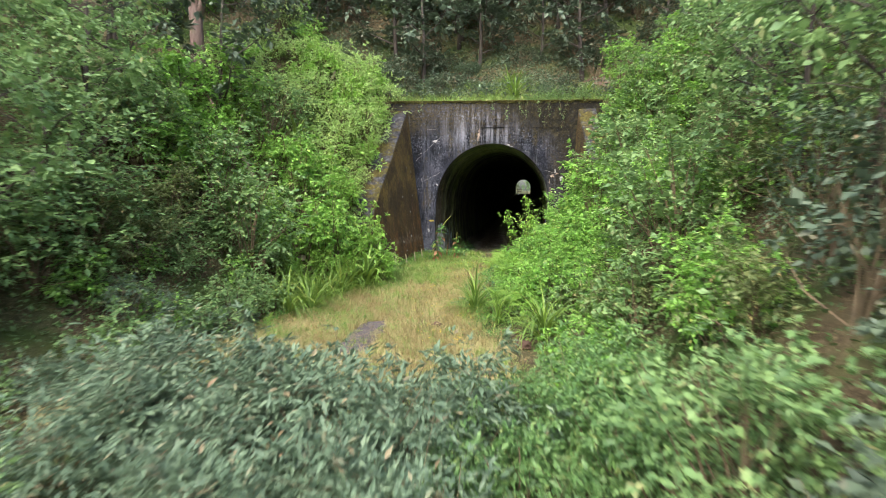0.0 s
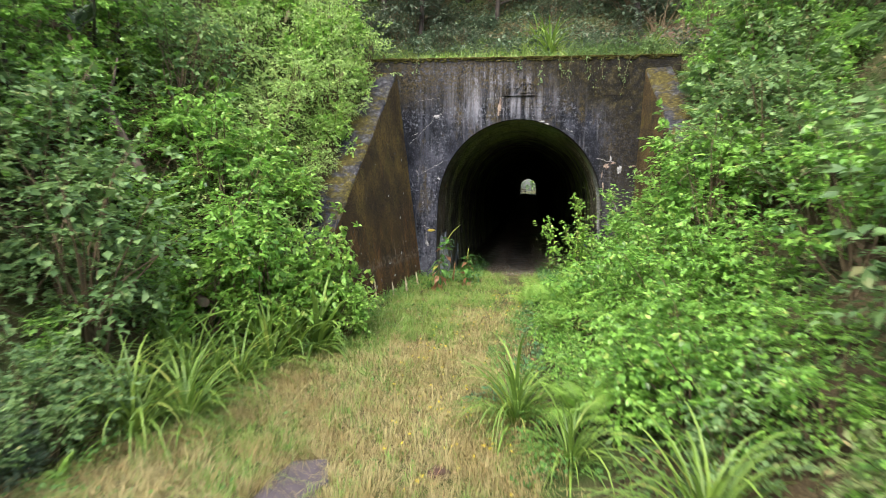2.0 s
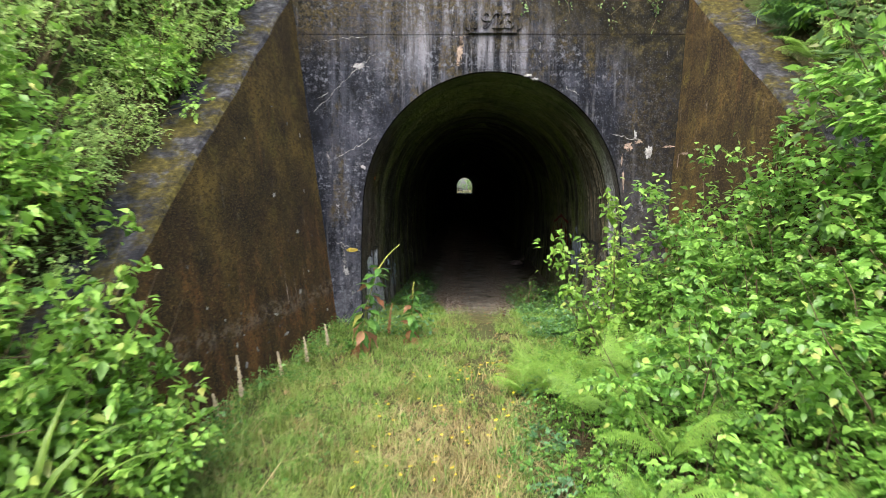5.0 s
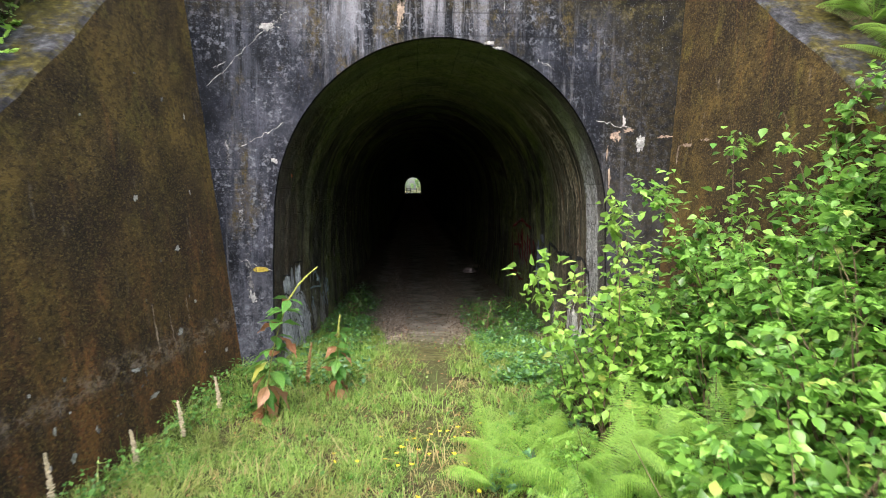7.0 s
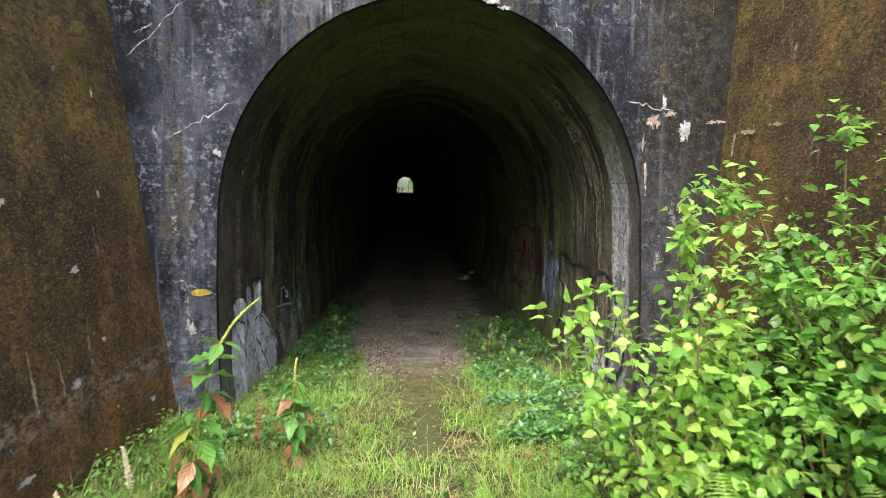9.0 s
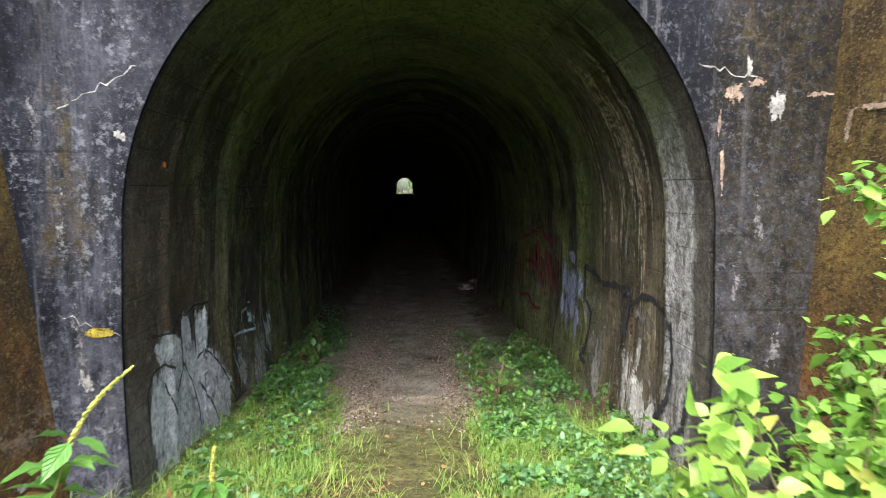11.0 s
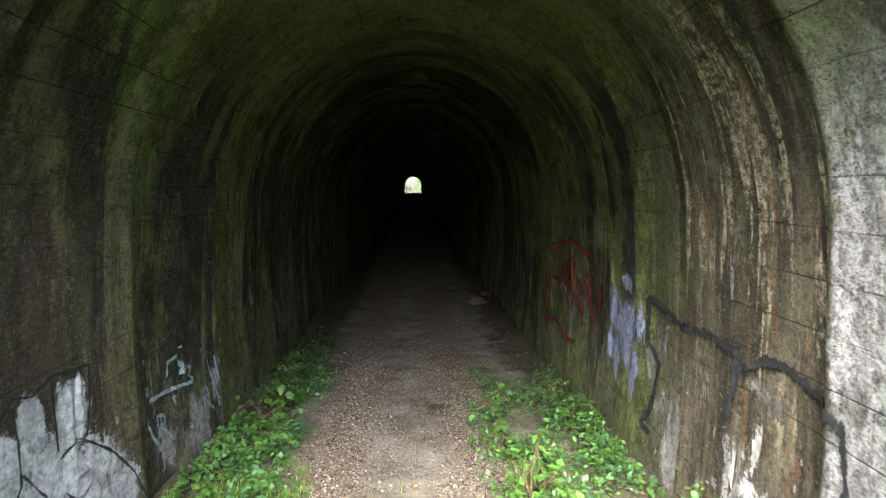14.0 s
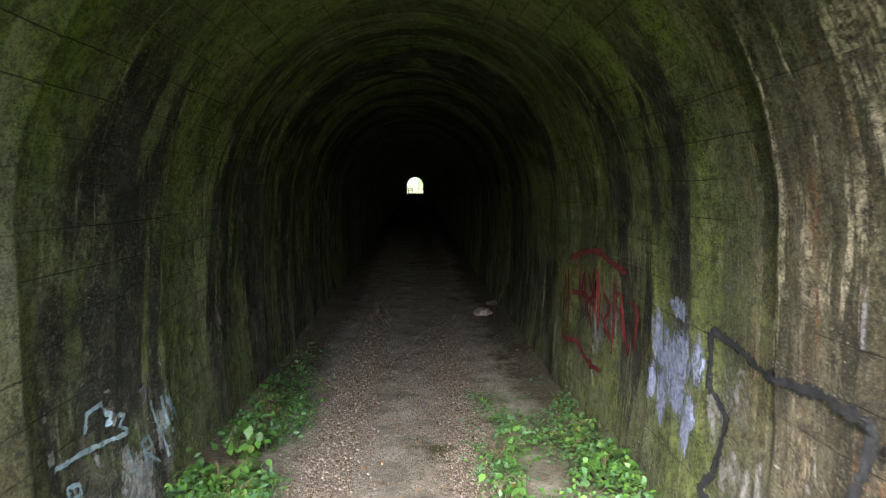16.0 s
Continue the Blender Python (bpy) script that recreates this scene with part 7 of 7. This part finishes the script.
def grass_field(name, label, seed, count, x0, x1, y0, y1, chance, length, width, lean, mat):
    rng = np.random.default_rng(seed)
    pts = []
    xs = x0 + (x1 - x0) * rng.random(count)
    ys = y0 + (y1 - y0) * rng.random(count)
    keep = rng.random(count)
    for x, y, k in zip(xs, ys, keep):
        if k < chance(x, y):
            z = land(x, y) if y < 24.4 else floor_z(y) + 0.02
            pts.append((x, y, z - 0.01))
    v, t = blades(rng, np.array(pts), length, width, lean)
    ob = new(name, fast_mesh(name, v, t, mat))
    return tagged(ob, label, "grass", kind="stuff")


def inside(x, y, soft=0.5):
    return smooth(track_left(y) - soft, track_left(y) + soft, x) * (1 - smooth(track_right(y) - soft, track_right(y) + soft, x))


def dryness(x, y):
    patch = 0.5 + 0.6 * noise.noise((x * 0.9, y * 0.6, 12.0)) + 0.25 * noise.noise((x * 3.0, y * 2.2, 4.0))
    return smooth(0.30, 0.75, patch + 0.44 * smooth(21, 13, y) + 0.42 * math.exp(-((x + 0.15 + 0.09 * max(0, 24 - y)) / 0.75) ** 2) - 0.16 - 0.42 * smooth(20.5, 24.0, y))


def dry_chance(x, y):
    bare = smooth(0.42, 0.2, 0.5 + 0.5 * noise.noise((x * 0.8, y * 0.8, 30.0)))
    return inside(x, y) * (0.12 + 0.88 * dryness(x, y)) * (1 - 0.4 * bare) * (1 - min(1.0, 1.1 * worn_track(x, y))) * smooth(25.6, 23.0, y) * (0.15 if slab_here(x, y) else 1)


def slab_here(x, y):
    return 11.05 < y < 13.75 and abs(x + 1.97 + 0.044 * (y - 12.4)) < 0.30


def worn_track(x, y):
    """The trodden line up the middle."""
    return 0.95 * math.exp(-((x + 0.15 + 0.09 * max(0, 24 - y)) / 0.40) ** 2) * smooth(19, 24.5, y) * (0.8 + 0.7 * noise.noise((x * 2, y * 1.2, 8)))


def green_chance(x, y):
    return inside(x, y, 0.7) * (1.0 - 0.8 * dryness(x, y)) * max(0.0, 1 - 1.15 * worn_track(x, y)) * smooth(28.5, 24.2, y) * (1 - 0.55 * smooth(24.0, 25.2, y)) * (0 if slab_here(x, y) else 1)


grass_field("dry_grass", "short straw-coloured grass on the old track bed", 21, 120000, -6, 2.5, 7, 25.6, dry_chance, 0.22, 0.0038, 1.9, DRYGRASS)
grass_field("green_grass", "short green grass along the track edges", 22, 150000, -6, 2.6, 8, 28.5, green_chance, 0.17, 0.0034, 1.7, GREENGRASS)
grass_field("long_grass", "long green grass along the foot of the walls", 23, 26000, -5, 2.6, 13, 27.5, lambda x, y: 0.9 if (0 < x - track_left(y) < 0.7 or 0 < track_right(y) - x < 0.4) else 0.02, 0.26, 0.0032, 0.9, GREENGRASS)


def grass_tufts(name, label, seed, tufts, chance, mat, length, blades_each=16, wide=(-6, 2.4), along=(8, 25)):
    """Small tussocks whose blades lean out from a common foot, leaving darker gaps between."""
    rng = np.random.default_rng(seed)
    foot, way, size = [], [], []
    for _ in range(tufts):
        x, y = rng.uniform(*wide), rng.uniform(*along)
        if rng.random() < chance(x, y):
            z = land(x, y) if y < 24.4 else floor_z(y) + berm(x, y) + 0.02
            s = length * (0.55 + 0.9 * rng.random()) * (1 - 0.42 * smooth(18.5, 22.0, y))
            for _ in range(blades_each):
                a = 6.283 * rng.random()
                foot.append((x + 0.02 * rng.normal(), y + 0.02 * rng.normal(), z - 0.01))
                way.append((math.cos(a), math.sin(a)))
                size.append((s * (0.6 + 0.6 * rng.random()), 0.25 + 0.9 * rng.random()))
    at, way, size = np.array(foot), np.array(way), np.array(size)
    d = np.concatenate([way, np.zeros((len(way), 1))], 1)
    sd = np.stack([-way[:, 1], way[:, 0], np.zeros(len(way))], 1)
    L, k, up = size[:, :1], size[:, 1:], np.array([[0, 0, 1.0]])
    w = 0.0034
    mid = at + d * L * 0.3 * k + up * L * 0.6
    tip = at + d * L * 0.95 * k + up * L * (1.0 - 0.5 * k)
    v = np.stack([at - sd * w, at + sd * w, mid + sd * w * 0.8, mid - sd * w * 0.8, tip], 1)
    t = np.array([[0, 1, 2], [0, 2, 3], [3, 2, 4]])[None] + (np.arange(len(at)) * 5)[:, None, None]
    ob = new(name, fast_mesh(name, v.reshape(-1, 3), t.reshape(-1, 3), mat))
    tagged(ob, label, "grass", kind="stuff")


grass_tufts("green_grass_tufts", "tufts of longer green grass along the track", 27, 9000, lambda x, y: inside(x, y, 0.6) * (1 - 0.85 * dryness(x, y)) * (1 - worn_track(x, y)), GREENGRASS, 0.21)
grass_tufts("dry_grass_tufts", "tufts of straw-coloured grass on the track bed", 28, 9000, lambda x, y: inside(x, y, 0.5) * (0.1 + 0.9 * dryness(x, y)) * (1 - 0.8 * worn_track(x, y)) * (0 if slab_here(x, y) else 1), DRYGRASS, 0.19)
grass_tufts("mouth_grass", "fresh green grass growing inside the tunnel mouth", 29, 4200, lambda x, y: max(smooth(-0.75, -1.25, x) * smooth(29.2, 27.2, y), smooth(0.3, 0.7, x) * smooth(28.2, 26.6, y)) * smooth(-0.45, 0.0, noise.noise((x * 1.8, y * 1.5, 33.0))), GREENGRASS, 0.20, 14, (-2.15, 2.1), (24.3, 29.2))


def hill_grass():
    rng = np.random.default_rng(24)
    pts = []
    for _ in range(12000):
        x, y = -7 + 14 * rng.random(), 25.8 + 2.9 * rng.random() ** 1.4
        pts.append((x, y, land(x, y) - 0.02))
    for _ in range(9000):
        x, y = -9 + 5 * rng.random(), 20 + 6 * rng.random()
        pts.append((x, y, land(x, y) - 0.02))
    for _ in range(2600):
        pts.append((WL + (WR - WL) * rng.random(), FACE + 0.06 + 0.6 * rng.random(), TOP))
    v, t = blades(rng, np.array(pts), 0.28, 0.005, 0.9)
    ob = new("hill_grass", fast_mesh("hill_grass", v, t, GREENGRASS))
    tagged(ob, "rough grass over the portal and on the banks", "grass", kind="stuff")


hill_grass()


# ---------------------------------------------------------------- stones, litter and loose things
def pebble(rng, r):
    """Points and triangles of one rough little stone."""
    vs = np.array([[1, 0, 0], [-1, 0, 0], [0, 1, 0], [0, -1, 0], [0, 0, 1], [0, 0, -1]], dtype=float)
    vs = vs * r * (1 + 0.25 * rng.normal(0, 1, (6, 1))).clip(0.5, 1.6) * np.array([1, 0.9, 0.6]) + rng.normal(0, 0.12 * r, (6, 3))
    ts = np.array([[0, 2, 4], [2, 1, 4], [1, 3, 4], [3, 0, 4], [2, 0, 5], [1, 2, 5], [3, 1, 5], [0, 3, 5]])
    return vs, ts


def gravel():
    rng = np.random.default_rng(41)
    shapes = [pebble(rng, 1.0) for _ in range(8)]
    V, T, o = [], [], 0
    for k in range(17000):
        y = 26.7 + min(34.0, rng.exponential(7.5))
        lane = rng.random()
        x = (-0.88 + 0.21 * rng.normal()) if lane < 0.46 else ((0.64 + 0.22 * rng.normal()) if lane < 0.86 else rng.uniform(-1.9, 2.0))
        r = 0.006 + 0.019 * rng.random() ** 2.4
        v, t = shapes[k % 8]
        a = rng.random() * 6.28
        c, s = math.cos(a), math.sin(a)
        w = v @ np.array([[c, s, 0], [-s, c, 0], [0, 0, 1]]) * r + np.array([x, y, floor_z(y) + 0.02 + 0.3 * r + 0.03 * noise.noise((x * 1.3, y * 1.3, 7)) + berm(x, y)])
        V.append(w)
        T.append(t + o)
        o += len(v)
    ob = new("gravel", fast_mesh("gravel", np.concatenate(V), np.concatenate(T), CHIPS))
    tagged(ob, "brown and pale gravel lying in two lines along the tunnel floor", "gravel", kind="stuff")


gravel()


def litter():
    rng = np.random.default_rng(42)
    n = 4000
    y = 8 + 30 * rng.random(n) ** 1.6
    x = rng.normal(-0.6, 1.6, n).clip(-4, 2.0)
    z = np.array([(floor_z(b) + 0.03) if b > 24.4 else land(a, b) + 0.03 for a, b in zip(x, y)])
    at = np.stack([x, y, z], 1)
    v, t = leaves(rng, at, rng.normal(0, 1, (n, 3)) * np.array([1, 1, 0.1]), 0.045, LEAF4, LEAF4_T, 1.6)
    ob = new("leaf_litter", fast_mesh("leaf_litter", v, t, DEADLEAF))
    tagged(ob, "brown fallen leaves on grass and gravel", "leaf litter", kind="stuff")


litter()


def flowers():
    rng = np.random.default_rng(43)
    at = []
    for _ in range(170):
        y = 12 + 11 * rng.random()
        x = track_right(y) - 0.2 - 1.6 * rng.random()
        at.append((x, y, land(x, y) + 0.10 + 0.06 * rng.random()))
    at = np.repeat(np.array(at), 5, axis=0)
    a = np.tile(np.arange(5) * 2 * math.pi / 5, 170)
    v, t = leaves(rng, at, np.stack([np.cos(a), np.sin(a), 0.3 * np.ones(850)], 1) * 3, 0.026, LEAF4, LEAF4_T, 2.0)
    ob = new("yellow_flowers", fast_mesh("yellow_flowers", v, t, YFLOWER))
    tagged(ob, "tiny yellow flowers in the grass", "flowers", kind="stuff")


flowers()

def undergrowth(name, label, seed, count, x0, x1, y0, y1, keep, leaf, high, mat):
    """A mat of low leaves over the slopes, too many to tell apart."""
    rng = np.random.default_rng(seed)
    pts = []
    for _ in range(count):
        x, y = x0 + (x1 - x0) * rng.random(), y0 + (y1 - y0) * rng.random()
        if keep(x, y):
            pts.append((x, y, land(x, y) + high * rng.random() * (0.6 + 0.8 * noise.noise((x * 0.8, y * 0.8, seed)))))
    at = np.array(pts)
    v, t = leaves(rng, at, rng.normal(0, 1, at.shape) * np.array([1, 1, 0.4]), leaf, LEAF4, LEAF4_T)
    ob = new(name, fast_mesh(name, v, t, mat))
    tagged(ob, label, "undergrowth", kind="stuff")


undergrowth("hill_undergrowth", "dark low undergrowth under the forest trees", 51, 40000, -20, 20, 26.0, 50, lambda x, y: not (abs(x - 4.2) < 1.4 and 27.2 < y < 30), 0.15, 0.6, FORESTLEAF)
undergrowth("left_undergrowth", "low leafy undergrowth on the left bank", 52, 42000, -14, -3.6, 2, 26, lambda x, y: x < (track_left(y) - 0.4 if y < 18.4 else wing_x(y, cap_z(y), -1) - 0.75), 0.085, 0.5, UNDERLEAF)
undergrowth("right_undergrowth", "low leafy undergrowth on the right bank", 53, 42000, 0.8, 12, 1, 26, lambda x, y: x > (track_right(y) + 0.9 if y < 20 else max(wing_x(y, cap_z(y), 1) + 0.75, 1.2)) or (x > track_right(y) + 0.8 and x < wing_x(y, 0, 1) - 0.15 and y < 24.3), 0.085, 0.5, UNDERLEAF)

undergrowth("portal_undergrowth", "grey-green undergrowth above the portal", 54, 26000, -8.5, 8.5, 26.1, 31.5, lambda x, y: not (abs(x - 4.4) < 1.1 and 27.6 < y < 29.4) and math.hypot(x - 0.75, y - 26.4) > 0.9, 0.085, 0.75, GREYLEAF)


def verge_herbs():
    """Clover and small leafy weeds in the grass along both edges of the track."""
    rng = np.random.default_rng(58)
    pts = []
    for _ in range(60000):
        x, y = rng.uniform(-5, 1.6), 12.5 + 12.3 * rng.random()
        edge = max(math.exp(-((x - track_left(y) - 0.25) / 0.35) ** 2), math.exp(-((x - track_right(y) - 0.1) / 0.4) ** 2))
        patch = smooth(0.05, 0.35, noise.noise((x * 1.7, y * 1.4, 25.0)) + 0.28 * edge)
        if rng.random() < patch * (0.22 + 0.78 * edge) * (1 - worn_track(x, y)):
            pts.append((x, y, land(x, y) + 0.05 + 0.16 * rng.random() * (0.4 + edge)))
    at = np.array(pts)
    v, t = leaves(rng, at, rng.normal(0, 1, at.shape) * np.array([1, 1, 0.35]), 0.045)
    ob = new("verge_herbs", fast_mesh("verge_herbs", v, t, HERBLEAF))
    tagged(ob, "clover and small leafy weeds in the grass verge", "herbs", kind="stuff")


verge_herbs()


def herb_mat():
    """Small herbs spreading along both sides of the tunnel mouth."""
    rng = np.random.default_rng(55)
    pts = []
    for _ in range(90000):
        x, y = rng.uniform(-2.15, 2.1), 24.2 + 11.5 * rng.random() ** 1.25
        left = smooth(-0.85 - 0.3 * smooth(27.0, 29.0, y), -1.45, x) * smooth(36, 31, y) * (0.35 + 0.65 * smooth(26.5, 28.0, y))
        right = smooth(0.45, 0.8, x) * smooth(33.5, 30.5, y) * (0.45 + 0.55 * smooth(27.6, 26.4, y) + 0.5 * math.exp(-((x - 0.95) / 0.25) ** 2) + 0.55 * math.exp(-((x - 1.95) / 0.2) ** 2))
        patch = smooth(-0.35, 0.12, noise.noise((x * 1.9, y * 1.3, 5.0)))
        if rng.random() < max(left, right) * patch * 0.75:
            tall = 0.5 + 1.2 * max(0.0, noise.noise((x * 2.5, y * 2.5, 15.0)))
            pts.append((x, y, floor_z(y) + berm(x, y) + 0.03 + 0.24 * rng.random() * patch * tall))
    at = np.array(pts)
    half = len(at) // 3
    v, t = leaves(rng, at[half:], rng.normal(0, 1, at[half:].shape) * np.array([1, 1, 0.35]), 0.05)
    ob = new("herb_mat", fast_mesh("herb_mat", v, t, HERBLEAF))
    tagged(ob, "low mat of small green herbs along the tunnel walls", "herbs", kind="stuff")
    v, t = leaves(rng, at[:half], rng.normal(0, 1, at[:half].shape) * np.array([1, 1, 0.35]), 0.065)
    ob = new("dark_herb_mat", fast_mesh("dark_herb_mat", v, t, BLUEHERB))
    tagged(ob, "low mat of blue-green herbs along the tunnel walls", "herbs", kind="stuff")


herb_mat()

def sunken_slab():
    """A worn concrete slab with a broken outline, half grown over."""
    rng = np.random.default_rng(61)
    bm = bmesh.new()
    ring = []
    for k in range(30):
        a = 2 * math.pi * k / 30
        x, y = 0.33 * math.copysign(abs(math.cos(a)) ** 0.6, math.cos(a)), 1.42 * math.copysign(abs(math.sin(a)) ** 0.6, math.sin(a))
        ring.append(((x + 0.05 * rng.normal()), y + 0.05 * rng.normal()))
    top = [bm.verts.new((x, y, 0.012 * rng.normal())) for x, y in ring]
    inner = [bm.verts.new((x * 0.6, y * 0.7, 0.02 + 0.012 * rng.normal())) for x, y in ring]
    low = [bm.verts.new((x * 1.04, y * 1.02, -0.2)) for x, y in ring]
    for k in range(30):
        n = (k + 1) % 30
        bm.faces.new((top[k], top[n], inner[n], inner[k]))
        bm.faces.new((low[k], low[n], top[n], top[k]))
    bm.faces.new(inner)
    ob = part("concrete_slab", bm, SLAB)
    ob.matrix_world = pose(-1.97, 12.4, land(-1.97, 12.4) + 0.045, 1.0, 2, 2.5)
    return tagged(ob, "grey concrete slab sunk in the grass", "slab")


sunken_slab()


def far_gate():
    """A small timber barrier in front of the far mouth."""
    z = land(-1.3, 203.0)
    ob = thing("timber_barrier", Matrix.Translation((-1.35, 203.0, z)), "dark timber barrier beyond the far tunnel mouth", "barrier")
    for x in (-0.6, 0.6):
        bm = bmesh.new()
        bmesh.ops.create_cube(bm, size=1.0, matrix=Matrix.Translation((x, 0, 0.75)) @ Matrix.Diagonal((0.16, 0.16, 1.5, 1)))
        bmesh.ops.bevel(bm, geom=bm.edges[:], offset=0.015, segments=2, affect="EDGES")
        part("post", bm, BARK, ob)
    for h in (0.7, 1.3):
        bm = bmesh.new()
        bmesh.ops.create_cube(bm, size=1.0, matrix=Matrix.Translation((0, -0.1, h)) @ Matrix.Diagonal((1.5, 0.06, 0.18, 1)))
        bmesh.ops.bevel(bm, geom=bm.edges[:], offset=0.01, segments=2, affect="EDGES")
        part("rail", bm, BARK, ob)


far_gate()


def fallen_log():
    ob = thing("fallen_log", Matrix.Translation((-5.45, 17.25, land(-5.45, 17.25) + 0.18)) @ Matrix.Rotation(radians(-25), 4, "Z"), "broken reddish-brown log lying under the shrubs", "log")
    solid("log_body", *tube([(-0.55, 0, 0.05), (-0.2, 0.02, 0.03), (0.2, 0, 0.0), (0.6, -0.05, -0.05)], [0.12, 0.13, 0.11, 0.08], 10), DEADWOOD, ob)
    solid("broken_branch", *tube([(0.1, 0, 0.05), (0.25, -0.1, 0.25), (0.3, -0.15, 0.4)], [0.04, 0.03, 0.015], 6), DEADWOOD, ob)


fallen_log()


def dead_branch():
    ob = thing("dead_branch", Matrix.Translation((-7.4, 18.5, land(-7.4, 18.5))), "bare grey dead branch leaning out of the shrubs", "branch")
    g = 3.3 - land(-7.4, 18.5)
    solid("limb", *tube([(0.5, 0.0, 0.0), (0.3, 0.0, g * 0.5), (0.1, 0, g), (-0.35, 0.1, g + 0.75), (-0.8, 0.2, g + 1.3), (-1.2, 0.3, g + 2.1)], [0.11, 0.10, 0.095, 0.085, 0.07, 0.04], 9), DEADWOOD, ob, smooth=True)
    solid("side_limb", *tube([(-0.35, 0.1, g + 0.75), (-0.1, 0.0, g + 1.2), (0.0, 0.0, g + 1.6)], [0.045, 0.03, 0.012], 6), DEADWOOD, ob, smooth=True)


dead_branch()


def rock(name, at, r, mat, label, seed, flat=0.6):
    rng = np.random.default_rng(seed)
    bm = bmesh.new()
    bmesh.ops.create_icosphere(bm, subdivisions=3, radius=r)
    for v in bm.verts:
        v.co *= 1 + 0.35 * noise.noise(v.co * (1.6 / r) + Vector((seed, 0, 0)))
        v.co.z *= flat
    ob = part(name, bm, mat)
    ob.location = at
    return tagged(ob, label, "rock")


rock("rock", (1.62, 38.6, floor_z(38.6) + 0.09), 0.2, PINKROCK, "pale pinkish rock at the foot of the tunnel wall", 2)
rock("rock", (1.95, 39.6, floor_z(39.6) + 0.10), 0.16, STONE, "brown rock at the foot of the tunnel wall", 3)
rock("rock", (-0.62, 13.75, land(-0.62, 13.75) + 0.05), 0.11, SOIL, "dark reddish stone in the grass", 4)
rock("rock", (1.35, 12.1, land(1.35, 12.1) + 0.06), 0.16, SOIL, "dark reddish stone in the grass", 6)


def stick():
    ob = thing("stick", Matrix.Translation((1.75, 37.6, floor_z(37.6))), "dark stick leaning on the tunnel wall", "stick")
    solid("stick_body", *tube([(0, 0, 0.01), (0.1, 0.3, 0.3), (0.32, 0.8, 0.75)], [0.025, 0.02, 0.012], 6), BARK, ob)


stick()

tag = solid("marker_tag", [(0, 0, 0), (0.10, 0, 0), (0.10, 0, 0.085), (0, 0, 0.085), (0, 0.006, 0), (0.10, 0.006, 0), (0.10, 0.006, 0.085), (0, 0.006, 0.085)], [(0, 1, 2, 3), (7, 6, 5, 4), (0, 4, 5, 1), (1, 5, 6, 2), (2, 6, 7, 3), (3, 7, 4, 0)], ORANGE)
tag.matrix_world = pose(-2.155, 25.52, 2.61, 0, 14, 90) @ Matrix.Scale(0.55, 4)
tagged(tag, "small orange plastic marker fixed to the lining", "marker")


def soil_bank(name, x, y, w, h, seed, label):
    """A bare scrape of red-brown earth that follows the slope."""
    vs, fs = [], []
    n = 14
    for j in range(n):
        for i in range(n):
            u, v = i / (n - 1) - 0.5, j / (n - 1) - 0.5
            px, py = x + u * w, y + v * h
            edge = max(0.0, 1 - (2 * abs(u)) ** 3) * max(0.0, 1 - (2 * abs(v)) ** 3)
            vs.append((px, py, land(px, py) - 0.08 + 0.18 * edge + 0.06 * noise.noise((px * 3, py * 3, seed))))
    for j in range(n - 1):
        for i in range(n - 1):
            a = j * n + i
            fs.append((a, a + 1, a + n + 1, a + n))
    return tagged(solid(name, vs, fs, SOIL, smooth=True), label, "soil", kind="structure")


soil_bank("soil_patch_1", 4.6, 28.4, 2.6, 1.8, 1, "bare red-brown soil on the slope above the portal")
soil_bank("soil_patch_2", 2.55, 12.4, 0.9, 1.3, 2, "bare red-brown soil at the foot of the bank")


def parapet_moss():
    rng = np.random.default_rng(45)
    V, T, o = [], [], 0
    shapes = [pebble(rng, 1.0) for _ in range(5)]
    for k in range(2200):
        x = WL + (WR - WL) * rng.random()
        r = 0.02 + 0.05 * rng.random() ** 2
        v, t = shapes[k % 5]
        V.append(v * np.array([r * 1.6, r, r * 0.8]) + np.array([x, FACE - 0.02 + 0.5 * rng.random() ** 3, TOP + 0.01 - 0.10 * rng.random() ** 4]))
        T.append(t + o)
        o += len(v)
    ob = new("parapet_moss", fast_mesh("parapet_moss", np.concatenate(V), np.concatenate(T), MOSSMAT))
    tagged(ob, "olive moss cushions along the parapet top", "moss", kind="stuff")


parapet_moss()


def plume(x, y, h, seed):
    ob = thing("plume_grass", Matrix.Translation((x, y, land(x, y))), "cream feathery grass plume on the bank", "grass plume", "grass plumes")
    pts = [(0.0, 0, 0), (0.03, 0, h * 0.5), (0.08, 0, h * 0.8), (0.2, 0, h)]
    solid("stem", *tube(pts, [0.006, 0.005, 0.004, 0.002], 5), STALK, ob)
    rng = np.random.default_rng(seed)
    n = 260
    t = rng.random(n)
    at = np.stack([0.08 + 0.12 * t, np.zeros(n), h * (0.8 + 0.2 * t)], 1) + rng.normal(0, 0.015, (n, 3))
    v, tr = leaves(rng, at, np.stack([0.4 * np.ones(n), rng.normal(0, 0.3, n), np.ones(n)], 1), 0.06, LEAF4 * np.array([0.3, 1, 1]), LEAF4_T)
    p = new("plume", fast_mesh("plume", v, tr, PLUME))
    p.parent = ob


for k, (x, y, h) in enumerate([(-5.4, 24.2, 1.3), (-5.0, 24.8, 1.2), (-4.7, 23.2, 1.0), (-6.2, 23.4, 1.3)]):
    plume(x, y, h, 70 + k)
